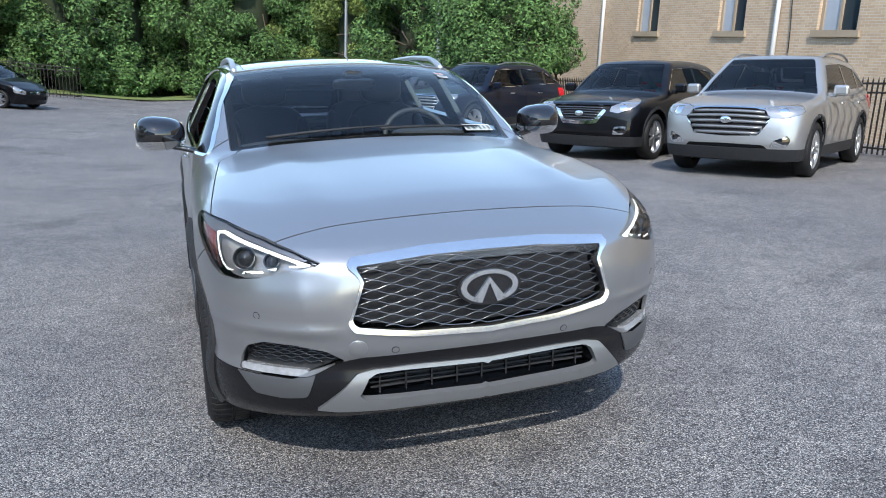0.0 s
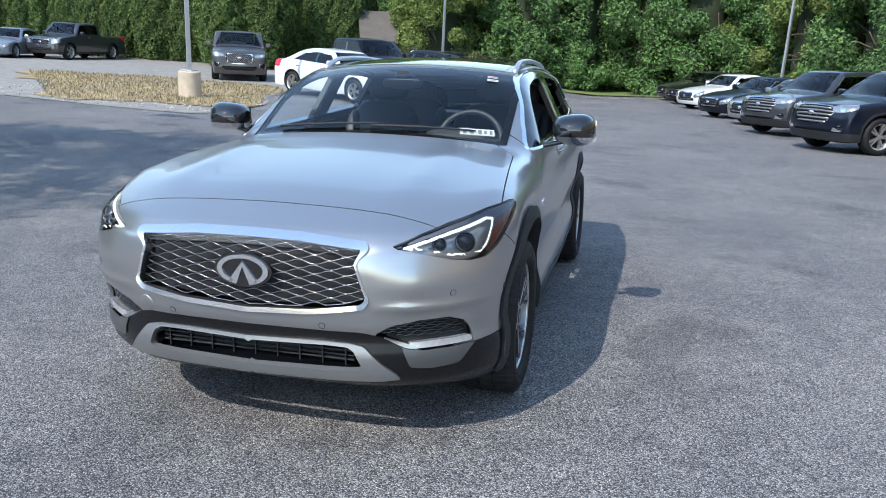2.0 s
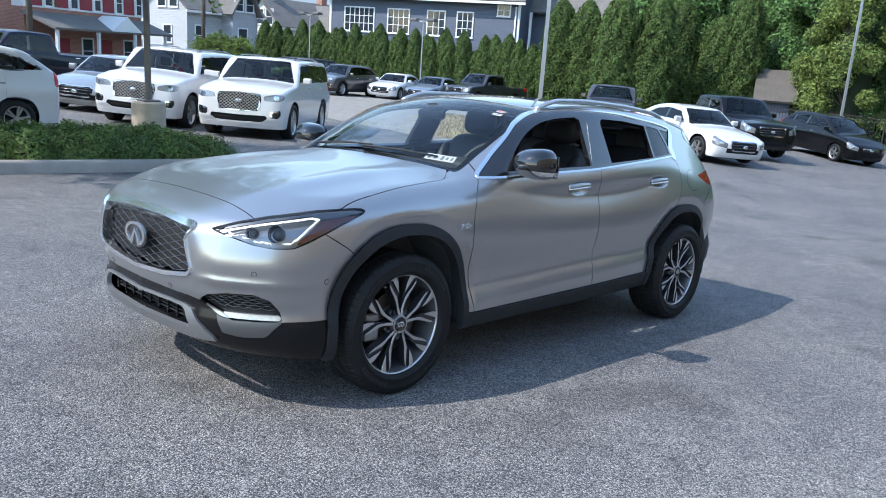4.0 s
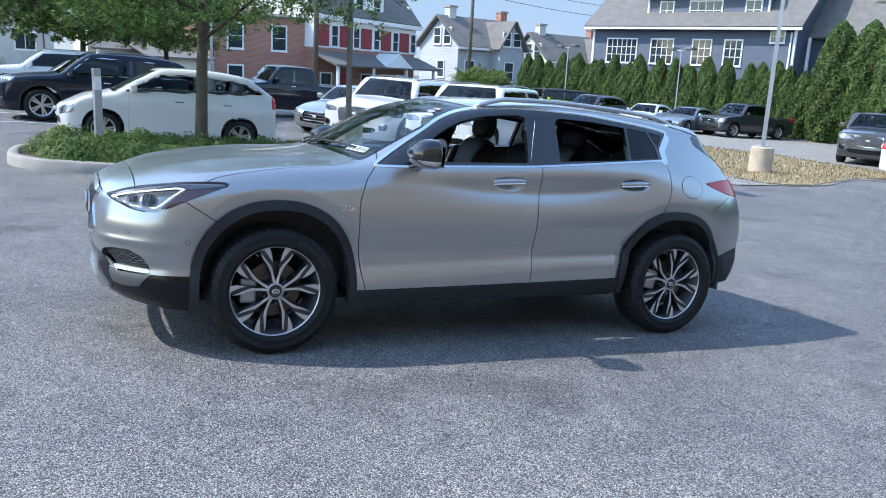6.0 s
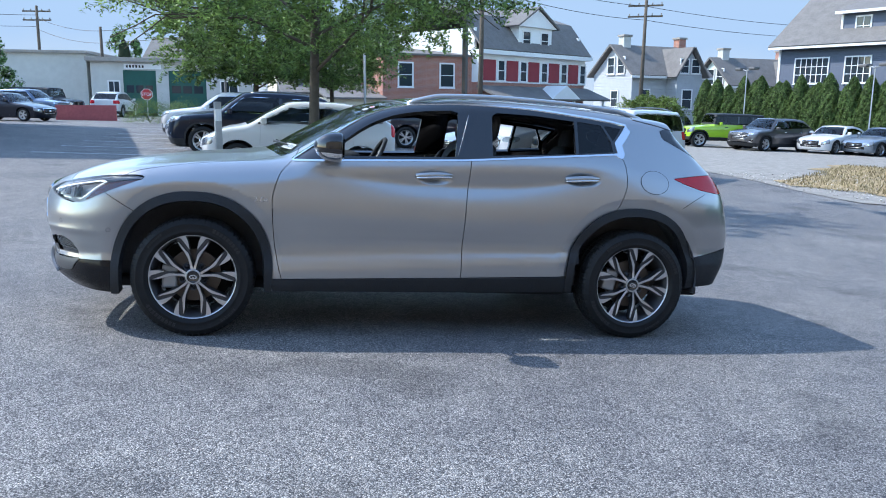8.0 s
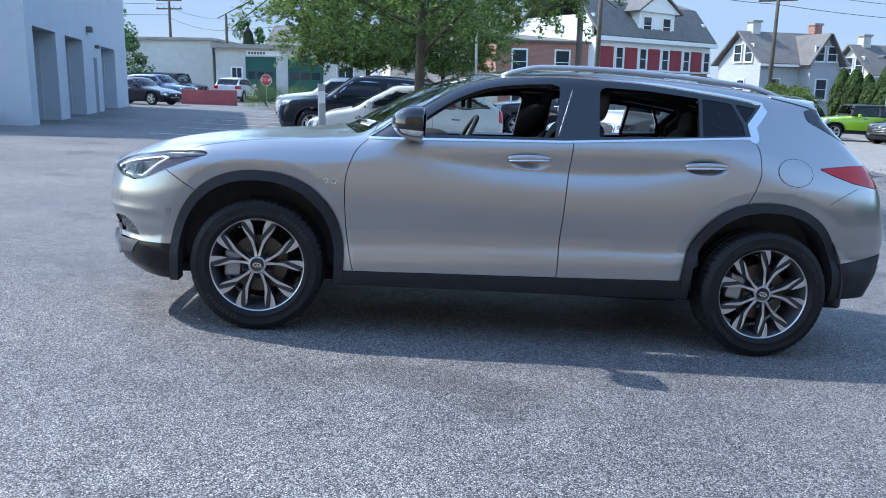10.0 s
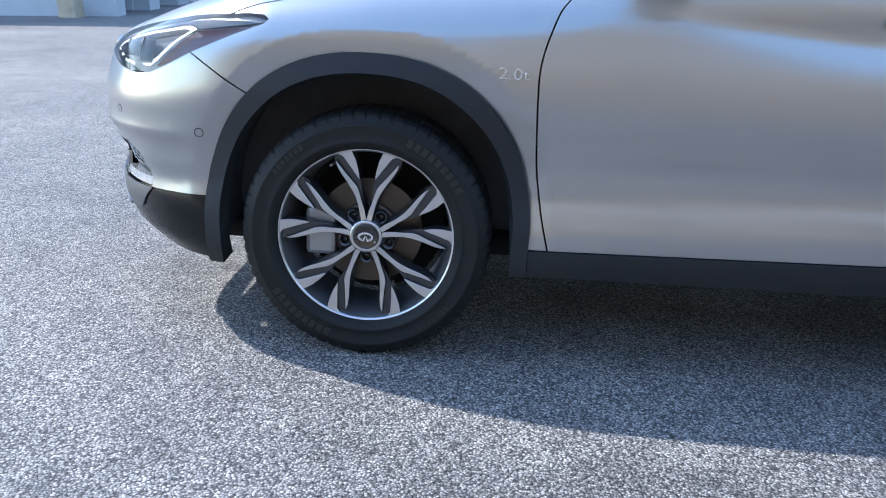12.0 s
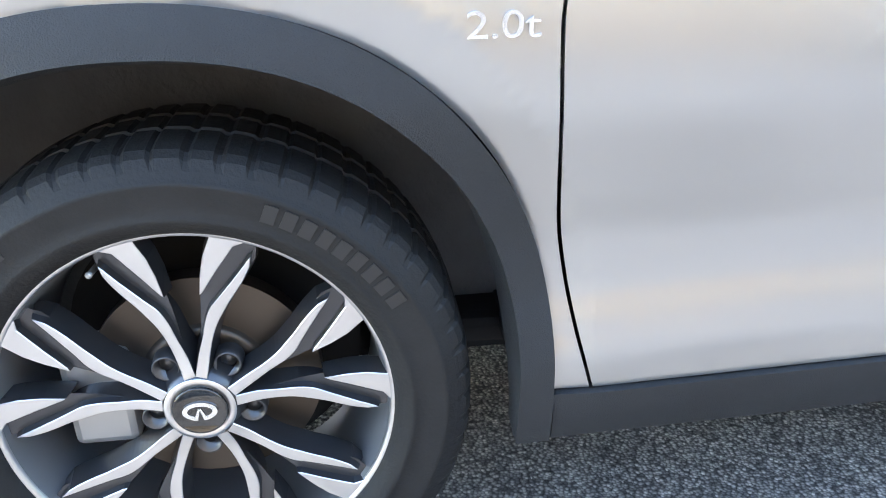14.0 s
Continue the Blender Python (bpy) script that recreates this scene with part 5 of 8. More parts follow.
def decal(name, x, y, z, wide, tall, material, parent, lift=0.002, label="", field=hero_field, roll=0.0):
    """A flat label that lies on the car's skin at a place."""
    p = settle(field, np.array([[x, y, z]], float), 0.2, 8)
    n = grad(field, p)[0]
    n = Vector(n / np.linalg.norm(n))
    m = Matrix.Translation(Vector(p[0]) + n * lift) @ n.to_track_quat("Z", "Y").to_matrix().to_4x4() @ pose(0, 0, 0, 0, 0, roll)
    w, h = wide / 2, tall / 2
    return link_mesh(name, [m @ Vector(q) for q in ((-w, -h, 0), (w, -h, 0), (w, h, 0), (-w, h, 0))], [(0, 1, 2, 3)], material, parent, label, False)


# stickers on the windscreen
def paper(name, x, y, z, wide, tall, cells):
    """A paper strip on the glass; cells are dark printed blocks (centre, width, height, ink)."""
    p, n = on_hero(x, y, z)
    ax1 = Vector((1, 0.30 if z < 1.3 else 0.12, 0))
    ax1 = (ax1 - n * ax1.dot(n)).normalized()
    ax2 = n.cross(ax1)

    def quad(cx, cy, w, h, lift):
        return [p + n * lift + ax1 * (cx + a * w / 2) + ax2 * (cy + b * h / 2) for a, b in ((-1, -1), (1, -1), (1, 1), (-1, 1))]
    st = link_mesh(name, quad(0, 0, wide, tall, 0.0015), [(0, 1, 2, 3)], STICKER, hero, "white paper sticker with dark print", False)
    for cx, cw, ch, ink in cells:
        link_mesh("print_bar", quad(cx * wide, 0, cw * wide, ch * tall, 0.0022), [(0, 1, 2, 3)], ink, st, "", False)


paper("inspection_sticker", 0.535, -0.845, 1.14, 0.175, 0.052, [(-0.36, 0.10, 0.7, STICKER_INK), (-0.16, 0.12, 0.6, STICKER_INK), (0.08, 0.10, 0.7, STICKER_INK), (0.24, 0.08, 0.5, STICKER_INK), (0.40, 0.08, 0.6, STICKER_INK)])
paper("paper_tag", 0.50, -0.33, 1.39, 0.055, 0.030, [(0, 0.8, 0.4, STICKER_RED)])
paper("paper_tag", 0.51, -0.375, 1.372, 0.06, 0.032, [(0, 0.7, 0.2, STICKER_INK)])


# ---- its cabin ----
def soft_box(c, half, power=4.0, h=0.022, lean=0.0):
    """A cushion: a rounded block, leaning back by lean degrees."""
    c, half = np.array(c, float), np.array(half, float)
    R = np.array(Euler((radians(-lean), 0, 0)).to_matrix())

    def field(P):
        q = (P - c) @ R / half
        return (np.sum(np.abs(q) ** power, 1) ** (1 / power) - 1) * half.min()
    big = np.abs(R) @ half + 0.05
    return skin(field, c - big, c + big, h)


def seat(x, y, rear=False):
    wide = 0.25
    lean = 20
    s = link_mesh("seat" if not rear else "rear_seat", *soft_box((x, y, 0.62), (wide, 0.26, 0.09)), LEATHER, hero, "black leather seat")
    link_mesh("backrest", *soft_box((x, y + 0.32, 0.90), (wide * 0.96, 0.075, 0.32), 4, 0.022, lean), LEATHER, s)
    for sx in (-1, 1):
        link_mesh("bolster", *soft_box((x + sx * wide * 0.82, y + 0.28, 0.88), (0.05, 0.09, 0.27), 3, 0.022, lean), LEATHER, s)
        v, f = sweep([(x + sx * 0.055, y + 0.42, 1.18), (x + sx * 0.055, y + 0.44, 1.27)], 0.007, 6)
        link_mesh("headrest_rod", v, f, CHROME, s)
    link_mesh("headrest", *soft_box((x, y + 0.445, 1.30 if not rear else 1.24), (0.135, 0.055, 0.095), 3.2, 0.018, 8), LEATHER, s)


for x in (0.37, -0.37):
    seat(x, 0.02)
for x in (0.40, -0.40):
    seat(x, 0.86, True)
link_mesh("dashboard", *soft_box((0, -0.62, 0.93), (0.70, 0.24, 0.14), 5, 0.03), DASH, hero, "dark dashboard")
link_mesh("instrument_hood", *soft_box((0.37, -0.50, 1.05), (0.20, 0.12, 0.055), 3, 0.02), DASH, hero)
boxes("centre_console", [((-0.12, -0.5, 0.4), (0.12, 0.35, 0.74))], DASH, hero, "", 0.03)
boxes("cabin_floor", [((-0.72, -0.75, 0.31), (0.72, 1.85, 0.42))], DASH, hero, "", 0.01)
link_mesh("parcel_shelf", *soft_box((0, 1.55, 1.02), (0.6, 0.35, 0.03), 6, 0.04), DASH, hero)
an = np.linspace(0, 2 * np.pi, 41)
sw = pose(0.37, -0.31, 1.02, 62, 0, 0)
v, f = sweep([sw @ Vector((0.185 * math.cos(a), 0.185 * math.sin(a), 0)) for a in an], 0.0155, 8)
wheel_ob = link_mesh("steering_wheel", v, f, LEATHER, hero, "black steering wheel")
bm = bmesh.new()
put_box(bm, (-0.06, -0.05, -0.02), (0.06, 0.05, 0.02), 0.015, sw)
for a in (0, math.pi, -math.pi / 2):
    put_box(bm, (0.03, -0.018, -0.006), (0.18, 0.018, 0.006), 0.004, sw @ pose(0, 0, 0, 0, 0, math.degrees(a)))
part("steering_boss", bm, DASH, wheel_ob)
link_mesh("rear_view_mirror", *soft_box((0, -0.40, 1.335), (0.115, 0.018, 0.032), 4, 0.012), GLOSS_BLACK, hero, "dark rear view mirror")
link_mesh("sensor_housing", *soft_box((0, -0.37, 1.375), (0.055, 0.05, 0.022), 3, 0.014, 20), MATT_BLACK, hero)


# ---- cars parked round the lot ----
def paint(name, c, metal=0.0, rough=0.3, coat=1.0):
    return mat(name, c, rough, metal, vary=0.03, scale=3, coat=coat, spec=0.2)


WHITE_PAINT = paint("white_car_paint", (0.62, 0.62, 0.62))
PEARL_PAINT = paint("pearl_white_paint", (0.60, 0.60, 0.59))
BLACK_PAINT = paint("black_car_paint", (0.003, 0.003, 0.004), coat=0.5)
NAVY_PAINT = paint("navy_car_paint", (0.005, 0.008, 0.018), 0.2, 0.3, 0.55)
GREY_PAINT = paint("grey_metallic_paint", (0.055, 0.058, 0.064), 0.6)
BROWN_GREY_PAINT = paint("grey_brown_metallic_paint", (0.09, 0.083, 0.083), 0.6)
STEEL_PAINT = paint("steel_blue_metallic_paint", (0.22, 0.26, 0.31), 0.6)
SILVER_PAINT = paint("silver_car_paint", (0.36, 0.365, 0.365), 0.7, 0.35)
GREEN_PAINT = paint("lime_green_paint", (0.33, 0.52, 0.03))
MAROON_PAINT = paint("maroon_car_paint", (0.10, 0.015, 0.02), 0.3)
BLUE_PAINT = paint("blue_metallic_paint", (0.05, 0.085, 0.15), 0.5)
LAMP_SILVER = mat("clear_lamp_housing", (0.30, 0.305, 0.315), 0.2, 0.6, vary=0.1, coat=1.0)
CAR_GLASS = glass("dark_car_glass", (0.45, 0.5, 0.52), 0.30)
CLEAR_GLASS = glass("clear_car_glass", (0.75, 0.82, 0.82), 0.75)

# length, width, height, wheelbase, wheel radius, front overhang, bonnet height, cowl (share of length), roof start, roof end, tail top, tail height, belt, clearance
SPECS = {
    "suv": (4.80, 1.92, 1.71, 2.85, 0.375, 0.95, 1.10, 0.25, 0.425, 0.82, 0.975, 1.18, 1.10, 0.25),
    "crossover": (4.85, 1.92, 1.68, 2.83, 0.38, 0.95, 1.07, 0.25, 0.425, 0.80, 0.975, 1.20, 1.10, 0.24),
    "big_suv": (5.30, 2.03, 1.86, 3.08, 0.41, 1.00, 1.26, 0.245, 0.37, 0.90, 0.985, 1.35, 1.27, 0.28),
    "sedan": (4.70, 1.82, 1.45, 2.75, 0.335, 0.92, 0.92, 0.30, 0.46, 0.70, 0.885, 1.06, 0.97, 0.20),
    "hatch": (4.10, 1.70, 1.53, 2.50, 0.305, 0.80, 0.95, 0.215, 0.46, 0.83, 0.975, 1.12, 1.00, 0.20),
    "pickup": (5.50, 1.95, 1.83, 3.30, 0.39, 0.93, 1.20, 0.235, 0.345, 0.555, 0.60, 1.26, 1.22, 0.30),
    "jeep": (4.40, 1.90, 1.85, 2.80, 0.42, 0.65, 1.20, 0.30, 0.345, 0.96, 0.99, 1.30, 1.22, 0.40),
}
# front faces: half outline of the grille from its top middle down, lamp outline along the nose, fog pocket, lower opening
FACES = {
    "suv": dict(grille=[(0.0, 0.955), (0.48, 0.935), (0.585, 0.83), (0.43, 0.585), (0.0, 0.565)], frame=0.022, bars=5, thick=0.022, metal=SATIN,
                lamp=[(0.63, 0.815), (0.60, 0.925), (0.82, 0.965), (1.30, 0.985), (1.27, 0.885), (0.9, 0.815)],
                fog=[(0.66, 0.44), (0.70, 0.52), (0.95, 0.60), (0.98, 0.52), (0.92, 0.44)], low=[(0.0, 0.47), (0.50, 0.46), (0.62, 0.34), (0.0, 0.30)]),
    "crossover": dict(grille=[(0.0, 0.90), (0.52, 0.90), (0.30, 0.60), (0.0, 0.59)], frame=0.06, bars=7, thick=0.008, metal=GRILLE_METAL,
                      lamp=[(0.60, 0.80), (0.64, 0.88), (0.90, 0.945), (1.42, 1.02), (1.40, 0.98), (1.05, 0.85), (0.75, 0.775)],
                      fog=[(0.66, 0.44), (0.68, 0.56), (0.92, 0.58), (0.96, 0.50), (0.88, 0.44)], low=[(0.0, 0.45), (0.46, 0.45), (0.58, 0.34), (0.0, 0.31)]),
    "big_suv": dict(grille=[(0.0, 1.05), (0.46, 1.03), (0.50, 0.90), (0.44, 0.66), (0.0, 0.64)], frame=0.035, bars=12, thick=0.0065, metal=SATIN,
                    lamp=[(0.60, 0.90), (0.62, 0.98), (0.85, 1.03), (1.22, 1.03), (1.20, 0.94), (0.95, 0.88)],
                    fog=[(0.74, 0.52), (0.76, 0.66), (1.05, 0.70), (1.06, 0.58), (0.98, 0.52)], low=[(0.0, 0.56), (0.60, 0.57), (0.66, 0.52), (0.52, 0.42), (0.0, 0.41)]),
}
CAR_CACHE = {}


def car_shape(kind):
    """All skins of one kind of car, in its own axes: the nose points to -y."""
    if kind in CAR_CACHE:
        return CAR_CACHE[kind]
    L, W, H, wb, wr, fo, bon, cowl, r0, r1, tt, th, belt, clr = SPECS[kind]
    y0 = -L / 2
    at = lambda s: y0 + s * L
    fy, ry = y0 + fo, y0 + fo + wb
    boxy = kind in ("big_suv", "jeep", "pickup")
    drop = 0.5 if kind in FACES else (1.0 if not boxy else 0.45)
    face = FACES.get(kind)
    pts = [(y0 - 0.2, bon - 0.45 * drop - 0.1), (y0 + 0.02, bon - 0.27 * drop - 0.03), (at(0.06), bon - 0.15 * drop - 0.02), (at(cowl * 0.6), bon - 0.03 * drop), (at(cowl), bon + 0.055), (at(cowl + (r0 - cowl) * 0.5), bon + 0.055 + (H - bon - 0.07) * 0.55),
           (at(r0), H - 0.03), (at((r0 + r1) / 2), H), (at(r1), H - (0.02 if boxy else 0.06))]
    pts += [(at(tt), th), (at(tt) + 0.08, th - 0.02), (y0 + L + 0.3, th - (0.05 if kind in ("pickup", "sedan") else 0.5))]
    top = curve(*pts)
    side = curve((0.1, 0.90), (clr + 0.1, 0.965), (0.55, 0.985), (0.75, 1.0), (belt - 0.1, 0.985), (belt, 0.955), (belt + 0.4, 0.94))
    nose = curve((0.1, 0.16), (clr + 0.14, 0.03), (0.5, 0.0), (0.68, 0.01), (bon - 0.2, 0.06), (bon, 0.2))
    tum = 0.20 if boxy else 0.42

    def field(P):
        ax, y, z = np.abs(P[:, 0]), P[:, 1], P[:, 2]
        ends = np.clip((np.abs(y) - L * 0.33) / (L * 0.17), 0, 1.3) ** 2
        sd = ax - smin(W / 2 * side(z) - 0.07 * ends, W / 2 * 0.955 - tum * (z - belt) - 0.05 * np.clip(y / L * 2, 0, 1), 0.04)
        tp = (z - (top(y - 0.10 * ax ** 2 * np.clip((y - at(cowl) + 0.3) / 0.4, 0, 1)) - 0.07 * ax ** 2)) * 0.9
        fr = (y0 + nose(z) + (0.10 if boxy else 0.20) * ax ** 2 / (W / 2) ** 2 + 0.20 * np.clip(ax / (W / 2) - 0.7, 0, 1) ** 2 * 4) - y
        bk = y - (y0 + L - 0.10 * ax ** 2 / (W / 2) ** 2 - 0.06 * np.clip(z - 0.7, 0, 1))
        return smax(smax(sd, tp, 0.07 if boxy else 0.10), smax(fr, bk, 0.02), 0.08)
    V, F = skin(field, (-W / 2 - 0.1, y0 - 0.12, 0.08), (W / 2 + 0.1, y0 + L + 0.12, H + 0.1), 0.05)
    ax = lambda v: np.abs(v[:, 0])
    out = []

    def take(name, val, key, lip=0.012, lift=0.0, split=True, label="", gap=0.0):
        nonlocal V, F
        v = val(V)
        w, g = trim(V, F, v)
        V, F = trim(V, F, -v - gap)
        for sgn in ((1, -1) if split else (0,)):
            a, b = (w, g) if sgn == 0 else trim(w, g, sgn * w[:, 0])
            if b:
                out.append((name, a, b, key, lip, lift, label))
    V, F = trim(V, F, V[:, 2] - clr)
    ra = wr + 0.06
    for cy in (fy, ry):
        hole = lambda v: np.where(ax(v) > W * 0.3, arch(v[:, 1], v[:, 2], cy, ra, ra, wr), 0.3)
        if kind in ("suv", "crossover", "jeep"):
            take("arch_cladding", lambda v: np.minimum(0.05 - hole(v), hole(v)), "black", 0.03, 0.012)
        V, F = trim(V, F, hole(V))
    low = clr + (0.16 if kind in ("suv", "crossover", "jeep") else 0.10)
    take("lower_cladding", lambda v: low - v[:, 2] + 0.0 * v[:, 1], "black" if kind in ("suv", "crossover", "jeep", "pickup") else "paint", 0.02, 0.006, False)
    # glass
    a_top = at(r0) - 0.02
    dl_rear = at(tt) - 0.22 if kind not in ("sedan", "pickup") else (at(r1) + (0.42 if kind == "sedan" else 0.04))
    roofz = lambda y: float(top(y)) - 0.15
    ring = [(at(cowl) + 0.30, belt + 0.02), (a_top - 0.05, roofz(a_top)), (at((r0 + r1) / 2), roofz(at((r0 + r1) / 2)) + 0.01)]
    ring += [(at(r1) - 0.05, roofz(at(r1) - 0.05)), (dl_rear, belt + (0.14 if kind in ("suv", "crossover", "hatch") else 0.07))]
    if boxy:
        ring[-1] = (dl_rear + 0.02, belt + 0.04)
        ring[-2] = (dl_rear - 0.03, roofz(dl_rear - 0.2))
    mid = at((r0 + r1) / 2) - 0.08
    posts = [mid] if kind in ("sedan", "pickup") else [mid, mid + (dl_rear - mid) * 0.62]
    dlo = lambda v: np.where((ax(v) > W * 0.25) & (v[:, 2] > belt - 0.1), poly_dist(v[:, 1], v[:, 2], ring), 0.4)
    take("chrome_line", lambda v: np.minimum(0.022 - dlo(v), dlo(v)), "chrome" if kind in ("suv", "crossover", "sedan", "big_suv") else "black", 0.0, 0.004)
    for p in posts:
        take("window_post", lambda v: np.minimum(-dlo(v), 0.045 - np.abs(v[:, 1] - p)), "gloss", 0, -0.002)
    take("side_window", lambda v: -dlo(v), "glass", 0.0, -0.006)
    scr = lambda v: np.where((v[:, 2] > bon) & (v[:, 1] < at(r0) + 0.1), np.minimum(np.minimum(v[:, 1] - 0.1 * v[:, 0] ** 2 - at(cowl) - 0.04, (H - 0.09) - v[:, 2]), W / 2 * 0.86 - 0.45 * (v[:, 2] - belt) - ax(v)), -0.3)
    take("windscreen", scr, "clear", 0.0, -0.004, False, "windscreen reflecting the sky")
    if kind != "pickup":
        back = lambda v: np.where((v[:, 2] > belt) & (v[:, 1] > at(r1) - 0.05), np.minimum(np.minimum(v[:, 2] - belt - 0.06, H - 0.16 - v[:, 2]), W / 2 * 0.72 - ax(v)), -0.3)
        take("rear_window", back, "glass", 0.0, -0.004, False)
    # lamps and grille
    lz = bon - (0.33 if not boxy else 0.30)
    lh = 0.085 if kind in ("sedan", "hatch") else 0.10
    s_of = lambda v: ax(v) + (v[:, 1] - y0)
    front = lambda v: v[:, 1] < y0 + 0.75
    lamp = lambda v: np.where(front(v), np.minimum(np.minimum(lh * (0.75 + 0.5 * np.clip((s_of(v) - W * 0.335) / (W * 0.3), 0, 1)) - np.abs(v[:, 2] - lz - 0.22 * (s_of(v) - W * 0.5)), s_of(v) - W * 0.335), W * 0.66 - s_of(v)), -0.3)
    if face:
        lamp = lambda v: np.where(front(v), -poly_dist(s_of(v), v[:, 2], face["lamp"]), -0.3)
    take("headlamp_lens", lambda v: np.minimum(lamp(v) - 0.022, 0.075 - np.abs(s_of(v) - W * 0.46)), "lamp", 0.0, -0.006, True, "bright reflector")
    take("headlamp", lamp, "housing", 0.02, 0.001, True, "clear headlamp", 0.004)
    gz0, gz1, gw = (lz - 0.21, lz + 0.08, 0.235) if kind != "big_suv" else (lz - 0.26, lz + 0.08, 0.25)
    if kind == "hatch":
        gz0, gz1, gw = lz - 0.10, lz + 0.0, 0.22
    gd = lambda v: np.where(front(v), np.minimum(np.minimum(v[:, 2] - gz0 - 0.10 * np.clip(ax(v) - gw * W * 0.55, 0, 1), gz1 - v[:, 2]), gw * W * 0.88 + 0.45 * np.minimum(v[:, 2] - gz0, 0.17) - 0.25 * np.clip(v[:, 2] - gz0 - 0.2, 0, 1) - ax(v)), -0.3)
    if face:
        half = face["grille"]
        whole = half + [(-a, b) for a, b in half[::-1] if a > 0]
        gd = lambda v: np.where(front(v), -poly_dist(v[:, 0], v[:, 2], whole), -0.3)
        gz0, gz1, gw = half[-1][1], half[0][1], max(a for a, b in half) / W
    frame_w = face["frame"] if face else 0.028
    take("grille_frame", lambda v: np.minimum(gd(v), (frame_w if kind != "crossover" else frame_w * np.clip((0.86 - v[:, 2]) / 0.03, 0.1, 1)) - gd(v)), "chrome", 0.03, 0.008, False, "chrome grille surround")
    take("grille", gd, "recess", 0.0, -0.03, False, "dark grille")
    if face:
        take("fog_lamp_trim", lambda v: np.where(front(v), np.minimum(0.016 - np.abs(poly_dist(s_of(v), v[:, 2], face["fog"]) + 0.016), 1.0), -0.3), "chrome", 0.01, 0.004, True, "chrome fog lamp trim")
        take("fog_lamp", lambda v: np.where(front(v), -poly_dist(s_of(v), v[:, 2], face["fog"]), -0.3), "gloss", 0.0, -0.02, True, "dark fog lamp pocket")
        lw = face["low"] + [(-a, b) for a, b in face["low"][::-1] if a > 0]
        take("lower_grille", lambda v: np.where(front(v), -poly_dist(v[:, 0], v[:, 2], lw), -0.3), "recess", 0.0, -0.03, False, "black lower intake")
        take("lower_strip", lambda v: np.where(front(v), np.minimum(0.012 - np.abs(v[:, 2] - face["low"][-1][1] + 0.022), 0.55 - ax(v)), -0.3), "chrome" if kind != "big_suv" else "paint", 0.01, 0.006, False, "bright skid strip")
    else:
        take("lower_grille", lambda v: np.where(front(v), np.minimum(0.065 - np.abs(v[:, 2] - clr - 0.20), W * 0.30 - ax(v)), -0.3), "recess", 0.0, -0.02, False)
    rear_l = lambda v: np.where(v[:, 1] > y0 + L - 0.55, np.minimum(np.minimum((0.11 if kind != "hatch" else 0.19) - np.abs(v[:, 2] - th + 0.18 - (0.0 if kind != "hatch" else 0.12)), ax(v) - W * 0.31), v[:, 1] - (y0 + L - (0.42 if kind != "hatch" else 0.17))), -0.3)
    take("tail_lamp", rear_l, "red", 0.01, 0.002, True, "red tail lamp", 0.003)
    if kind == "jeep":
        take("hard_top", lambda v: v[:, 2] - belt - 0.03, "black", 0.012, 0.004, False, "black hard top", 0.004)
    # doors
    d0, d1, d2 = fy + wr + 0.13, mid + 0.02, ry - wr * 0.55
    if kind == "pickup":
        d2 = at(r1) - 0.02
    for lo, hi, nm in ((d0, d1, "front_door"), (d1, d2, "rear_door")):
        take(nm, lambda v: np.where((v[:, 2] < belt + 0.05) & (ax(v) > W * 0.3), np.minimum(v[:, 1] - lo - 0.003, hi - 0.003 - v[:, 1]), -0.3), "paint", 0.012, 0.0, True, "", 0.003)
    take("bonnet", lambda v: np.where(v[:, 2] > bon - 0.16, np.minimum(np.minimum(at(cowl) - 0.02 - v[:, 1], v[:, 1] - y0 - 0.13), W * 0.41 - ax(v)), -0.3), "paint", 0.012, 0.0, False, "", 0.004)
    take("bumper", lambda v: np.where(v[:, 2] < lz + 0.2, y0 + 0.62 - v[:, 1], -0.3), "paint", 0.012, 0.0, False, "", 0.003)
    out.append(("body_shell", V, F, "paint", 0.012, 0.0, ""))
    CAR_CACHE[kind] = (out, field, (L, W, H, fy, ry, wr, belt, bon, lz, gz0, gz1, gw, at(cowl), at(r0), at(r1), clr, y0, top))
    return CAR_CACHE[kind]


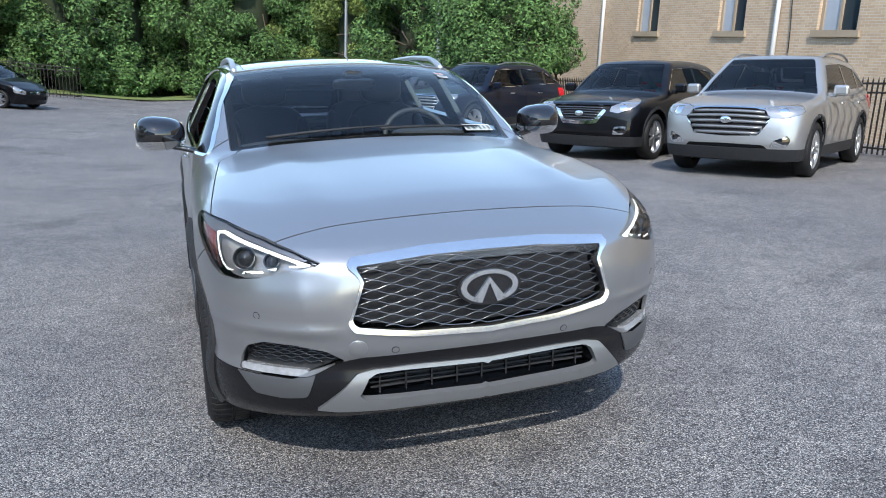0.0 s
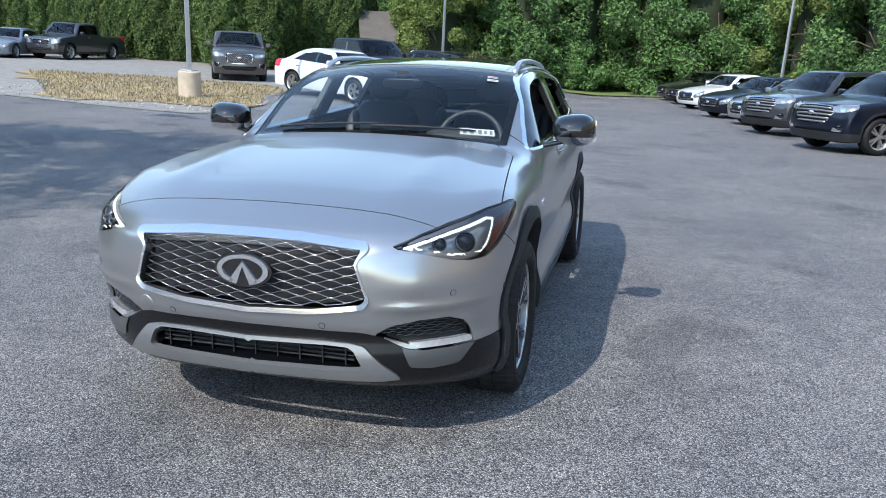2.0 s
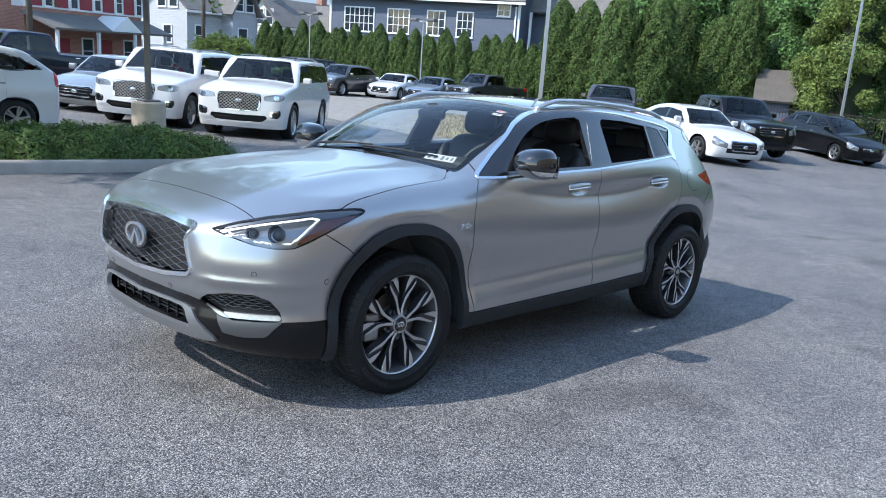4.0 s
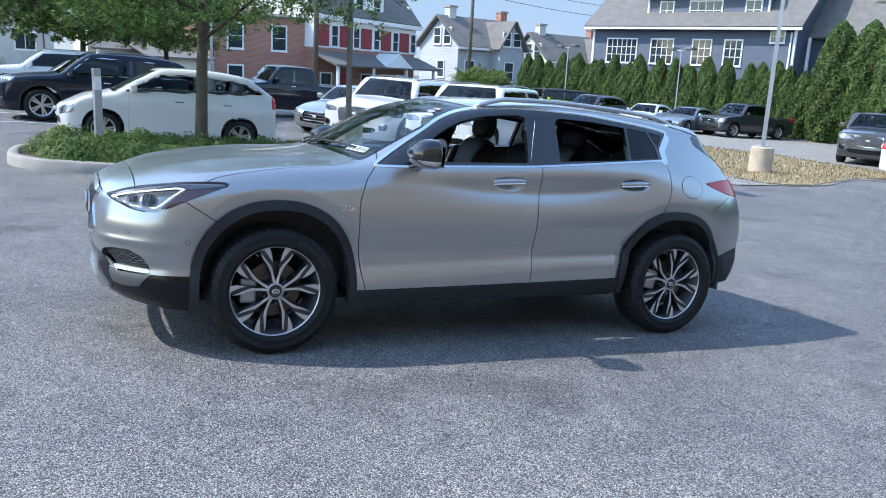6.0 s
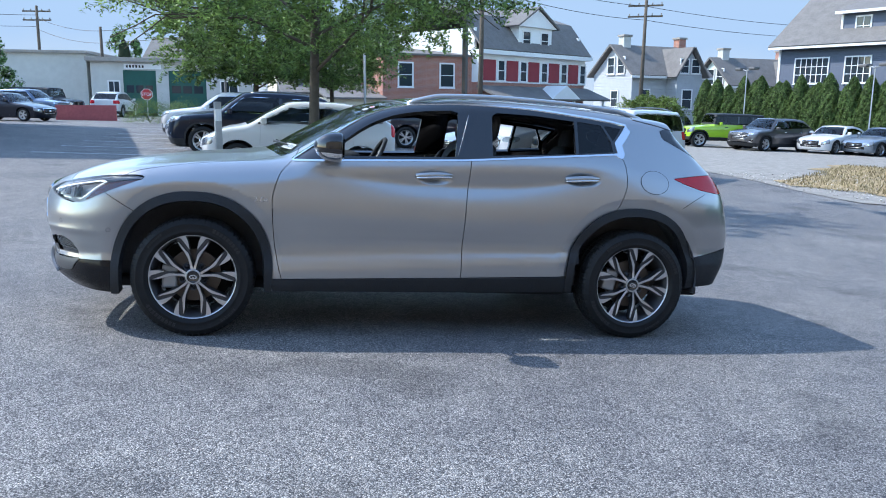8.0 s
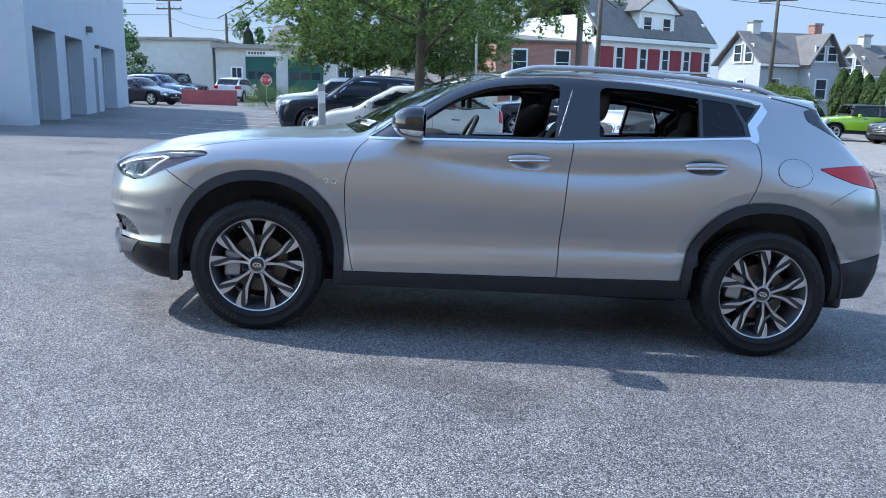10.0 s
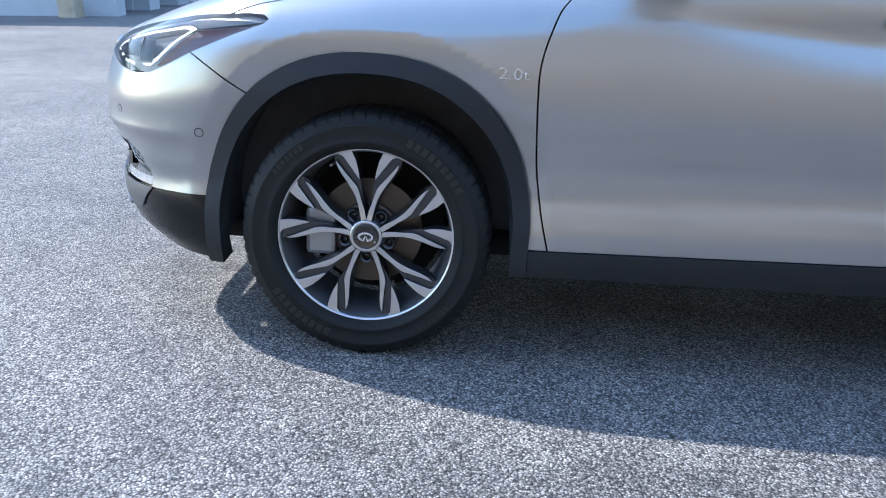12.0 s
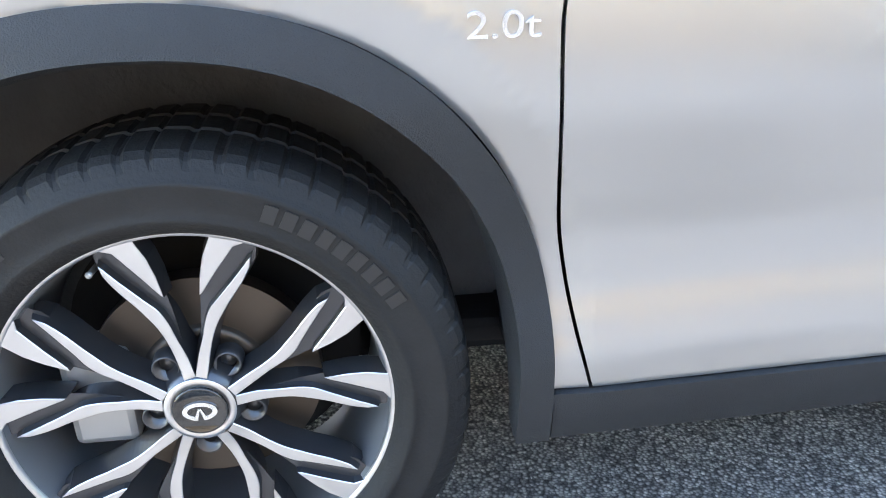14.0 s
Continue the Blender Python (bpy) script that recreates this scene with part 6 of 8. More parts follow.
def spoke_wheel():
    """A plain wheel of radius 1, its face to +x."""
    w = new("wheel")
    v, f = lathe([(0.70, 0.27), (0.725, 0.31), (0.81, 0.335), (0.92, 0.31), (0.985, 0.24), (1.0, 0.12), (1.0, -0.12), (0.98, -0.26), (0.85, -0.33), (0.66, -0.27)], 40)
    link_mesh("tyre", v, f, RUBBER, w)
    v, f = lathe([(0.715, 0.275), (0.71, 0.255), (0.655, 0.235), (0.62, 0.20), (0.60, 0.0), (0.60, -0.2)], 40)
    link_mesh("rim", v, f, ALLOY, w)
    # disc painted black as the shade seen through the spoke openings
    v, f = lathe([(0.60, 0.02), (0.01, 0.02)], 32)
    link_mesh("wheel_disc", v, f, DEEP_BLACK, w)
    pieces = [lathe([(0.15, 0.18), (0.13, 0.25), (0.01, 0.255)], 20)]
    for k in range(10):
        a = 2 * math.pi * (k // 2) / 5 + (0.16 if k % 2 else -0.16)
        c, s = math.cos(a), math.sin(a)
        q = []
        for r, hw, x in ((0.10, 0.045, 0.235), (0.64, 0.05, 0.235), (0.64, 0.06, 0.12), (0.10, 0.055, 0.12)):
            for e in (-1, 1):
                q.append((x, r * c - e * hw * s, r * s + e * hw * c))
        pieces.append((q, [(0, 2, 3, 1), (2, 4, 5, 3), (0, 6, 4, 2), (1, 3, 5, 7), (0, 1, 7, 6), (4, 6, 7, 5)]))
    v, f = merged(pieces)
    link_mesh("spoke_star", v, f, MACHINED, w, "", False)
    return w


WHEEL = spoke_wheel()
WHEEL_DATA = [(o.name.split(".")[0], o.data) for o in WHEEL.children]
for o in list(WHEEL.children) + [WHEEL]:
    bpy.data.objects.remove(o)


def parked(kind, x, y, ahead, coat, label, category="car", group="cars parked on the lot", rims=ALLOY, rails=False, name=None, spare=False):
    """One parked car; ahead is the way its nose points."""
    shapes, field, (L, W, H, fy, ry, wr, belt, bon, lz, gz0, gz1, gw, ycowl, yr0, yr1, clr, y0, top) = car_shape(kind)
    turn = math.degrees(math.atan2(ahead[0], -ahead[1]))
    names = {"suv": "parked_suv", "crossover": "parked_crossover", "big_suv": "parked_large_suv", "sedan": "parked_sedan", "hatch": "parked_hatchback", "pickup": "pickup_truck", "jeep": "off_road_car"}
    c = thing(name or names[kind], stand(x, y, turn), label, category, group)
    keys = {"paint": coat, "black": MATT_BLACK, "gloss": GLOSS_BLACK, "glass": CLEAR_GLASS if kind == "hatch" else CAR_GLASS, "clear": WINDSCREEN, "lamp": REFLECTOR, "chrome": CHROME, "recess": DEEP_BLACK, "red": RED_LENS, "housing": LAMP_SILVER}
    for nm, V, F, key, lip, lift, lab in shapes:
        panel(nm, V, F, field, keys[key], c, lab, lip, lift)
    for cy, sx in ((fy, 1), (fy, -1), (ry, 1), (ry, -1)):
        w = new("wheel")
        w.parent = c
        w["label"] = "alloy wheel with black tyre"
        w.matrix_local = pose(sx * (W / 2 - wr * 0.33), cy, wr, 0, 0, 0 if sx > 0 else 180) @ Matrix.Diagonal((wr, wr, wr, 1))
        for nm, me in WHEEL_DATA:
            o = new(nm, me)
            o.parent = w
    boxes("underbody", [((-W * 0.38, y0 + 0.25, clr - 0.03), (W * 0.38, y0 + L - 0.25, clr + 0.35))], DEEP_BLACK, c, "", 0.03)
    # cabin: seats and dash
    for sx in (-1, 1):
        boxes("front_seat", [((sx * 0.38 - 0.24, yr0 + 0.25, 0.5), (sx * 0.38 + 0.24, yr0 + 0.75, belt - 0.28)), ((sx * 0.38 - 0.24, yr0 + 0.66, belt - 0.4), (sx * 0.38 + 0.24, yr0 + 0.82, H - 0.50)),
                             ((sx * 0.38 - 0.13, yr0 + 0.70, H - 0.48), (sx * 0.38 + 0.13, yr0 + 0.79, H - 0.26))], LEATHER, c, "", 0.04)
    boxes("dashboard", [((-W * 0.38, ycowl + 0.20, 0.6), (W * 0.38, ycowl + 0.62, belt - 0.07))], DASH, c, "", 0.05)
    boxes("cabin_floor", [((-W * 0.40, ycowl + 0.2, 0.40), (W * 0.40, y0 + L - 0.35, 0.55))], DASH, c, "", 0.02)
    for sx in (-1, 1):
        bm = bmesh.new()
        put_box(bm, (sx * (W / 2 + 0.10) - 0.10, ycowl + 0.36, belt + 0.0), (sx * (W / 2 + 0.10) + 0.10, ycowl + 0.48, belt + 0.15), 0.035)
        put_box(bm, (sx * (W / 2 - 0.02) - 0.06, ycowl + 0.42, belt - 0.02), (sx * (W / 2 - 0.02) + 0.06, ycowl + 0.46, belt + 0.04), 0.01)
        part("door_mirror", bm, coat, c)
        for yy in (fy + wr + 0.95, ry - wr * 0.3 - 0.25):
            boxes("door_handle", [((sx * W / 2 * 0.975 - 0.02, yy, belt - 0.13), (sx * W / 2 * 0.975 + 0.02, yy + 0.17, belt - 0.10))], CHROME if coat is not GREEN_PAINT else MATT_BLACK, c, "", 0.008)
        if rails:
            ys = np.linspace(yr0 + 0.1, yr1 - 0.1, 14)
            P = [(sx * W * 0.335, yy, float(top(yy)) - 0.07 * (W * 0.335) ** 2 + 0.045 * min(1, 5 * min(i, 13 - i) / 13)) for i, yy in enumerate(ys)]
            v, f = sweep(P, 0.018, 6)
            link_mesh("roof_rail", v, f, SATIN, c)
    # grille bars, badge and plate
    face = FACES.get(kind)
    nb = face["bars"] if face else (4 if kind != "jeep" else 0)
    for k in range(nb):
        z = gz0 + (gz1 - gz0) * (k + 0.6) / (nb + 0.2)
        span = gw * W - 0.03
        if face:
            rows_z = [q[1] for q in face["grille"]][::-1]
            span = float(np.interp(z, rows_z, [max(0.05, q[0]) for q in face["grille"]][::-1])) - face["frame"]
            if z > rows_z[-2] or z < rows_z[1]:
                span = (face["grille"][1] if z > rows_z[-2] else face["grille"][-2])[0] - face["frame"] - 0.01
        xs = np.linspace(-span, span, 9 if kind != "big_suv" else 61)
        zz = np.full_like(xs, z) if kind != "big_suv" else z + 0.012 * np.sin(xs * 2 * np.pi / 0.085 + k * np.pi)
        P = settle(field, np.stack([xs, np.full_like(xs, y0 + 0.04), zz], 1), 0.1)
        v, f = sweep(P + np.array([0, 0.012, 0]), face["thick"] if face else 0.010, 5)
        link_mesh("grille_bar", v, f, face["metal"] if face else GRILLE_METAL, c)
    if kind == "jeep":
        for k in range(7):
            boxes("grille_slot", [((-0.26 + 0.085 * k - 0.015, y0 - 0.01, gz0), (-0.26 + 0.085 * k + 0.015, y0 + 0.02, gz1))], GLOSS_BLACK, c, "", 0.004)
    v, f = lathe([(0.075, -0.01), (0.075, 0.012), (0.06, 0.02), (0.001, 0.022)], 24)
    yb = float(settle(field, np.array([[0.0, y0 + 0.03, (gz0 + gz1) / 2]]), 0.1)[0, 1])
    m = pose(0, yb - 0.005, (gz0 + gz1) / 2 + (0.02 if face else 0), 0, 0, -90)
    link_mesh("badge", [m @ Vector((a, b, cc * 0.62)) for a, b, cc in v], f, CHROME, c, "plain oval badge")
    return c


# ---- the cars, row by row ----
F1 = (-0.84, -0.54)
parked("suv", 8.1, 5.55, F1, SILVER_PAINT, "silver mid-size SUV with chrome-barred grille beside the fence", rails=True)
parked("crossover", 7.45, 8.35, F1, BLACK_PAINT, "black crossover with chrome grille and grey front skid")
parked("suv", 6.65, 14.2, (-0.88, -0.47), NAVY_PAINT, "navy three-row SUV with chrome roof rails", rails=True)
parked("suv", 6.0, 18.4, F1, GREY_PAINT, "dark grey boxy SUV with slotted grille")
parked("sedan", 5.9, 21.9, F1, SILVER_PAINT, "silver sedan in the angled row")
parked("sedan", 5.2, 25.3, F1, NAVY_PAINT, "dark navy sedan in the angled row")
parked("sedan", 4.6, 30.6, F1, WHITE_PAINT, "white sedan with dark alloy wheels")
parked("sedan", 4.2, 33.9, F1, BLACK_PAINT, "black sedan in the angled row")
parked("sedan", 3.8, 37.0, F1, BROWN_GREY_PAINT, "grey sedan at the end of the row")
parked("sedan", -7.9, 18.3, (0.9, -0.43), WHITE_PAINT, "white four-door coupe with black wheels on the lot")
parked("pickup", -8.7, 22.0, (0.84, -0.54), BLACK_PAINT, "black pickup truck with chrome grille", "pickup truck")
parked("hatch", -6.9, 26.9, (0.86, -0.5), BLACK_PAINT, "small black hatchback with silver wheels by the fence")
parked("big_suv", -14.9, 24.6, (0.5, -0.87), BROWN_GREY_PAINT, "grey-brown full-size SUV on the dry grass")
F3 = (0.48, -0.87)
parked("pickup", -27.6, 31.0, (0.02, -1.0), GREY_PAINT, "dark grey pickup truck facing the lot", "pickup truck")
parked("sedan", -29.6, 28.7, (0.29, -0.956), STEEL_PAINT, "steel blue compact sedan on the gravel")
parked("sedan", -31.0, 27.0, (0.41, -0.91), WHITE_PAINT, "white compact sedan on the gravel")
parked("suv", -32.1, 24.0, (0.3, -0.95), BROWN_GREY_PAINT, "grey-brown SUV by the evergreen hedge")
parked("jeep", -34.5, 22.5, (-0.1, -0.99), GREEN_PAINT, "lime green off-road car with black wheels")
parked("suv", -44.5, 24.8, (0.80, -0.60), BLACK_PAINT, "dark SUV by the evergreen hedge")
F2 = (0.66, -0.75)
parked("big_suv", -13.75, 7.4, F2, PEARL_PAINT, "pearl white full-size SUV with chrome mesh grille", rails=True)
parked("big_suv", -16.05, 6.05, F2, WHITE_PAINT, "white full-size SUV with chrome mesh grille", rails=True)
parked("sedan", -18.85, 5.66, F2, SILVER_PAINT, "silver sedan nose-out behind the planter")
parked("hatch", -11.9, -0.6, (0.02, -1), WHITE_PAINT, "small white hatchback parked behind the planter tree")
parked("suv", -16.9, -1.6, (0.05, -1), NAVY_PAINT, "dark blue SUV with bright alloy wheels", rails=True)
parked("sedan", -20.2, -2.2, (0.0, -1), WHITE_PAINT, "white sedan in the far parking bays")
parked("suv", -23.2, -2.7, (0.0, -1), PEARL_PAINT, "white crossover in the far parking bays")
parked("sedan", -26.4, -3.2, (0.0, -1), MAROON_PAINT, "maroon sedan in the far parking bays")
parked("pickup", -24.2, 5.0, (0.15, -0.99), NAVY_PAINT, "dark navy pickup truck behind the bays", "pickup truck")
parked("sedan", -39.6, -15.1, (0.35, 0.94), NAVY_PAINT, "dark sedan by the red wall")
parked("suv", -46.5, -16.2, (0.35, 0.94), BLUE_PAINT, "blue SUV on the raised lot")
parked("suv", -53.0, -12.6, (-1, 0.1), PEARL_PAINT, "white SUV seen from behind by the garage")
parked("jeep", -49.5, -16.0, (0.3, 0.95), BLACK_PAINT, "black off-road car on the raised lot")


# ---- buildings ----
def facade(x0, y0, x1, y1, dz=None):
    """The pose whose x runs along a wall from one corner to the next, with y into the building."""
    a = math.degrees(math.atan2(y1 - y0, x1 - x0))
    z = float(rise((x0 + x1) / 2, (y0 + y1) / 2)) if dz is None else dz
    return pose(x0, y0, z, 0, 0, a), math.hypot(x1 - x0, y1 - y0)


def window(parent, x, z, w, h, cols=2, rows=2, y=0.0, frame=WHITE_TRIM, pane=PANE, t=0.09, name="window"):
    """A framed window standing proud of a wall in the plane y."""
    win = boxes(name, [((x - t, y - 0.05, z - t), (x + w + t, y + 0.03, z)), ((x - t, y - 0.05, z + h), (x + w + t, y + 0.03, z + h + t)),
                       ((x - t, y - 0.05, z), (x, y + 0.03, z + h)), ((x + w, y - 0.05, z), (x + w + t, y + 0.03, z + h))], frame, parent, "framed window")
    boxes("pane", [((x, y - 0.012, z), (x + w, y + 0.02, z + h))], pane, win)
    boxes("sill", [((x - t * 1.3, y - 0.09, z - t * 1.4), (x + w + t * 1.3, y + 0.02, z - t * 0.7))], frame, win)
    for k in range(1, cols):
        boxes("mullion", [((x + w * k / cols - 0.025, y - 0.03, z), (x + w * k / cols + 0.025, y + 0.01, z + h))], frame, win)
    for k in range(1, rows):
        boxes("muntin", [((x, y - 0.028, z + h * k / rows - 0.02), (x + w, y + 0.01, z + h * k / rows + 0.02))], frame, win)
    return win


def gable_prism(name, x0, x1, y0, y1, z0, z1, material, parent, along="x", over=0.0, label=""):
    """A solid with a ridge: along x or y."""
    bm = bmesh.new()
    if along == "x":
        ring = [(y0 - over, z0), (y1 + over, z0), ((y0 + y1) / 2, z1)]
        prism(bm, ring, x1 - x0, Matrix.Translation((x0, 0, 0)) @ Matrix(((0, 0, 1, 0), (1, 0, 0, 0), (0, 1, 0, 0), (0, 0, 0, 1))))
    else:
        ring = [(x0 - over, z0), (x1 + over, z0), ((x0 + x1) / 2, z1)]
        prism(bm, ring, -(y1 - y0), Matrix.Translation((0, y0, 0)) @ Matrix(((1, 0, 0, 0), (0, 0, -1, 0), (0, 1, 0, 0), (0, 0, 0, 1))))
    bmesh.ops.recalc_face_normals(bm, faces=bm.faces)
    return part(name, bm, material, parent, label)


def slope(name, a, b, c, d, thick, material, parent, label=""):
    """A roof slab through four corners."""
    n = (Vector(b) - Vector(a)).cross(Vector(d) - Vector(a)).normalized()
    if n.z < 0:
        n = -n
    lo = [Vector(q) for q in (a, b, c, d)]
    hi = [q + n * thick for q in lo]
    V = lo + hi
    F = [(0, 1, 2, 3), (4, 5, 6, 7), (0, 1, 5, 4), (1, 2, 6, 5), (2, 3, 7, 6), (3, 0, 4, 7)]
    ob = link_mesh(name, V, F, material, parent, label, False)
    return ob


# tan brick office beyond the fence
m, wide = facade(13.9, 27.0, 13.9, -14.0)
office = thing("brick_office", m, "tan brick office building with tall narrow windows", "building")
gaps = []
for u, w, in ((8.05, 1.2), (12.2, 1.1), (15.9, 1.2), (19.9, 1.2), (23.8, 1.2)):
    gaps.append((u, w))
gaps.sort()
spans, x = [], 0.0
z0, z1, top_z = 2.35, 4.6, 7.6
for u, w in gaps:
    spans += [((x, 0, -0.6), (u, 0.35, top_z)), ((u, 0, -0.6), (u + w, 0.35, z0)), ((u, 0, z1), (u + w, 0.35, top_z))]
    x = u + w
spans.append(((x, 0, -0.6), (wide, 0.35, top_z)))
for sp in spans:
    boxes("wall", [sp], TAN_BRICK, office)
boxes("rear_wall", [((0, 10.0, -0.6), (wide, 10.3, top_z)), ((0, 0.35, -0.6), (0.3, 10.0, top_z)), ((wide - 0.3, 0.35, -0.6), (wide, 10.0, top_z))], TAN_BRICK, office)
boxes("roof", [((-0.1, -0.1, top_z), (wide + 0.1, 10.4, top_z + 0.25))], SHINGLE, office)
BROWN_FRAME = mat("tan_window_frame", (0.33, 0.26, 0.18), 0.6, vary=0.1)
for u, w in gaps:
    win = boxes("window", [((u, 0.08, z0), (u + 0.09, 0.2, z1)), ((u + w - 0.09, 0.08, z0), (u + w, 0.2, z1)), ((u, 0.08, z1 - 0.09), (u + w, 0.2, z1)), ((u + w * 0.5 - 0.04, 0.08, z0), (u + w * 0.5 + 0.04, 0.2, z1))], BROWN_FRAME, office, "tall tan-framed window")
    boxes("sill", [((u - 0.12, -0.07, z0 - 0.16), (u + w + 0.12, 0.2, z0))], BROWN_FRAME, win)
    boxes("pane", [((u + 0.09, 0.12, z0), (u + w * 0.5, 0.14, z1))], CURTAIN_PANE, win, "window pane with pale curtain")
    boxes("pane", [((u + w * 0.5, 0.12, z0), (u + w - 0.09, 0.14, z1))], PANE, win)
for u in (5.95, 14.6):
    v, f = sweep([(u, -0.08, -0.1), (u, -0.08, 7.5)], 0.06, 8)
    link_mesh("downpipe", v, f, WHITE_TRIM, office, "pale downpipe")
v, f = sweep([(15.0 + 0.1 * math.sin(t), -0.03, t) for t in np.linspace(1.8, 7.4, 20)], 0.012, 5)
link_mesh("wall_cable", v, f, IRON, office)

# white service building
m, wide = facade(-16.4, -10.3, -34.9, -14.1, 0.22)
service = thing("service_building", m, "pale grey stucco service building with deep vehicle doors", "building")
bays = [(0.75, 2.75, 2.62), (4.85, 2.9, 2.62), (9.75, 0.75, 2.1), (11.6, 3.6, 2.6)]
spans, x, Hh = [], 0.0, 6.6
for u, w, h in bays:
    spans += [((x, 0, -0.4), (u, 0.45, Hh)), ((u, 0, h), (u + w, 0.45, Hh))]
    x = u + w
spans.append(((x, 0, -0.4), (wide, 0.45, Hh)))
for sp in spans:
    boxes("wall", [sp], WHITE_STUCCO, service)
for sp in (((-0.002, 0.45, -0.4), (0.45, 22, Hh)), ((wide - 0.45, 0.45, -0.4), (wide, 22, Hh)), ((0.45, 21.5, -0.4), (wide - 0.45, 22, Hh))):
    boxes("end_wall", [sp], WHITE_STUCCO, service)
boxes("roof", [((0.1, 0.1, Hh), (wide, 22, Hh + 0.2))], CONCRETE, service)
for u, w, h in bays:
    glassy = u > 11
    d = boxes("bay_door", [((u, 0.75, -0.3), (u + w, 0.85, h))], WHITE_TRIM if glassy else IRON, service, "glazed white bay door" if glassy else "dark bay door")
    for sp in (((u - 0.002, 0.45, -0.3), (u + 0.08, 0.75, h)), ((u + w - 0.08, 0.45, -0.3), (u + w + 0.002, 0.75, h))):
        boxes("jamb", [sp], WHITE_STUCCO, service)
    if glassy:
        for i in range(3):
            for j in range(5):
                boxes("pane", [((u + 0.2 + i * (w - 0.3) / 3, 0.735, 0.1 + j * 0.49), (u + 0.1 + (i + 1) * (w - 0.3) / 3, 0.745, 0.48 + j * 0.49))], CURTAIN_PANE, d)
    else:
        for j in range(4):
            boxes("door_panel", [((u + 0.12, 0.725, 0.05 + j * h / 4.2), (u + w - 0.12, 0.75, -0.05 + (j + 1) * h / 4.2))], IRON, d, "", 0.01)
boxes("wall_lamp", [((8.6, -0.2, 2.95), (8.95, 0.0, 3.15))], BRONZE, service, "small wall lamp", 0.03)
boxes("wall_lamp", [((10.2, -0.16, 2.45), (10.4, 0.0, 2.58))], BRONZE, service, "small wall lamp", 0.03)
for k in range(4):
    boxes("upper_window", [((1.2 + 4 * k, -0.02, 4.6), (2.4 + 4 * k, 0.03, 5.8))], PANE, service, "small upper window", 0.01)

# concrete apron with an old post by the service building
boxes("loading_kerb", [((-0.0, 0, -0.2), (9.0, 1.2, 0.14))], CONCRETE, None, "", 0.03)
kerb = bpy.data.objects["loading_kerb"]
kerb.matrix_world = pose(-17.5, -21.0, 0.55, 0, 0, 88)
tagged(kerb, "pale concrete kerb along the white wall", "kerb", "", "structure")
bol = thing("door_bollard", upright(-15.7, -11.1), "tan concrete block with a short wooden post", "bollard")
boxes("block", [((-0.22, -0.22, -0.1), (0.22, 0.22, 0.42))], PALE_CONCRETE, bol, "", 0.04)
v, f = sweep([(0, 0, 0.4), (0.01, 0, 0.8), (0.0, 0.0, 1.05), (0.05, 0, 1.12)], [0.05, 0.045, 0.05, 0.07], 8)
link_mesh("post", v, f, BARK, bol)

# garage with green doors
m, wide = facade(-57.2, -15.0, -58.4, -3.5, 0.75)
garage = thing("garage", m, "low grey garage with dark green roller doors", "building")
gd = [(2.2, 2.3, 2.85), (5.4, 2.7, 2.85)]
spans, x = [], 0.0
for u, w, h in gd:
    spans += [((x, 0, -0.8), (u, 0.3, 3.45)), ((u, 0, h), (u + w, 0.3, 3.45))]
    x = u + w
spans.append(((x, 0, -0.8), (wide, 0.3, 3.45)))
for sp in spans:
    boxes("wall", [sp], GREY_STUCCO, garage)
boxes("body", [((0, 0.3, -0.8), (0.3, 9, 3.4)), ((wide - 0.3, 0.3, -0.8), (wide, 9, 3.4)), ((0, 8.7, -0.8), (wide, 9, 3.4))], GREY_STUCCO, garage)
boxes("roof", [((-0.3, -0.5, 3.45), (wide + 0.3, 9.3, 3.75))], CONCRETE, garage, "flat roof edge")
for u, w, h in gd:
    d = boxes("roller_door", [((u, 0.12, -0.3), (u + w, 0.2, h))], GREEN_DOOR, garage, "dark green garage door")
    for i in range(3):
        boxes("pane", [((u + 0.2 + i * (w - 0.3) / 3, 0.10, 1.2), (u + 0.05 + (i + 1) * (w - 0.3) / 3, 0.12, 1.75))], PANE, d)
    for j in range(1, 5):
        boxes("door_rib", [((u, 0.105, -0.3 + j * h / 5), (u + w, 0.12, -0.27 + j * h / 5))], GREEN_DOOR, d)
sg = boxes("name_board", [((2.3, -0.04, 2.95), (4.9, 0.0, 3.3))], SIGN_WHITE, garage, "white name board with dark bars")
for k in range(6):
    boxes("bar", [((2.45 + 0.22 * k, -0.055, 3.03), (2.58 + 0.22 * k, -0.04, 3.22))], IRON, sg)
window(garage, 1.2, 1.2, 0.7, 0.8, 2, 1, 0.0)
window(garage, 9.2, 1.0, 1.2, 1.1, 2, 1, 0.0)
# long pale wall and raised lot behind the red wall
m, wide = facade(-60.0, -32.0, -58.8, -15.6, 0.9)
back = thing("long_wall_building", m, "long pale stuccoed building behind the raised lot", "building")
boxes("wall", [((0, 0, -1), (wide, 8, 3.9))], GREY_STUCCO, back)
boxes("roof", [((-0.2, -0.3, 3.9), (wide + 0.2, 8.2, 4.1))], CONCRETE, back)
bm = bmesh.new()
put_box(bm, (-0.2, 0, -0.8), (0.0, 3.2, 0.62))
red = part("red_retaining_wall", bm, RED_WALL)
red.matrix_world = pose(-42.3, -13.6, 0.5)
tagged(red, "faded red low wall in front of the raised lot", "wall", "", "structure")

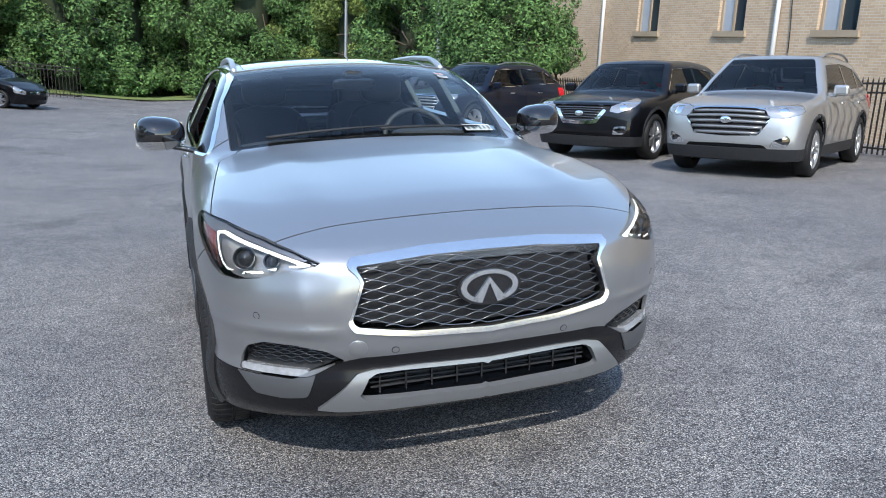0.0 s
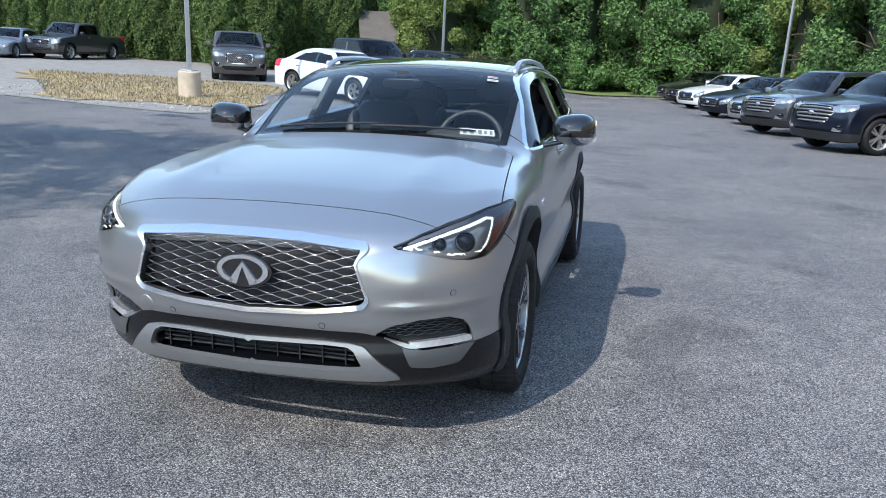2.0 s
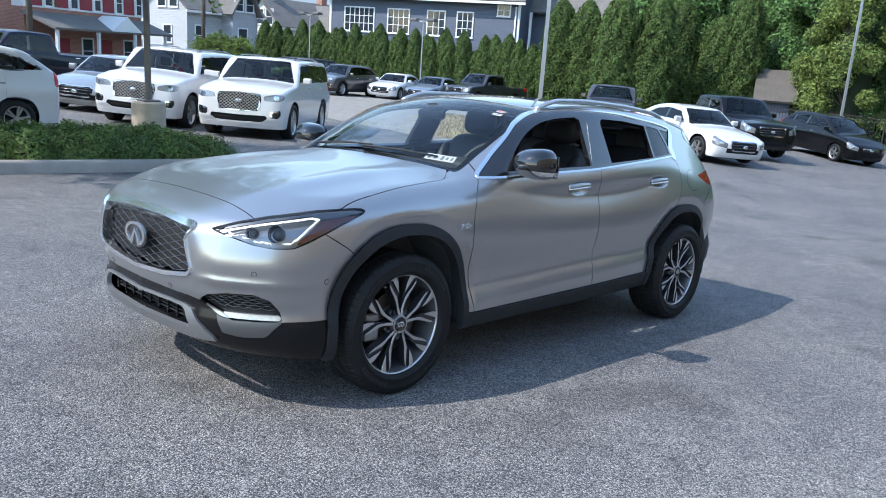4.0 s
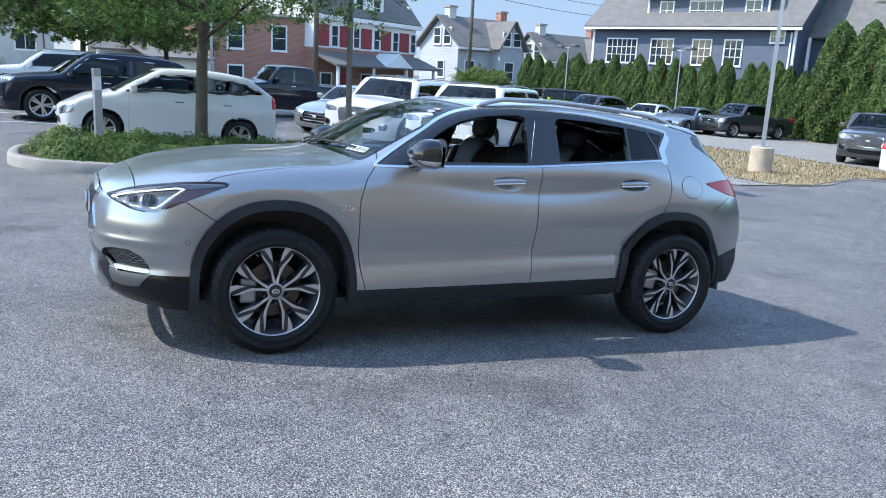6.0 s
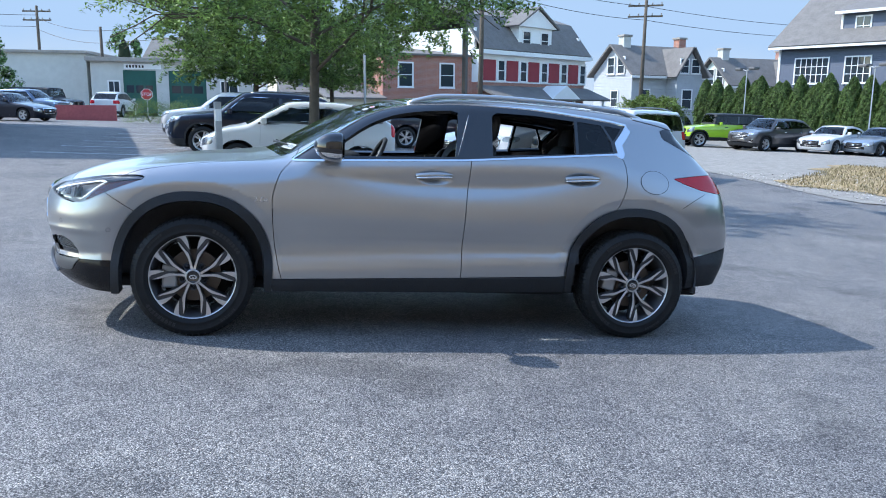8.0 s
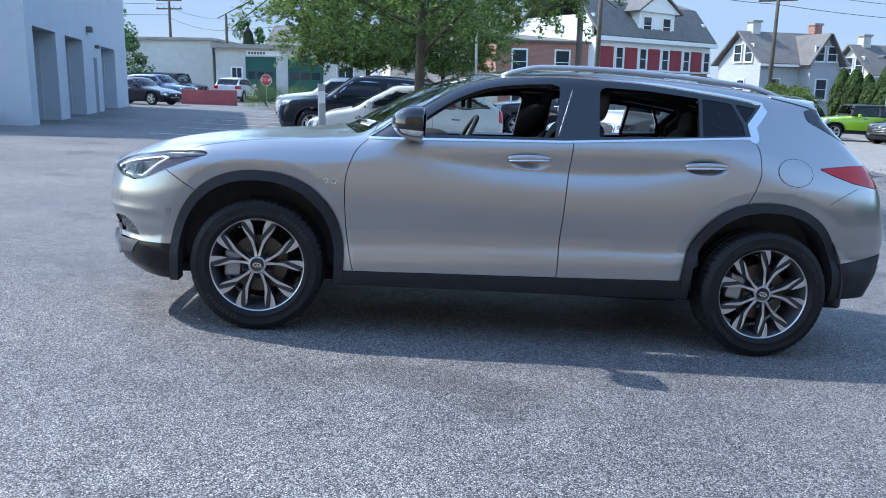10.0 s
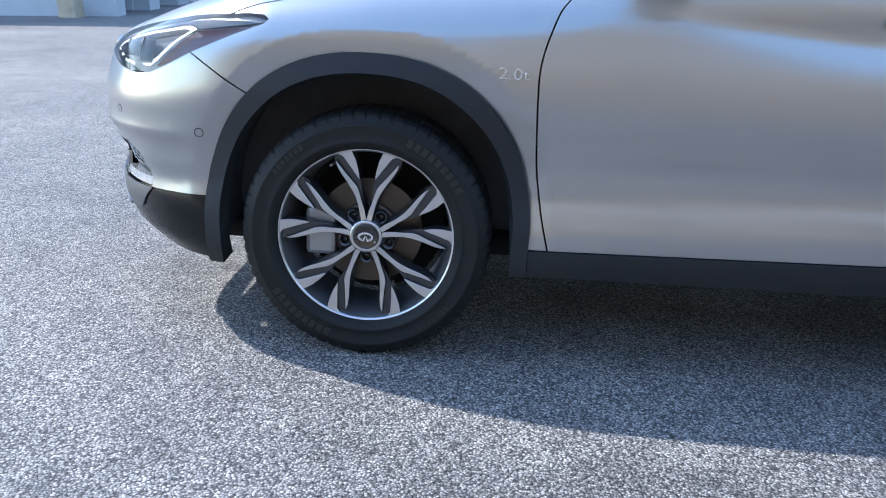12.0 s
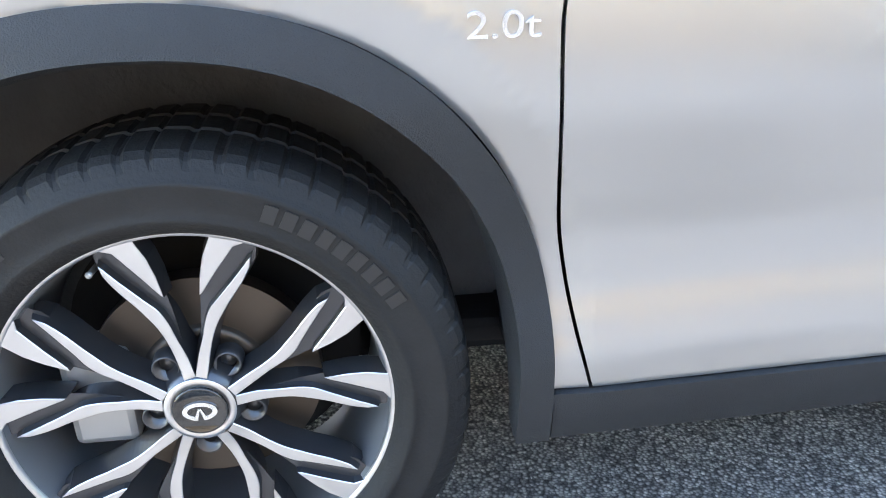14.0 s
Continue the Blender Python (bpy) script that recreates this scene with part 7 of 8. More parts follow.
# blue clapboard house
m, wide = facade(-45.9, 33.3, -32.6, 39.4, -0.9)
house = thing("blue_house", m, "large blue clapboard house with white trim and shed dormer", "house")
boxes("wall", [((0, 0, -0.5), (wide, 10, 6.45))], BLUE_SIDING, house, "blue clapboard wall")
slope("roof", (-0.5, -0.6, 6.3), (wide + 0.5, -0.6, 6.3), (wide + 0.5, 5, 10.4), (-0.5, 5, 10.4), 0.18, SHINGLE, house, "grey shingle roof")
slope("roof", (-0.5, 10.6, 6.3), (wide + 0.5, 10.6, 6.3), (wide + 0.5, 5, 10.4), (-0.5, 5, 10.4), 0.18, SHINGLE, house, "grey shingle roof")
gable_prism("gable_wall", 0, wide, 0, 10, 6.4, 10.2, BLUE_SIDING, house, "x")
boxes("eave_trim", [((-0.5, -0.66, 6.22), (wide + 0.5, -0.55, 6.42))], WHITE_TRIM, house)
for u0, u1 in ((-0.03, 0.14), (wide - 0.14, wide + 0.03)):
    boxes("corner_trim", [((u0, -0.03, -0.5), (u1, 0.14, 6.3))], WHITE_TRIM, house)
dm = boxes("dormer", [((3.9, 0.7, 6.6), (12.5, 5, 8.55))], BLUE_SIDING, house, "blue shed dormer")
slope("dormer_roof", (3.6, 0.3, 8.45), (12.8, 0.3, 8.45), (12.8, 5.2, 9.9), (3.6, 5.2, 9.9), 0.14, SHINGLE, dm)
boxes("dormer_trim", [((3.6, 0.25, 8.4), (12.8, 0.35, 8.58)), ((3.86, 0.66, 6.6), (4.0, 0.74, 8.4)), ((12.4, 0.66, 6.6), (12.54, 0.74, 8.4))], WHITE_TRIM, dm)
for x, w, cols in ((4.9, 0.9, 2), (7.1, 2.2, 4), (11.0, 0.95, 2)):
    window(dm, x, 7.0, w, 1.15, cols, 2, 0.7)
for x, w, cols in ((1.3, 2.3, 6), (4.8, 1.6, 4), (7.9, 1.25, 3), (10.15, 1.1, 3)):
    window(house, x, 3.95, w, 1.6, cols, 3)
window(house, 13.1, 5.5, 0.8, 0.7, 2, 2)
for x, w in ((2.0, 1.6), (6.2, 1.4), (10.2, 1.4)):
    window(house, x, 0.9, w, 1.5, 2, 2)
wing = boxes("porch_wing", [((wide + 0.002, 3.2, -0.5), (wide + 6.5, 9.5, 6.0))], BLUE_SIDING, house, "recessed blue wing")
slope("wing_roof", (wide - 1.0, 2.6, 5.9), (wide + 7, 2.6, 5.9), (wide + 7, 6.5, 9.4), (wide - 1.0, 6.5, 9.4), 0.16, SHINGLE, wing)
boxes("balcony_rail", [((wide + 0.3, 1.6, 3.3), (wide + 5.5, 1.66, 3.4)), ((wide + 0.3, 1.6, 2.5), (wide + 5.5, 1.66, 2.58))] + [((wide + 0.4 + 0.2 * k, 1.61, 2.58), (wide + 0.46 + 0.2 * k, 1.65, 3.3)) for k in range(26)], WHITE_TRIM, house, "white balcony rail")
boxes("balcony_deck", [((wide, 1.5, 2.3), (wide + 5.6, 3.2, 2.5))] + [((wide + a, 1.55, -0.5), (wide + a + 0.16, 1.71, 5.9)) for a in (0.3, 2.9, 5.3)], WHITE_TRIM, house)
v, f = sweep([(wide - 0.25, -0.1, 6.1), (wide - 0.25, -0.12, -0.4)], 0.06, 6)
link_mesh("downpipe", v, f, WHITE_TRIM, house)

# red and white row house with gambrel roof
m, wide = facade(-41.3, 10.5, -47.1, 19.3, -0.7)
row = thing("red_row_house", m, "brick row house with maroon panels and dark gambrel roof", "house")
boxes("wall", [((0, 0, -0.5), (wide, 8, 3.4))], RED_BRICK, row, "red brick wall")
boxes("upper_wall", [((-0.02, -0.02, 3.4), (wide + 0.02, 8.02, 5.2))], WHITE_TRIM, row, "white upper wall")
for k in range(5):
    x = 0.25 + k * 2.1
    boxes("maroon_panel", [((x, -0.06, 3.5), (x + 1.1, -0.02, 4.75))], RED_PANEL, row, "maroon wall panel", 0.01)
    window(row, x + 1.35, 3.55, 0.55, 1.15, 1, 2, -0.02)
boxes("cornice", [((-0.35, -0.4, 5.05), (wide + 0.35, 0.1, 5.3))], WHITE_TRIM, row)
slope("lower_roof", (-0.2, -0.3, 5.28), (wide + 0.2, -0.3, 5.28), (wide + 0.2, 1.5, 7.4), (-0.2, 1.5, 7.4), 0.12, SHINGLE, row, "dark gambrel roof")
slope("upper_roof", (-0.2, 1.5, 7.4), (wide + 0.2, 1.5, 7.4), (wide + 0.2, 4, 8.2), (-0.2, 4, 8.2), 0.12, SHINGLE, row)
slope("back_roof", (-0.2, 4, 8.2), (wide + 0.2, 4, 8.2), (wide + 0.2, 8.3, 5.28), (-0.2, 8.3, 5.28), 0.12, SHINGLE, row)
for x in (0.0, wide - 0.2):
    boxes("gable_end", [((x, 0.5, 5.2), (x + 0.2, 7.5, 6.6))], WHITE_TRIM, row)
dm = boxes("dormer", [((3.6, 0.1, 5.3), (6.9, 3, 6.9))], WHITE_TRIM, row, "white roof dormer")
gable_prism("dormer_gable", 3.3, 7.2, -0.1, 3.2, 6.9, 8.0, WHITE_TRIM, dm, "y")
slope("dormer_roof", (3.2, -0.25, 6.85), (5.25, -0.25, 8.1), (5.25, 3.4, 8.1), (3.2, 3.4, 6.85), 0.1, SHINGLE, dm)
slope("dormer_roof", (7.3, -0.25, 6.85), (5.25, -0.25, 8.1), (5.25, 3.4, 8.1), (7.3, 3.4, 6.85), 0.1, SHINGLE, dm)
window(dm, 4.0, 5.65, 0.7, 0.95, 1, 2, 0.1)
window(dm, 5.8, 5.65, 0.7, 0.95, 1, 2, 0.1)
slope("porch_roof", (-0.3, -2.0, 2.35), (wide + 0.3, -2.0, 2.35), (wide + 0.3, 0, 3.1), (-0.3, 0, 3.1), 0.12, SHINGLE, row, "dark porch roof")
gable_prism("porch_gable", 4.4, 7.4, -2.05, -0.4, 2.45, 3.3, WHITE_TRIM, row, "y")
for x in (0.0, 3.4, 6.9, 10.2):
    boxes("porch_post", [((x, -1.9, -0.5), (x + 0.16, -1.74, 2.4))], WHITE_TRIM, row, "", 0.02)
for k, x in enumerate((0.7, 2.5, 4.6, 6.4, 8.6)):
    if k % 2:
        boxes("front_door", [((x, -0.05, -0.2), (x + 0.95, 0.02, 1.9))], RED_PANEL, row, "maroon front door", 0.01)
    else:
        window(row, x, 0.6, 0.9, 1.3, 1, 2)
# its brick side wing
m2, w2 = facade(-40.9, 4.6, -41.9, 10.4, -0.7)
side_house = thing("brick_side_house", m2, "orange brick side house with white windows and cream lean-to", "house")
boxes("wall", [((0, 0, -0.5), (w2, 6, 4.9))], RED_BRICK, side_house)
slope("roof", (-0.2, -0.2, 4.85), (w2 + 0.2, -0.2, 4.85), (w2 + 0.2, 6.2, 5.6), (-0.2, 6.2, 5.6), 0.12, SHINGLE, side_house)
for x in (1.0, 3.6):
    window(side_house, x, 0.6, 0.8, 1.5, 1, 2)
    window(side_house, x, 3.1, 0.8, 1.3, 1, 2)
lean = boxes("lean_to", [((-3.2, -0.6, -0.5), (-0.02, 5, 2.4))], CREAM_SIDING, side_house, "cream lean-to")
slope("lean_roof", (-3.5, -0.9, 2.3), (0, -0.9, 2.3), (0, 5.2, 3.2), (-3.5, 5.2, 3.2), 0.1, SHINGLE, lean)


def gabled_house(name, m, wide, deep, eave, ridge, cross_x, wall_mat, label):
    """A house whose ridge runs along its front, with a cross gable."""
    h = thing(name, m, label, "house")
    boxes("wall", [((0, 0, -0.6), (wide, deep, eave))], wall_mat, h)
    gable_prism("gable_wall", 0.02, wide - 0.02, 0, deep, eave, ridge - 0.12, wall_mat, h, "x")
    for y in (-0.45, deep + 0.45):
        slope("roof", (-0.4, y, eave - 0.18), (wide + 0.4, y, eave - 0.18), (wide + 0.4, deep / 2, ridge), (-0.4, deep / 2, ridge), 0.14, SHINGLE, h, "grey shingle roof")
    a, b = cross_x
    boxes("cross_wall", [((a, -1.2, -0.6), (b, deep / 2, eave))], wall_mat, h)
    gable_prism("cross_gable", a, b, -1.2, deep / 2, eave, ridge - 0.35, wall_mat, h, "y")
    for x in (a - 0.35, b + 0.35):
        slope("cross_roof", (x, -1.6, eave - 0.25), ((a + b) / 2, -1.6, ridge - 0.2), ((a + b) / 2, deep / 2, ridge - 0.2), (x, deep / 2, eave - 0.25), 0.12, SHINGLE, h)
    boxes("rake_trim", [((-0.42, -0.5, eave - 0.3), (wide + 0.42, -0.4, eave - 0.1))], WHITE_TRIM, h)
    for x in ((a + b) / 2 - 0.95, (a + b) / 2 + 0.15):
        window(h, x, eave + 0.15, 0.75, 1.0, 1, 2, -1.2)
    window(h, a + 0.6, eave - 2.6, 0.9, 1.4, 1, 2, -1.2)
    for x in (0.8, wide - 1.8):
        window(h, x, eave - 2.6, 0.9, 1.4, 1, 2)
    win = window(h, 0, 0, 0.8, 1.2, 1, 2)
    win.matrix_local = pose(-0.02, deep * 0.62, eave + 0.1, 0, 0, -90)
    win2 = copy_thing(win, pose(-0.02, deep * 0.36, eave + 0.1, 0, 0, -90))
    win2.parent = h
    win3 = copy_thing(win, pose(-0.02, deep * 0.5, eave - 2.5, 0, 0, -90))
    win3.parent = h
    for x in (0.7, wide - 1.0):
        ch = boxes("chimney", [((x, deep / 2 - 0.35, ridge - 0.5), (x + 0.7, deep / 2 + 0.35, ridge + 0.75))], RED_BRICK if x > 1 else GREY_STUCCO, h, "brick chimney", 0.02)
        boxes("chimney_cap", [((x - 0.08, deep / 2 - 0.43, ridge + 0.75), (x + 0.78, deep / 2 + 0.43, ridge + 0.9))], CONCRETE, ch)
    return h


m, w = facade(-52.8, 25.4, -54.55, 32.5, -0.7)
gabled_house("grey_gabled_house", m, w, 5.0, 4.5, 6.75, (3.4, 5.9), GREY_SIDING, "grey clapboard house with steep gables and two chimneys")
m, w = facade(-56.3, 35.8, -57.7, 43.8, -0.7)
gabled_house("pale_gabled_house", m, w, 4.6, 3.9, 6.15, (5.0, 7.8), PALE_SIDING, "pale green clapboard house with steep grey gables")
m, w = facade(-46.0, -1.5, -47.0, 9.0, 0.0)
cream = thing("cream_porch_house", m, "long cream house with dark porch behind the bays", "house")
boxes("wall", [((0, 0, -0.5), (w, 8, 4.2))], CREAM_SIDING, cream)
slope("roof", (-0.4, -0.5, 4.1), (w + 0.4, -0.5, 4.1), (w + 0.4, 4, 6.4), (-0.4, 4, 6.4), 0.14, SHINGLE, cream)
slope("porch_roof", (0, -2.4, 1.9), (w, -2.4, 1.9), (w, 0, 2.7), (0, 0, 2.7), 0.12, SHINGLE, cream)
for k in range(5):
    boxes("porch_post", [((0.2 + k * 2.5, -2.3, -0.5), (0.36 + k * 2.5, -2.14, 1.95))], WHITE_TRIM, cream)
for x in (0.9, 3.3, 6.0, 8.4):
    window(cream, x, 2.85, 0.8, 1.1, 1, 2)
    window(cream, x, 0.4, 0.8, 1.2, 1, 2)
m, w = facade(-66.0, -6.0, -66.0, 12.0, 0.3)
far = thing("far_house", m, "far grey-roofed house behind the garage", "house")
boxes("wall", [((0, 0, -0.5), (6, 7, 4.2))], GREY_SIDING, far)
for y in (-0.4, 7.4):
    slope("roof", (-0.3, y, 4.1), (6.3, y, 4.1), (6.3, 3.5, 6.6), (-0.3, 3.5, 6.6), 0.14, SHINGLE, far)
far.matrix_world = pose(-68, -13, 0.3, 0, 0, 80)

# shed by the far fence
m, w = facade(-13.95, 36.7, -12.6, 37.3, -2.0)
shed = thing("shed", m, "small dark blue shed with tan shingle roof", "shed")
boxes("wall", [((0, 0, -0.3), (w, 4, 2.6))], BLUE_SIDING, shed)
gable_prism("gable_wall", 0, w, 0, 4, 2.6, 3.9, BLUE_SIDING, shed, "x")
for y in (-0.3, 4.3):
    slope("roof", (-0.3, y, 2.45), (w + 0.3, y, 2.45), (w + 0.3, 2, 4.0), (-0.3, 2, 4.0), 0.12, TAN_SHINGLE, shed, "tan shingle roof")
v, f = sweep([(0.0, -0.2, 2.4), (0.0, -0.12, 2.2), (0.0, -0.1, -0.2)], 0.05, 6)
link_mesh("downpipe", v, f, WHITE_TRIM, shed)


# ---- pale sky low over the horizon, far behind the houses ----
def sky_backdrop(radius, high, a0, a1):
    m = bpy.data.materials.new("low_sky")
    m.use_nodes = True
    nt = m.node_tree
    nt.nodes.remove(nt.nodes["Principled BSDF"])
    add, tie = nt.nodes.new, nt.links.new
    em, ramp, geo, sep, haze, mul = add("ShaderNodeEmission"), add("ShaderNodeValToRGB"), add("ShaderNodeNewGeometry"), add("ShaderNodeSeparateXYZ"), add("ShaderNodeTexNoise"), add("ShaderNodeMath")
    tie(geo.outputs["Position"], sep.inputs[0])
    haze.inputs["Scale"].default_value, haze.inputs["Detail"].default_value = 0.006, 4
    tie(geo.outputs["Position"], haze.inputs["Vector"])
    mul.operation = "MULTIPLY_ADD"
    mul.inputs[1].default_value = 1.0 / high
    tie(sep.outputs[2], mul.inputs[0])
    tie(haze.outputs["Fac"], mul.inputs[2])
    ramp.color_ramp.elements[0].position, ramp.color_ramp.elements[0].color = 0.45, (0.27, 0.295, 0.31, 1)
    ramp.color_ramp.elements[1].position, ramp.color_ramp.elements[1].color = 1.2, (0.18, 0.245, 0.33, 1)
    tie(mul.outputs[0], ramp.inputs[0])
    tie(ramp.outputs[0], em.inputs["Color"])
    tie(em.outputs[0], nt.nodes["Material Output"].inputs["Surface"])
    an = np.radians(np.linspace(a0, a1, 49))
    V = [(radius * math.cos(a), radius * math.sin(a), z) for z in (-40.0, high) for a in an]
    F = [(i, i + 1, 50 + i, 49 + i) for i in range(48)]
    tagged(link_mesh("backdrop", V, F, m), "hazy pale blue sky low over the horizon", "sky", "", "structure")


sky_backdrop(560.0, 95.0, 78, 238)


# ---- trees and planting ----
rng = np.random.default_rng(7)


def flakes(C, N, size, jitter=0.7, ratio=0.55, seed=1):
    """Leaf quads at centres C, roughly facing N."""
    r = np.random.default_rng(seed)
    n = len(C)
    N = N + r.normal(0, jitter, (n, 3))
    N /= np.linalg.norm(N, axis=1)[:, None] + 1e-9
    A = np.cross(N, r.normal(0, 1, (n, 3)))
    A /= np.linalg.norm(A, axis=1)[:, None] + 1e-9
    B = np.cross(N, A)
    s = size * r.uniform(0.6, 1.4, (n, 1))
    V = np.stack([C - A * s, C + A * s * 0.35 - B * s * ratio, C + A * s + B * s * ratio * 0.8], 1).reshape(-1, 3)
    F = np.arange(3 * n).reshape(n, 3)
    return V, F


def leaf_mesh(name, V, F, material, parent, label=""):
    me = bpy.data.meshes.new(name)
    n = len(F)
    me.vertices.add(len(V))
    me.vertices.foreach_set("co", V.astype(np.float32).ravel())
    me.loops.add(3 * n)
    me.loops.foreach_set("vertex_index", F.astype(np.int32).ravel())
    me.polygons.add(n)
    me.polygons.foreach_set("loop_start", np.arange(0, 3 * n, 3, dtype=np.int32))
    me.update(calc_edges=True)
    me.materials.append(material)
    ob = new(name, me)
    ob.parent = parent
    if label:
        ob["label"] = label
    return ob


def limbs(base, way, length, radius, depth, r, out, tips, spread_deg=38, bend=0.25):
    P, d = [np.array(base, float)], np.array(way, float)
    n = 6
    for k in range(n):
        d = d + r.normal(0, bend / n, 3)
        d /= np.linalg.norm(d)
        P.append(P[-1] + d * length / n)
    rad = np.linspace(radius, radius * 0.62, n + 1)
    out.append(sweep(P, rad, 7 if depth > 1 else 5))
    if depth == 0:
        tips.append((P[-1], d))
        tips.append((P[3], d))
        return
    for k in range(r.integers(2, 4) if depth < 3 else 3):
        a = r.uniform(0, 2 * np.pi)
        u = np.cross(d, [math.cos(a), math.sin(a), 0.3])
        u /= np.linalg.norm(u) + 1e-9
        s = math.radians(spread_deg) * r.uniform(0.6, 1.3)
        w = d * math.cos(s) + u * math.sin(s)
        w[2] += 0.03
        limbs(P[-1] if k else P[-2], w / np.linalg.norm(w), length * r.uniform(0.6, 0.8), radius * 0.6, depth - 1, r, out, tips, spread_deg, bend)


def locust(name, m, trunk_h, reach, leaves, label, seed, material=LEAF_LOCUST, lean=0.0, leaf=0.06):
    """An airy street tree with forked limbs and feathery sprays."""
    t = thing(name, m, label, "tree")
    r = np.random.default_rng(seed)
    out, tips = [], []
    top_h = trunk_h + reach * 0.95
    P = [(0.0, 0.0, -0.1), (0.01, 0.0, 0.5), (0.03 + lean * 0.3, 0.02, trunk_h * 0.7), (0.05 + lean, 0.03, trunk_h), (-0.05, 0.10, trunk_h + reach * 0.3), (0.06, 0.02, trunk_h + reach * 0.6), (0.0, 0.05, top_h)]
    out.append(sweep(P, [0.15, 0.105, 0.09, 0.085, 0.06, 0.04, 0.02], 10))
    for k in range(14):
        h = k / 13
        a = k * 2.4 + r.uniform(-0.4, 0.4)
        w = np.array([math.cos(a), math.sin(a), 0.40 + 0.5 * h + r.uniform(-0.08, 0.18)])
        limbs((0.02, 0.04, trunk_h - 0.15 + h * reach * 0.62), w / np.linalg.norm(w), reach * (0.42 - 0.22 * h), 0.034 - 0.014 * h, 2, r, out, tips, 30)
    v, f = merged(out)
    link_mesh("trunk", v, f, BARK, t, "grey-brown trunk with forked limbs")
    # feathery sprays all through a broad, flat-bottomed crown
    C, N = [], []
    sprays = leaves // 60
    mid_z, half_w, half_h = trunk_h + reach * 0.44, reach * 0.74, reach * 0.50
    for _ in range(sprays):
        d = r.normal(0, 1, 3)
        d /= np.linalg.norm(d)
        p = d * r.uniform(0.35, 1.0) ** 0.5 * np.array([half_w, half_w, half_h]) * (1 + 0.16 * math.sin(4 * math.atan2(d[1], d[0]) + seed) + 0.10 * math.sin(9 * d[2] + seed))
        p[2] += mid_z
        q = np.array([d[0], d[1], 0.1]) + r.normal(0, 0.5, 3)
        q /= np.linalg.norm(q)
        s = np.linspace(0.0, r.uniform(0.35, 0.75), 60)
        line = p + q * s[:, None] + r.normal(0, 0.045, (60, 3))
        line[:, 2] -= 0.55 * s ** 2
        line = line[line[:, 2] > trunk_h + 0.05 + 0.12 * math.sin(p[0] * 2.1) + 0.12 * math.sin(p[1] * 1.7)]
        C.append(line)
        N.append(np.tile([0, 0, 1.0], (len(line), 1)))
    V, F = flakes(np.concatenate(C), np.concatenate(N), leaf, 0.6, 0.5, seed)
    leaf_mesh("crown", V, F, material, t, "feathery light green crown")
    return t


def blob_crown(height, width, start, n, leaf, seed, lumps=26):
    """Leaves on the shells of many clumps that fill an uneven crown."""
    r = np.random.default_rng(seed)
    C, N = [], []
    for k in range(lumps):
        h = (k + r.uniform(0, 1)) / lumps * 0.95 + 0.01
        rad = width * (math.sin(math.pi * min(1, 0.30 + 0.70 * h) ** 0.9) ** 0.6) * r.uniform(0.68, 1.02)
        a = r.uniform(0, 2 * np.pi)
        c = np.array([rad * math.cos(a), rad * math.sin(a), start + h * (height - start)])
        s = r.uniform(0.17, 0.36) * width
        d = r.normal(0, 1, (n // lumps, 3))
        d /= np.linalg.norm(d, axis=1)[:, None]
        d[:, 2] = d[:, 2] * 0.8 + 0.15
        rr = s * r.uniform(0.65, 1.12, (len(d), 1)) * np.array([[1, 1, 1.15]])
        C.append(c + d * rr)
        N.append(d + np.array([0, 0, 0.5]))
    return flakes(np.concatenate(C), np.concatenate(N), leaf, 0.55, 0.6, seed)


def round_tree(name, m, height, width, start, n, leaf, seed, material, label, lumps=26):
    t = thing(name, m, label, "tree", "trees behind the lot")
    r = np.random.default_rng(seed)
    out, tips = [], []
    out.append(sweep([(0, 0, -0.2), (0.02, 0, start * 0.6), (0.05, 0.03, height * 0.55)], [width * 0.075, width * 0.055, width * 0.03], 9))
    for k in range(6):
        a = r.uniform(0, 2 * np.pi)
        w = np.array([math.cos(a), math.sin(a), 0.8])
        limbs((0, 0, start * 0.5 + k * height * 0.06), w / np.linalg.norm(w), width * 0.5, width * 0.025, 1, r, out, tips)
    v, f = merged(out)
    link_mesh("trunk", v, f, BARK, t)
    # solid core coloured dark as the shade behind the leaf clumps
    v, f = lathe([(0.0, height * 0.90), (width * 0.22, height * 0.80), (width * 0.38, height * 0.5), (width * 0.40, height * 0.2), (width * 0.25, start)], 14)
    link_mesh("inner_shade", np.stack([v[:, 1], v[:, 2], v[:, 0]], 1) * (1 + 0.0), f, HEDGE_CORE, t, "solid dark core painted as shade inside the crown")
    V, F = blob_crown(height, width, start, n, leaf, seed, lumps)
    leaf_mesh("crown", V, F, material, t, "dense leafy crown")
    return t


# the dense tree line beyond the lot
base = [round_tree("broadleaf_tree", upright(-3.0, 42.5), 8.8, 2.8, 0.1, 66000, 0.085, 11, LEAF_TREE, "dense dark green broadleaf tree in the tree line", 75),
        round_tree("broadleaf_tree", upright(-8.0, 43.0), 9.6, 3.0, 0.1, 70000, 0.085, 12, LEAF_TREE, "dense dark green broadleaf tree in the tree line", 80),
        round_tree("pale_broadleaf_tree", upright(5.6, 43.0), 8.4, 2.4, 0.1, 54000, 0.080, 13, LEAF_YELLOW, "yellow-green broadleaf tree in the tree line", 62),
        round_tree("rear_broadleaf_tree", upright(-0.6, 46.5), 9.6, 3.0, 0.1, 16000, 0.16, 14, LEAF_TREE, "dark green broadleaf tree behind the tree line", 60)]
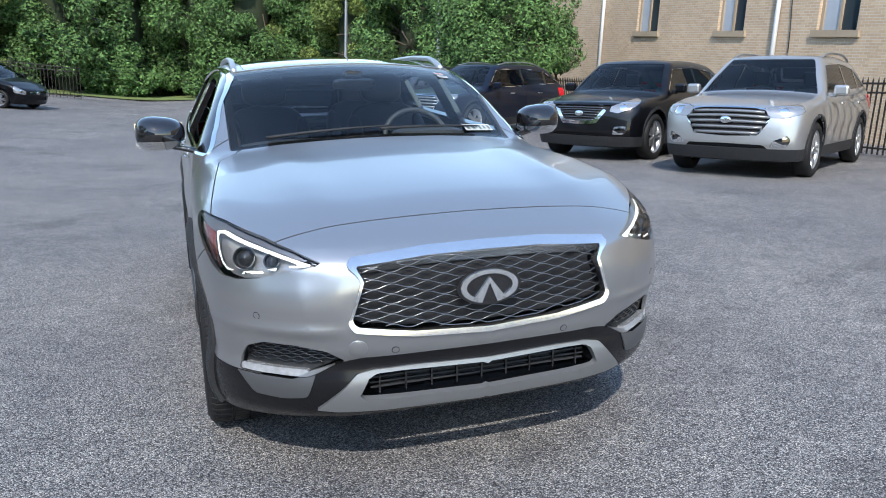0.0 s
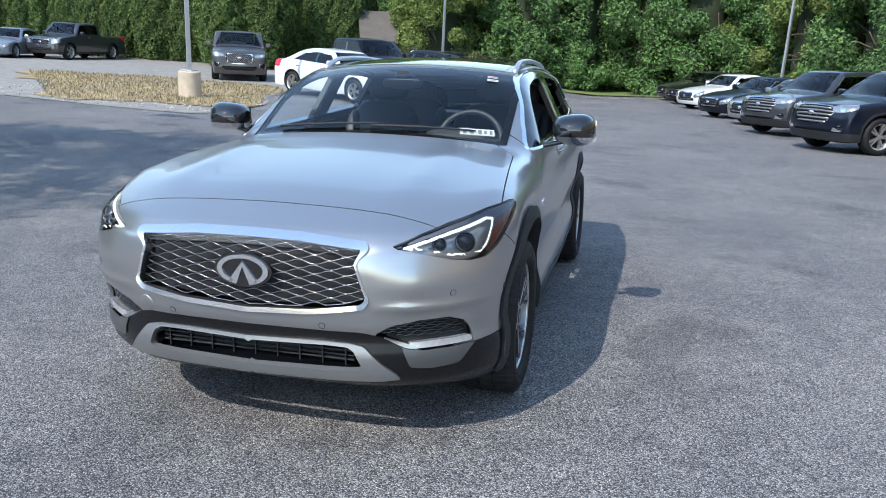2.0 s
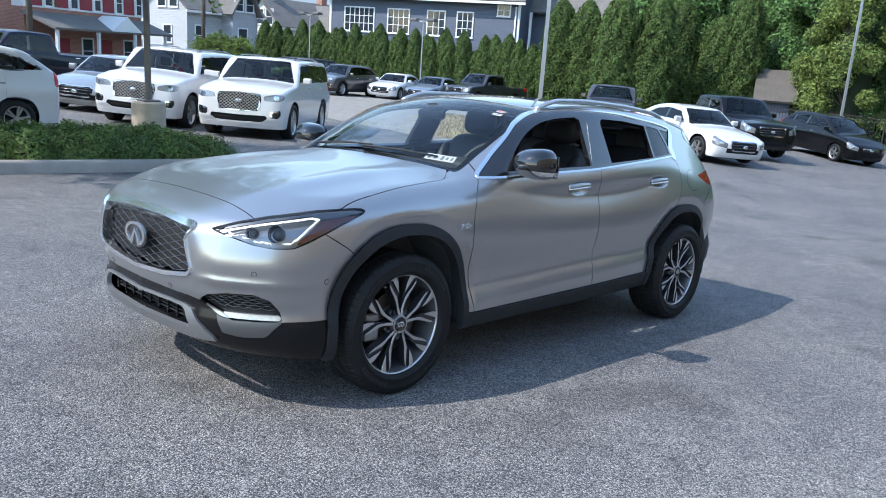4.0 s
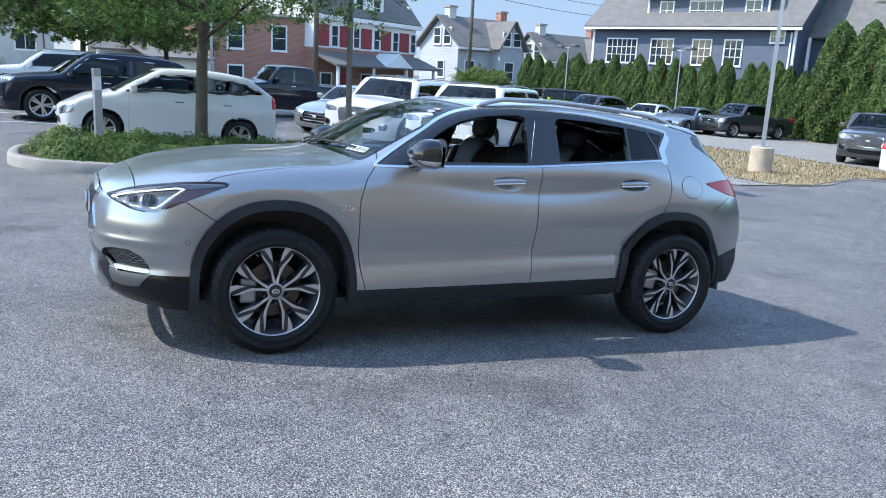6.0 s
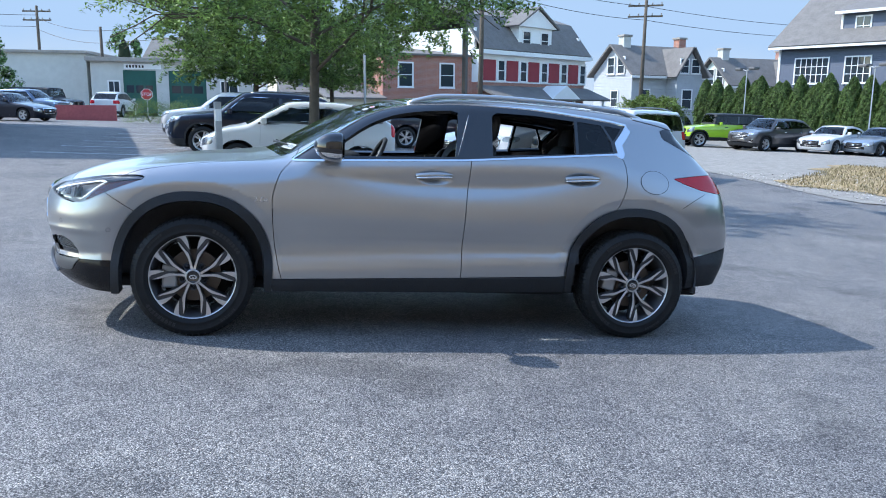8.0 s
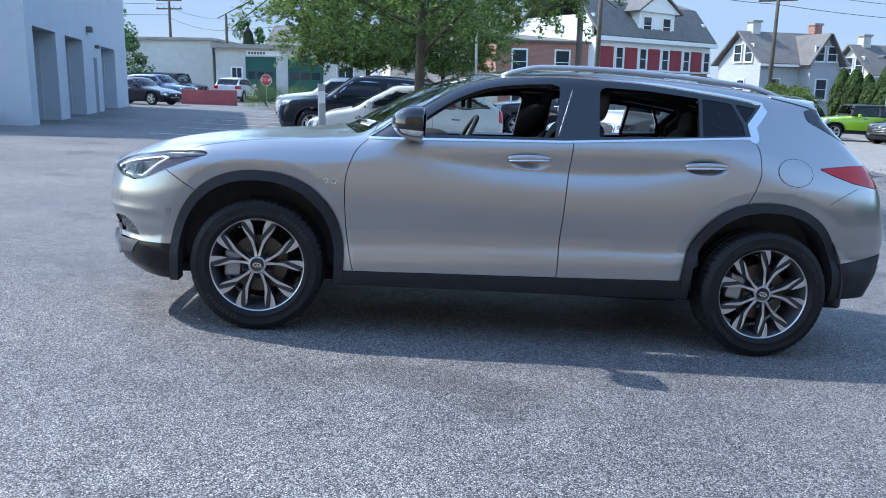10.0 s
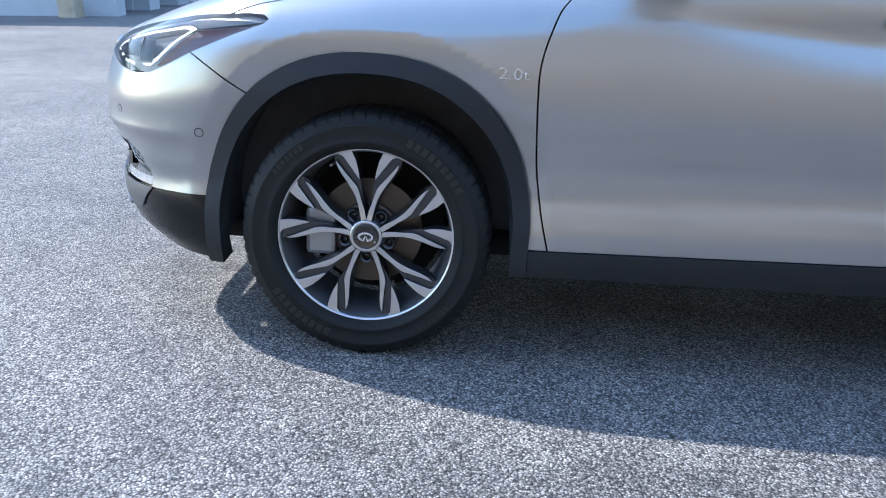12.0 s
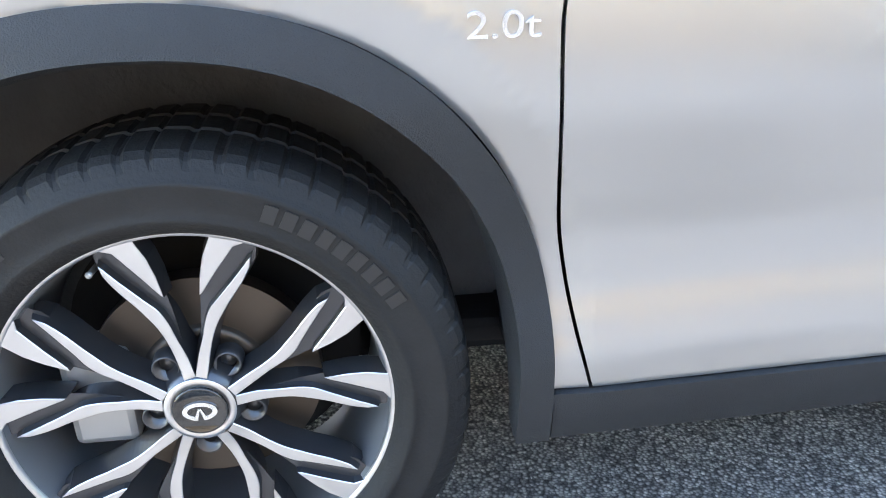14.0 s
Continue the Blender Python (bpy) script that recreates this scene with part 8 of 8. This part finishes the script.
for x, y, k, turn in ((-10.4, 38.8, 2, 310), (-13.0, 42.0, 1, 40), (-17.5, 45.0, 1, 80), (-21.5, 47.0, 0, 130), (1.3, 42.8, 1, 200), (8.6, 41.5, 0, 250), (11.6, 40.5, 1, 20), (14.5, 39.0, 2, 70), (-5.6, 41.2, 0, 150),
                      (3.6, 41.6, 0, 190), (-10.4, 41.4, 0, 15), (17.5, 36.5, 0, 60), (8.5, 36.5, 2, 160), (11.0, 33.0, 1, 220), (12.2, 29.0, 0, 290), (-15.6, 43.4, 0, 77), (-5.6, 47.5, 3, 0), (3.6, 47.5, 3, 50),
                      (9.8, 46.5, 3, 100), (-11.0, 48.5, 3, 150), (-26, 50, 3, 30), (-2.2, 51, 3, 33), (-8.5, 52, 3, 99), (6.8, 51, 3, 140), (13.6, 45, 3, 80), (17, 42, 3, 10), (-14.0, 47.5, 3, 290), (-19.2, 50.5, 3, 240), (-23.4, 53, 3, 170)):
    copy_thing(base[k], upright(x, y, turn))
round_tree("round_shade_tree", upright(9.3, 19.4), 6.0, 2.15, 0.45, 90000, 0.055, 21, LEAF_TREE, "round dense green tree beside the brick office", 90)
big = round_tree("tall_backdrop_tree", upright(-30, 50), 13.5, 4.5, 0.5, 60000, 0.14, 31, LEAF_TREE, "tall green tree behind the evergreen hedge", 80)
for x, y, turn, in ((-24, 48, 60), (-37, 56, 140), (-19.5, 55, 220)):
    copy_thing(big, upright(x, y, turn))


def evergreen(m, height, width, n, seed, label="tall narrow evergreen in the hedge row"):
    t = thing("arborvitae", m, label, "evergreen", "evergreen hedge row")
    r = np.random.default_rng(seed)
    h = r.uniform(0, 1, n) ** 0.85
    a = r.uniform(0, 2 * np.pi, n)
    lump = 1 + 0.12 * np.sin(a * 3 + h * 9 + seed) + 0.09 * np.sin(a * 7 - h * 21) + 0.06 * np.sin(a * 13 + h * 34)
    rad = width * np.clip(1 - h ** 4.0, 0, 1) ** 0.7 * np.clip(0.72 + h * 1.2, 0, 1) * lump * r.uniform(0.68, 1.08, n)
    C = np.stack([rad * np.cos(a), rad * np.sin(a), 0.1 + h * height], 1)
    N = np.stack([np.cos(a), np.sin(a), np.full(n, 0.45)], 1)
    V, F = flakes(C, N, 0.085, 0.55, 0.45, seed)
    # hang the sprays upright
    leaf_mesh("crown", V, F, LEAF_HEDGE, t, "dense dark green sprays")
    v, f = sweep([(0, 0, -0.1), (0, 0, height * 0.9)], [0.07, 0.02], 6)
    link_mesh("trunk", v, f, BARK, t)
    # inner cone painted dark for the shade between the sprays
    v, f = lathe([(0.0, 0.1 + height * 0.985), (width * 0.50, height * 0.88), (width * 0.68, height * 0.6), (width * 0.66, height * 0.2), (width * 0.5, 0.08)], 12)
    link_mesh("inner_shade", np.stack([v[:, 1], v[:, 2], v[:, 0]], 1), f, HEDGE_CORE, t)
    return t


eg = [evergreen(upright(-21.4, 34.6), 6.4, 1.15, 26000, 1), evergreen(upright(-26.8, 35.4), 3.95, 0.60, 13000, 2), evergreen(upright(-27.8, 35.2), 3.7, 0.66, 13000, 3)]
spots = []
for k in range(34):
    s = k / 33
    spots.append((-28.6 - 19.0 * s + 0.15 * math.sin(k * 5), 34.9 - 6.0 * s + 0.2 * math.sin(k * 3), k % 2 + 1))
for k in range(6):
    spots.append((-21.0 + 1.25 * k * 0.82, 35.8 + 0.45 * k, 0 if k % 3 else 1))
for k, (x, y, j) in enumerate(spots):
    copy_thing(eg[j], upright(x, y, 47 * k) @ Matrix.Diagonal((1, 1, 1 + 0.13 * math.sin(k * 2.3) + 0.05 * math.sin(k * 7.1), 1)))
for k, (x, y) in enumerate(((-19.8, 32.2), (-18.2, 33.2), (-25.8, 35.2), (-24.2, 35.6), (-22.6, 35.9))):
    c = copy_thing(eg[0], upright(x, y, 80 * k))
    c["label"] = "tall bushy evergreen at the end of the hedge"

locust("honey_locust", upright(-9.0, -0.35, 20), 2.15, 4.4, 84000, "airy honey locust tree in the planter", 5, leaf=0.045)
locust("street_tree", upright(-25.0, -2.0, 70), 2.0, 3.8, 50000, "airy green tree beyond the parking bays", 6, leaf=0.075)
locust("street_tree", upright(-27.5, 1.0, 200), 2.0, 3.4, 44000, "airy green tree beyond the parking bays", 8, leaf=0.06)
locust("ornamental_tree", upright(-38.5, 20.3, 10), 0.7, 2.2, 34000, "small light green tree by the hedge", 9, LEAF_YELLOW, leaf=0.06)
round_tree("garage_side_tree", upright(-50.5, -20.5), 6.0, 2.2, 1.0, 5000, 0.12, 41, LEAF_TREE, "green tree by the white building")
round_tree("far_tree", upright(-70, 24), 8.5, 2.2, 1.5, 4000, 0.15, 42, LEAF_TREE, "dark green tree behind the houses")
for x, y in ((-82, -6), (-86, -18), (-90, 4)):
    copy_thing(bpy.data.objects["far_tree"], upright(x, y, x))

# planter island with kerb, mulch and low juniper
pl_ring = []
for a in np.linspace(0, 2 * np.pi, 49)[:-1]:
    cx, cy = math.cos(a), math.sin(a)
    pl_ring.append((-8.35 + 1.5 * np.sign(cx) * abs(cx) ** 0.6, -0.15 + 3.05 * np.sign(cy) * abs(cy) ** 0.55))
kv, kf, n = [], [], len(pl_ring)
for s, z in ((1.0, -0.1), (1.0, 0.13), (0.985, 0.155), (0.925, 0.155), (0.915, 0.10), (0.915, 0.0)):
    for x, y in pl_ring:
        xx, yy = -8.35 + (x + 8.35) * (s if s == 1 else 1 - (1 - s) * 1.3), -0.15 + (y + 0.15) * (1 - (1 - s) * 0.6)
        kv.append((xx, yy, float(rise(xx, yy)) + z))
kf = [(k * n + i, k * n + (i + 1) % n, (k + 1) * n + (i + 1) % n, (k + 1) * n + i) for k in range(5) for i in range(n)]
tagged(link_mesh("planter_kerb", kv, kf, CONCRETE), "pale concrete kerb round the planter island", "kerb", "", "structure")
mv = [(-8.35 + (x + 8.35) * 0.9, -0.15 + (y + 0.15) * 0.95) for x, y in pl_ring]
mv = [(x, y, float(rise(x, y)) + 0.11) for x, y in mv]
tagged(link_mesh("planter_soil", mv, [tuple(range(n))], MULCH, None, "", False), "dark mulch in the planter", "mulch", "", "structure")


def shrub(x, y, wide, tall, count, seed):
    t = thing("low_shrub", upright(x, y, 40 * seed, 0.08), "low spreading green shrub in the planter", "shrub", "planter shrubs")
    r = np.random.default_rng(seed)
    d = r.normal(0, 1, (count, 3))
    d /= np.linalg.norm(d, axis=1)[:, None]
    d[:, 2] = np.abs(d[:, 2])
    rr = r.uniform(0.7, 1.06, (count, 1)) * (1 + 0.12 * np.sin(d[:, :1] * 7 + seed))
    V, F = flakes(d * rr * np.array([[wide, wide, tall]]), d + np.array([0, 0, 0.8]), 0.030, 0.7, 0.45, seed)
    leaf_mesh("foliage", V, F, LEAF_SHRUB, t)
    out = []
    for k in range(7):
        a = r.uniform(0, 6.28)
        out.append(sweep([(0, 0, 0), (0.3 * wide * math.cos(a), 0.3 * wide * math.sin(a), tall * 0.5), (0.7 * wide * math.cos(a), 0.7 * wide * math.sin(a), tall * 0.8)], [0.012, 0.009, 0.005], 5))
    v, f = merged(out)
    link_mesh("stem", v, f, BARK, t)


k = 0
for y in np.arange(-2.35, 2.35, 0.5):
    for x in (-9.1, -8.35, -7.6):
        k += 1
        shrub(x + 0.15 * math.sin(k * 2.1), y + 0.12 * math.cos(k * 1.7), 0.52, 0.36 + 0.03 * math.sin(k), 4600, k)
shrub(-38.1, -7.9, 1.5, 1.5, 6000, 77)
shrub(-38.6, -6.2, 1.4, 1.3, 6000, 78)


# ---- poles, signs, fences, wires ----
def lamp_post(x, y, height, label, base_h=0.7, square=True, heads=2, steel=GALV, turn=0.0, base_r=0.30, r0=0.075):
    p = thing("lamp_post", upright(x, y, turn), label, "lamp post", "lot lamps")
    if base_h:
        v, f = lathe([(0.0, -0.1), (base_r, -0.1), (base_r, base_h - 0.03), (base_r - 0.03, base_h), (0.0, base_h)], 28)
        link_mesh("concrete_base", np.stack([v[:, 1], v[:, 2], v[:, 0]], 1), f, PALE_CONCRETE, p, "round concrete base", True)
        for o in p.children:
            o.data.polygons.foreach_set("use_smooth", [False] * len(o.data.polygons))
    boxes("base_plate", [((-0.16, -0.16, base_h), (0.16, 0.16, base_h + 0.03))], steel, p, "", 0.008)
    v, f = sweep([(0, 0, base_h), (0, 0, height)], [r0, r0 * 0.72], 4 if square else 12)
    link_mesh("pole", v, f, steel, p, "tall steel pole", not square)
    for k in range(heads):
        s = 1 if k == 0 else -1
        v, f = sweep([(0, 0, height - 0.1), (s * 0.5, 0, height)], 0.035, 8)
        link_mesh("arm", v, f, steel, p)
        boxes("lamp_head", [((s * 0.75 - 0.32, -0.2, height - 0.05), (s * 0.75 + 0.32, 0.2, height + 0.12))], BRONZE, p, "", 0.05)
    return p


lamp_post(-10.7, 14.4, 9.0, "tall galvanised lamp post on a round concrete base")
lamp_post(8.9, 24.6, 9.0, "tall galvanised lamp post behind the parked cars", 0.6)
lamp_post(5.9, 27.2, 8.5, "slim galvanised lamp post behind the parked cars", 0.6, r0=0.06)
lamp_post(-8.6, 32.9, 8.5, "tall pale lamp post by the far fence", 0.0, r0=0.07)
lamp_post(-10.7, 2.8, 7.5, "dark bronze lamp post on a concrete base in the planter", 0.75, steel=BRONZE, r0=0.065)
lamp_post(-27.0, -3.2, 6.5, "slim steel lamp post by the far bays", 0.0, r0=0.05, heads=1)
lamp_post(-22.0, 1.8, 5.5, "slim steel lamp post by the far bays", 0.0, r0=0.05, heads=1)
for x, y in ((-39.6, 27.0), (-31.8, 29.6)):
    lamp_post(x, y, 4.6, "low double-headed lamp post by the hedge", 0.0, r0=0.05, steel=GALV)
post = thing("marker_post", upright(-8.45, -1.95, 15), "short weathered steel square post in the planter", "post")
boxes("shaft", [((-0.055, -0.055, 0), (0.055, 0.055, 1.42))], GALV, post, "", 0.008)
boxes("small_plate", [((0.056, -0.05, 1.1), (0.066, 0.05, 1.3))], SIGN_WHITE, post, "", 0.002)

stop = thing("stop_sign", upright(-47.2, -9.5, 90), "red octagonal stop sign on a steel post", "sign")
bm = bmesh.new()
prism(bm, [(0.375 * math.cos(math.pi / 8 + k * math.pi / 4), 0.375 * math.sin(math.pi / 8 + k * math.pi / 4)) for k in range(8)], 0.012, pose(0, -0.04, 1.55, 90, 0, 0))
part("sign_rim", bm, SIGN_WHITE, stop)
bm = bmesh.new()
prism(bm, [(0.345 * math.cos(math.pi / 8 + k * math.pi / 4), 0.345 * math.sin(math.pi / 8 + k * math.pi / 4)) for k in range(8)], 0.012, pose(0, -0.047, 1.55, 90, 0, 0))
part("sign_face", bm, SIGN_RED, stop)
boxes("post", [((-0.03, -0.02, -0.1), (0.03, 0.03, 1.88))], GALV, stop)


def lettering(text, size, depth, material, parent, m, name="lettering"):
    c = bpy.data.curves.new(name, "FONT")
    c.body, c.size, c.extrude, c.align_x, c.align_y = text, size, depth, "CENTER", "CENTER"
    tmp = new(name, c)
    dg = bpy.context.evaluated_depsgraph_get()
    me = bpy.data.meshes.new_from_object(tmp.evaluated_get(dg))
    bpy.data.objects.remove(tmp)
    me.materials.clear()
    me.materials.append(material)
    ob = new(name, me)
    ob.parent = parent
    ob.matrix_local = m
    return ob


lettering("STOP", 0.27, 0.004, SIGN_WHITE, stop, pose(0, -0.062, 1.55, 90, 0, 0))
p, n = on_hero(0.895, -0.98, 0.806)
lettering("2.0t", 0.040, 0.0025, CHROME, hero, Matrix.Translation(p + n * 0.002) @ Matrix(((0, 0, 1, 0), (1.28, 0, 0, 0), (0, 1, 0, 0), (0, 0, 0, 1))) @ pose(0, 0, 0, 4, 0, 0), "model_badge")


def picket_fence(x0, y0, x1, y1, height, step, label, name="picket_fence", per=24):
    f = thing(name, Matrix.Identity(4), label, "fence", "", "structure")
    L = math.hypot(x1 - x0, y1 - y0)
    bm = bmesh.new()
    put_box(bm, (-0.011, -0.011, 0.05), (0.011, 0.011, height - 0.06))
    bmesh.ops.create_cone(bm, segments=4, radius1=0.018, radius2=0.0, depth=0.07, matrix=Matrix.Translation((0, 0, height - 0.03)))
    me = bpy.data.meshes.new("picket")
    bm.to_mesh(me)
    bm.free()
    me.materials.append(IRON)
    bm = bmesh.new()
    put_box(bm, (-0.03, -0.03, -0.1), (0.03, 0.03, height + 0.08))
    put_box(bm, (-0.04, -0.04, height + 0.08), (0.04, 0.04, height + 0.11))
    pm = bpy.data.meshes.new("post")
    bm.to_mesh(pm)
    bm.free()
    pm.materials.append(IRON)
    count = int(L / step)
    for k in range(count + 1):
        t = k / count
        x, y = x0 + (x1 - x0) * t, y0 + (y1 - y0) * t
        o = new("post" if k % per == 0 else "picket", pm if k % per == 0 else me)
        o.parent = f
        o.matrix_local = upright(x, y, math.degrees(math.atan2(y1 - y0, x1 - x0)))
    for h in (0.16, height - 0.28, height - 0.12):
        pts = [(x0 + (x1 - x0) * t, y0 + (y1 - y0) * t, float(rise(x0 + (x1 - x0) * t, y0 + (y1 - y0) * t)) + h) for t in np.linspace(0, 1, 20)]
        v, q = sweep(pts, 0.018, 4)
        link_mesh("rail", v, q, IRON, f)
    return f


picket_fence(11.0, -6.0, 11.0, 26.0, 1.42, 0.115, "black iron picket fence in front of the brick office")
picket_fence(-14.0, 34.5, -4.5, 34.2, 1.5, 0.14, "black iron picket fence by the tree line")
for x, y in ((-10.4, 33.9), (-8.9, 33.9)):
    b = thing("white_bollard", upright(x, y), "white-painted steel bollard by the fence", "bollard", "fence bollards")
    v, f = lathe([(0.0, 0.0), (0.11, 0.0), (0.11, 1.25), (0.08, 1.33), (0.0, 1.36)], 16)
    link_mesh("post", np.stack([v[:, 1], v[:, 2], v[:, 0]], 1), f, WHITE_TRIM, b)


def utility_pole(x, y, height, label, arms=2, turn=0):
    p = thing("utility_pole", upright(x, y, turn), label, "utility pole", "utility poles")
    v, f = sweep([(0, 0, -0.3), (0.05, 0, height * 0.5), (0.08, 0, height)], [0.16, 0.13, 0.10], 10)
    link_mesh("pole", v, f, BARK, p, "brown timber pole")
    for k in range(arms):
        z = height - 0.5 - 0.7 * k
        boxes("cross_arm", [((-1.1, -0.05, z), (1.2, 0.05, z + 0.11))], BARK, p)
        for s in (-1.0, -0.4, 0.5, 1.1):
            boxes("insulator", [((s - 0.04, -0.04, z + 0.11), (s + 0.04, 0.04, z + 0.25))], CONCRETE, p, "", 0.01)
    return p


utility_pole(-46.0, 23.0, 9.3, "timber utility pole with cross arms by the houses", 2, 60)
utility_pole(-38.4, 9.8, 9.8, "timber utility pole by the row house", 1, 60)
utility_pole(-66.5, -21.0, 8.6, "timber utility pole behind the pale wall", 2, 80)
utility_pole(-60.5, -14.8, 6.6, "timber utility pole beside the garage", 0)


def wire(a, b, sag, r=0.018):
    pts = [(a[0] + (b[0] - a[0]) * t, a[1] + (b[1] - a[1]) * t, a[2] + (b[2] - a[2]) * t - sag * 4 * t * (1 - t)) for t in np.linspace(0, 1, 24)]
    v, f = sweep(pts, r, 5)
    tagged(link_mesh("overhead_wire", v, f, IRON), "thin black overhead utility wire", "wire", "overhead wires")


for dz in (0.0, 0.9):
    wire((-38.4, 9.8, 8.6 - dz), (-46.0, 23.0, 8.0 - dz), 0.3)
    wire((-46.0, 23.0, 8.0 - dz), (-58.0, 52.0, 8.5 - dz), 0.5)
    wire((-38.4, 9.8, 8.6 - dz), (-60.5, -14.8, 6.6 - dz), 0.5)
    wire((-60.5, -14.8, 6.6 - dz), (-66.5, -21.0, 8.0 - dz), 0.3)
    wire((-66.5, -21.0, 8.2 - dz), (-55.0, -40.0, 8.0 - dz), 0.3)
for k in range(7):
    x = -15.2 - 2.75 * k
    mline = boxes("bay_line", [((-0.05, -2.6, 0.0), (0.05, 2.6, 0.004))], LINE_WHITE)
    mline.matrix_world = stand(x, -4.3 - 0.05 * k, 2) @ Matrix.Translation((0, 0, 0.006))
    tagged(mline, "worn white parking bay line", "marking", "bay lines", "structure")

# dry tufts and loose stones on the strip by the lamp
r = np.random.default_rng(91)
n = 26000
X, Y = r.uniform(-26, -7, n), r.uniform(11, 24, n)
inside = np.minimum(np.minimum(gravel_side(X, Y) - 0.1, 0.3 * (Y + 1.8 + 1.04 * X)), 1.1 - (((X + 14.0 + 0.5 * (Y - 17)) / 7.0) ** 2 + ((Y - 16.6) / 4.6) ** 2) + 0.2 * wavy(X * 1.7, Y * 1.7))
X, Y = X[inside > 0.02], Y[inside > 0.02]
n = len(X)
base_p = np.stack([X, Y, rise(X, Y) + 0.02], 1)
a = r.uniform(0, 2 * np.pi, n)
wide = np.stack([np.cos(a), np.sin(a), 0 * a], 1) * r.uniform(0.008, 0.02, (n, 1))
tip = np.stack([r.normal(0, 0.03, n), r.normal(0, 0.03, n), r.uniform(0.03, 0.11, n)], 1)
V = np.stack([base_p - wide, base_p + wide, base_p + tip], 1).reshape(-1, 3)
tufts = leaf_mesh("grass_tufts", V, np.arange(3 * n).reshape(n, 3), STRAW, None)
tagged(tufts, "dry yellow and green grass tufts on the strip", "grass", "", "stuff")
pieces = []
for k in range(1500):
    x, y = r.uniform(-16, -7.5), r.uniform(11, 20)
    if gravel_side(np.array([x]), np.array([y]))[0] < 0.0:
        continue
    q = r.uniform(0.012, 0.035)
    c = np.array([x, y, float(rise(x, y)) + 0.015 + q * 0.3])
    v = np.array([(1, 0, 0), (0, 1, 0), (-1, 0, 0), (0, -1, 0), (0, 0, 0.7), (0, 0, -0.7)]) * r.uniform(0.7, 1.3, (6, 1)) * q
    pieces.append((c + v, [(0, 1, 4), (1, 2, 4), (2, 3, 4), (3, 0, 4), (1, 0, 5), (2, 1, 5), (3, 2, 5), (0, 3, 5)]))
v, f = merged(pieces)
tagged(link_mesh("loose_stones", v, f, STONE), "pale loose stones scattered on the gravel", "stones", "", "stuff")
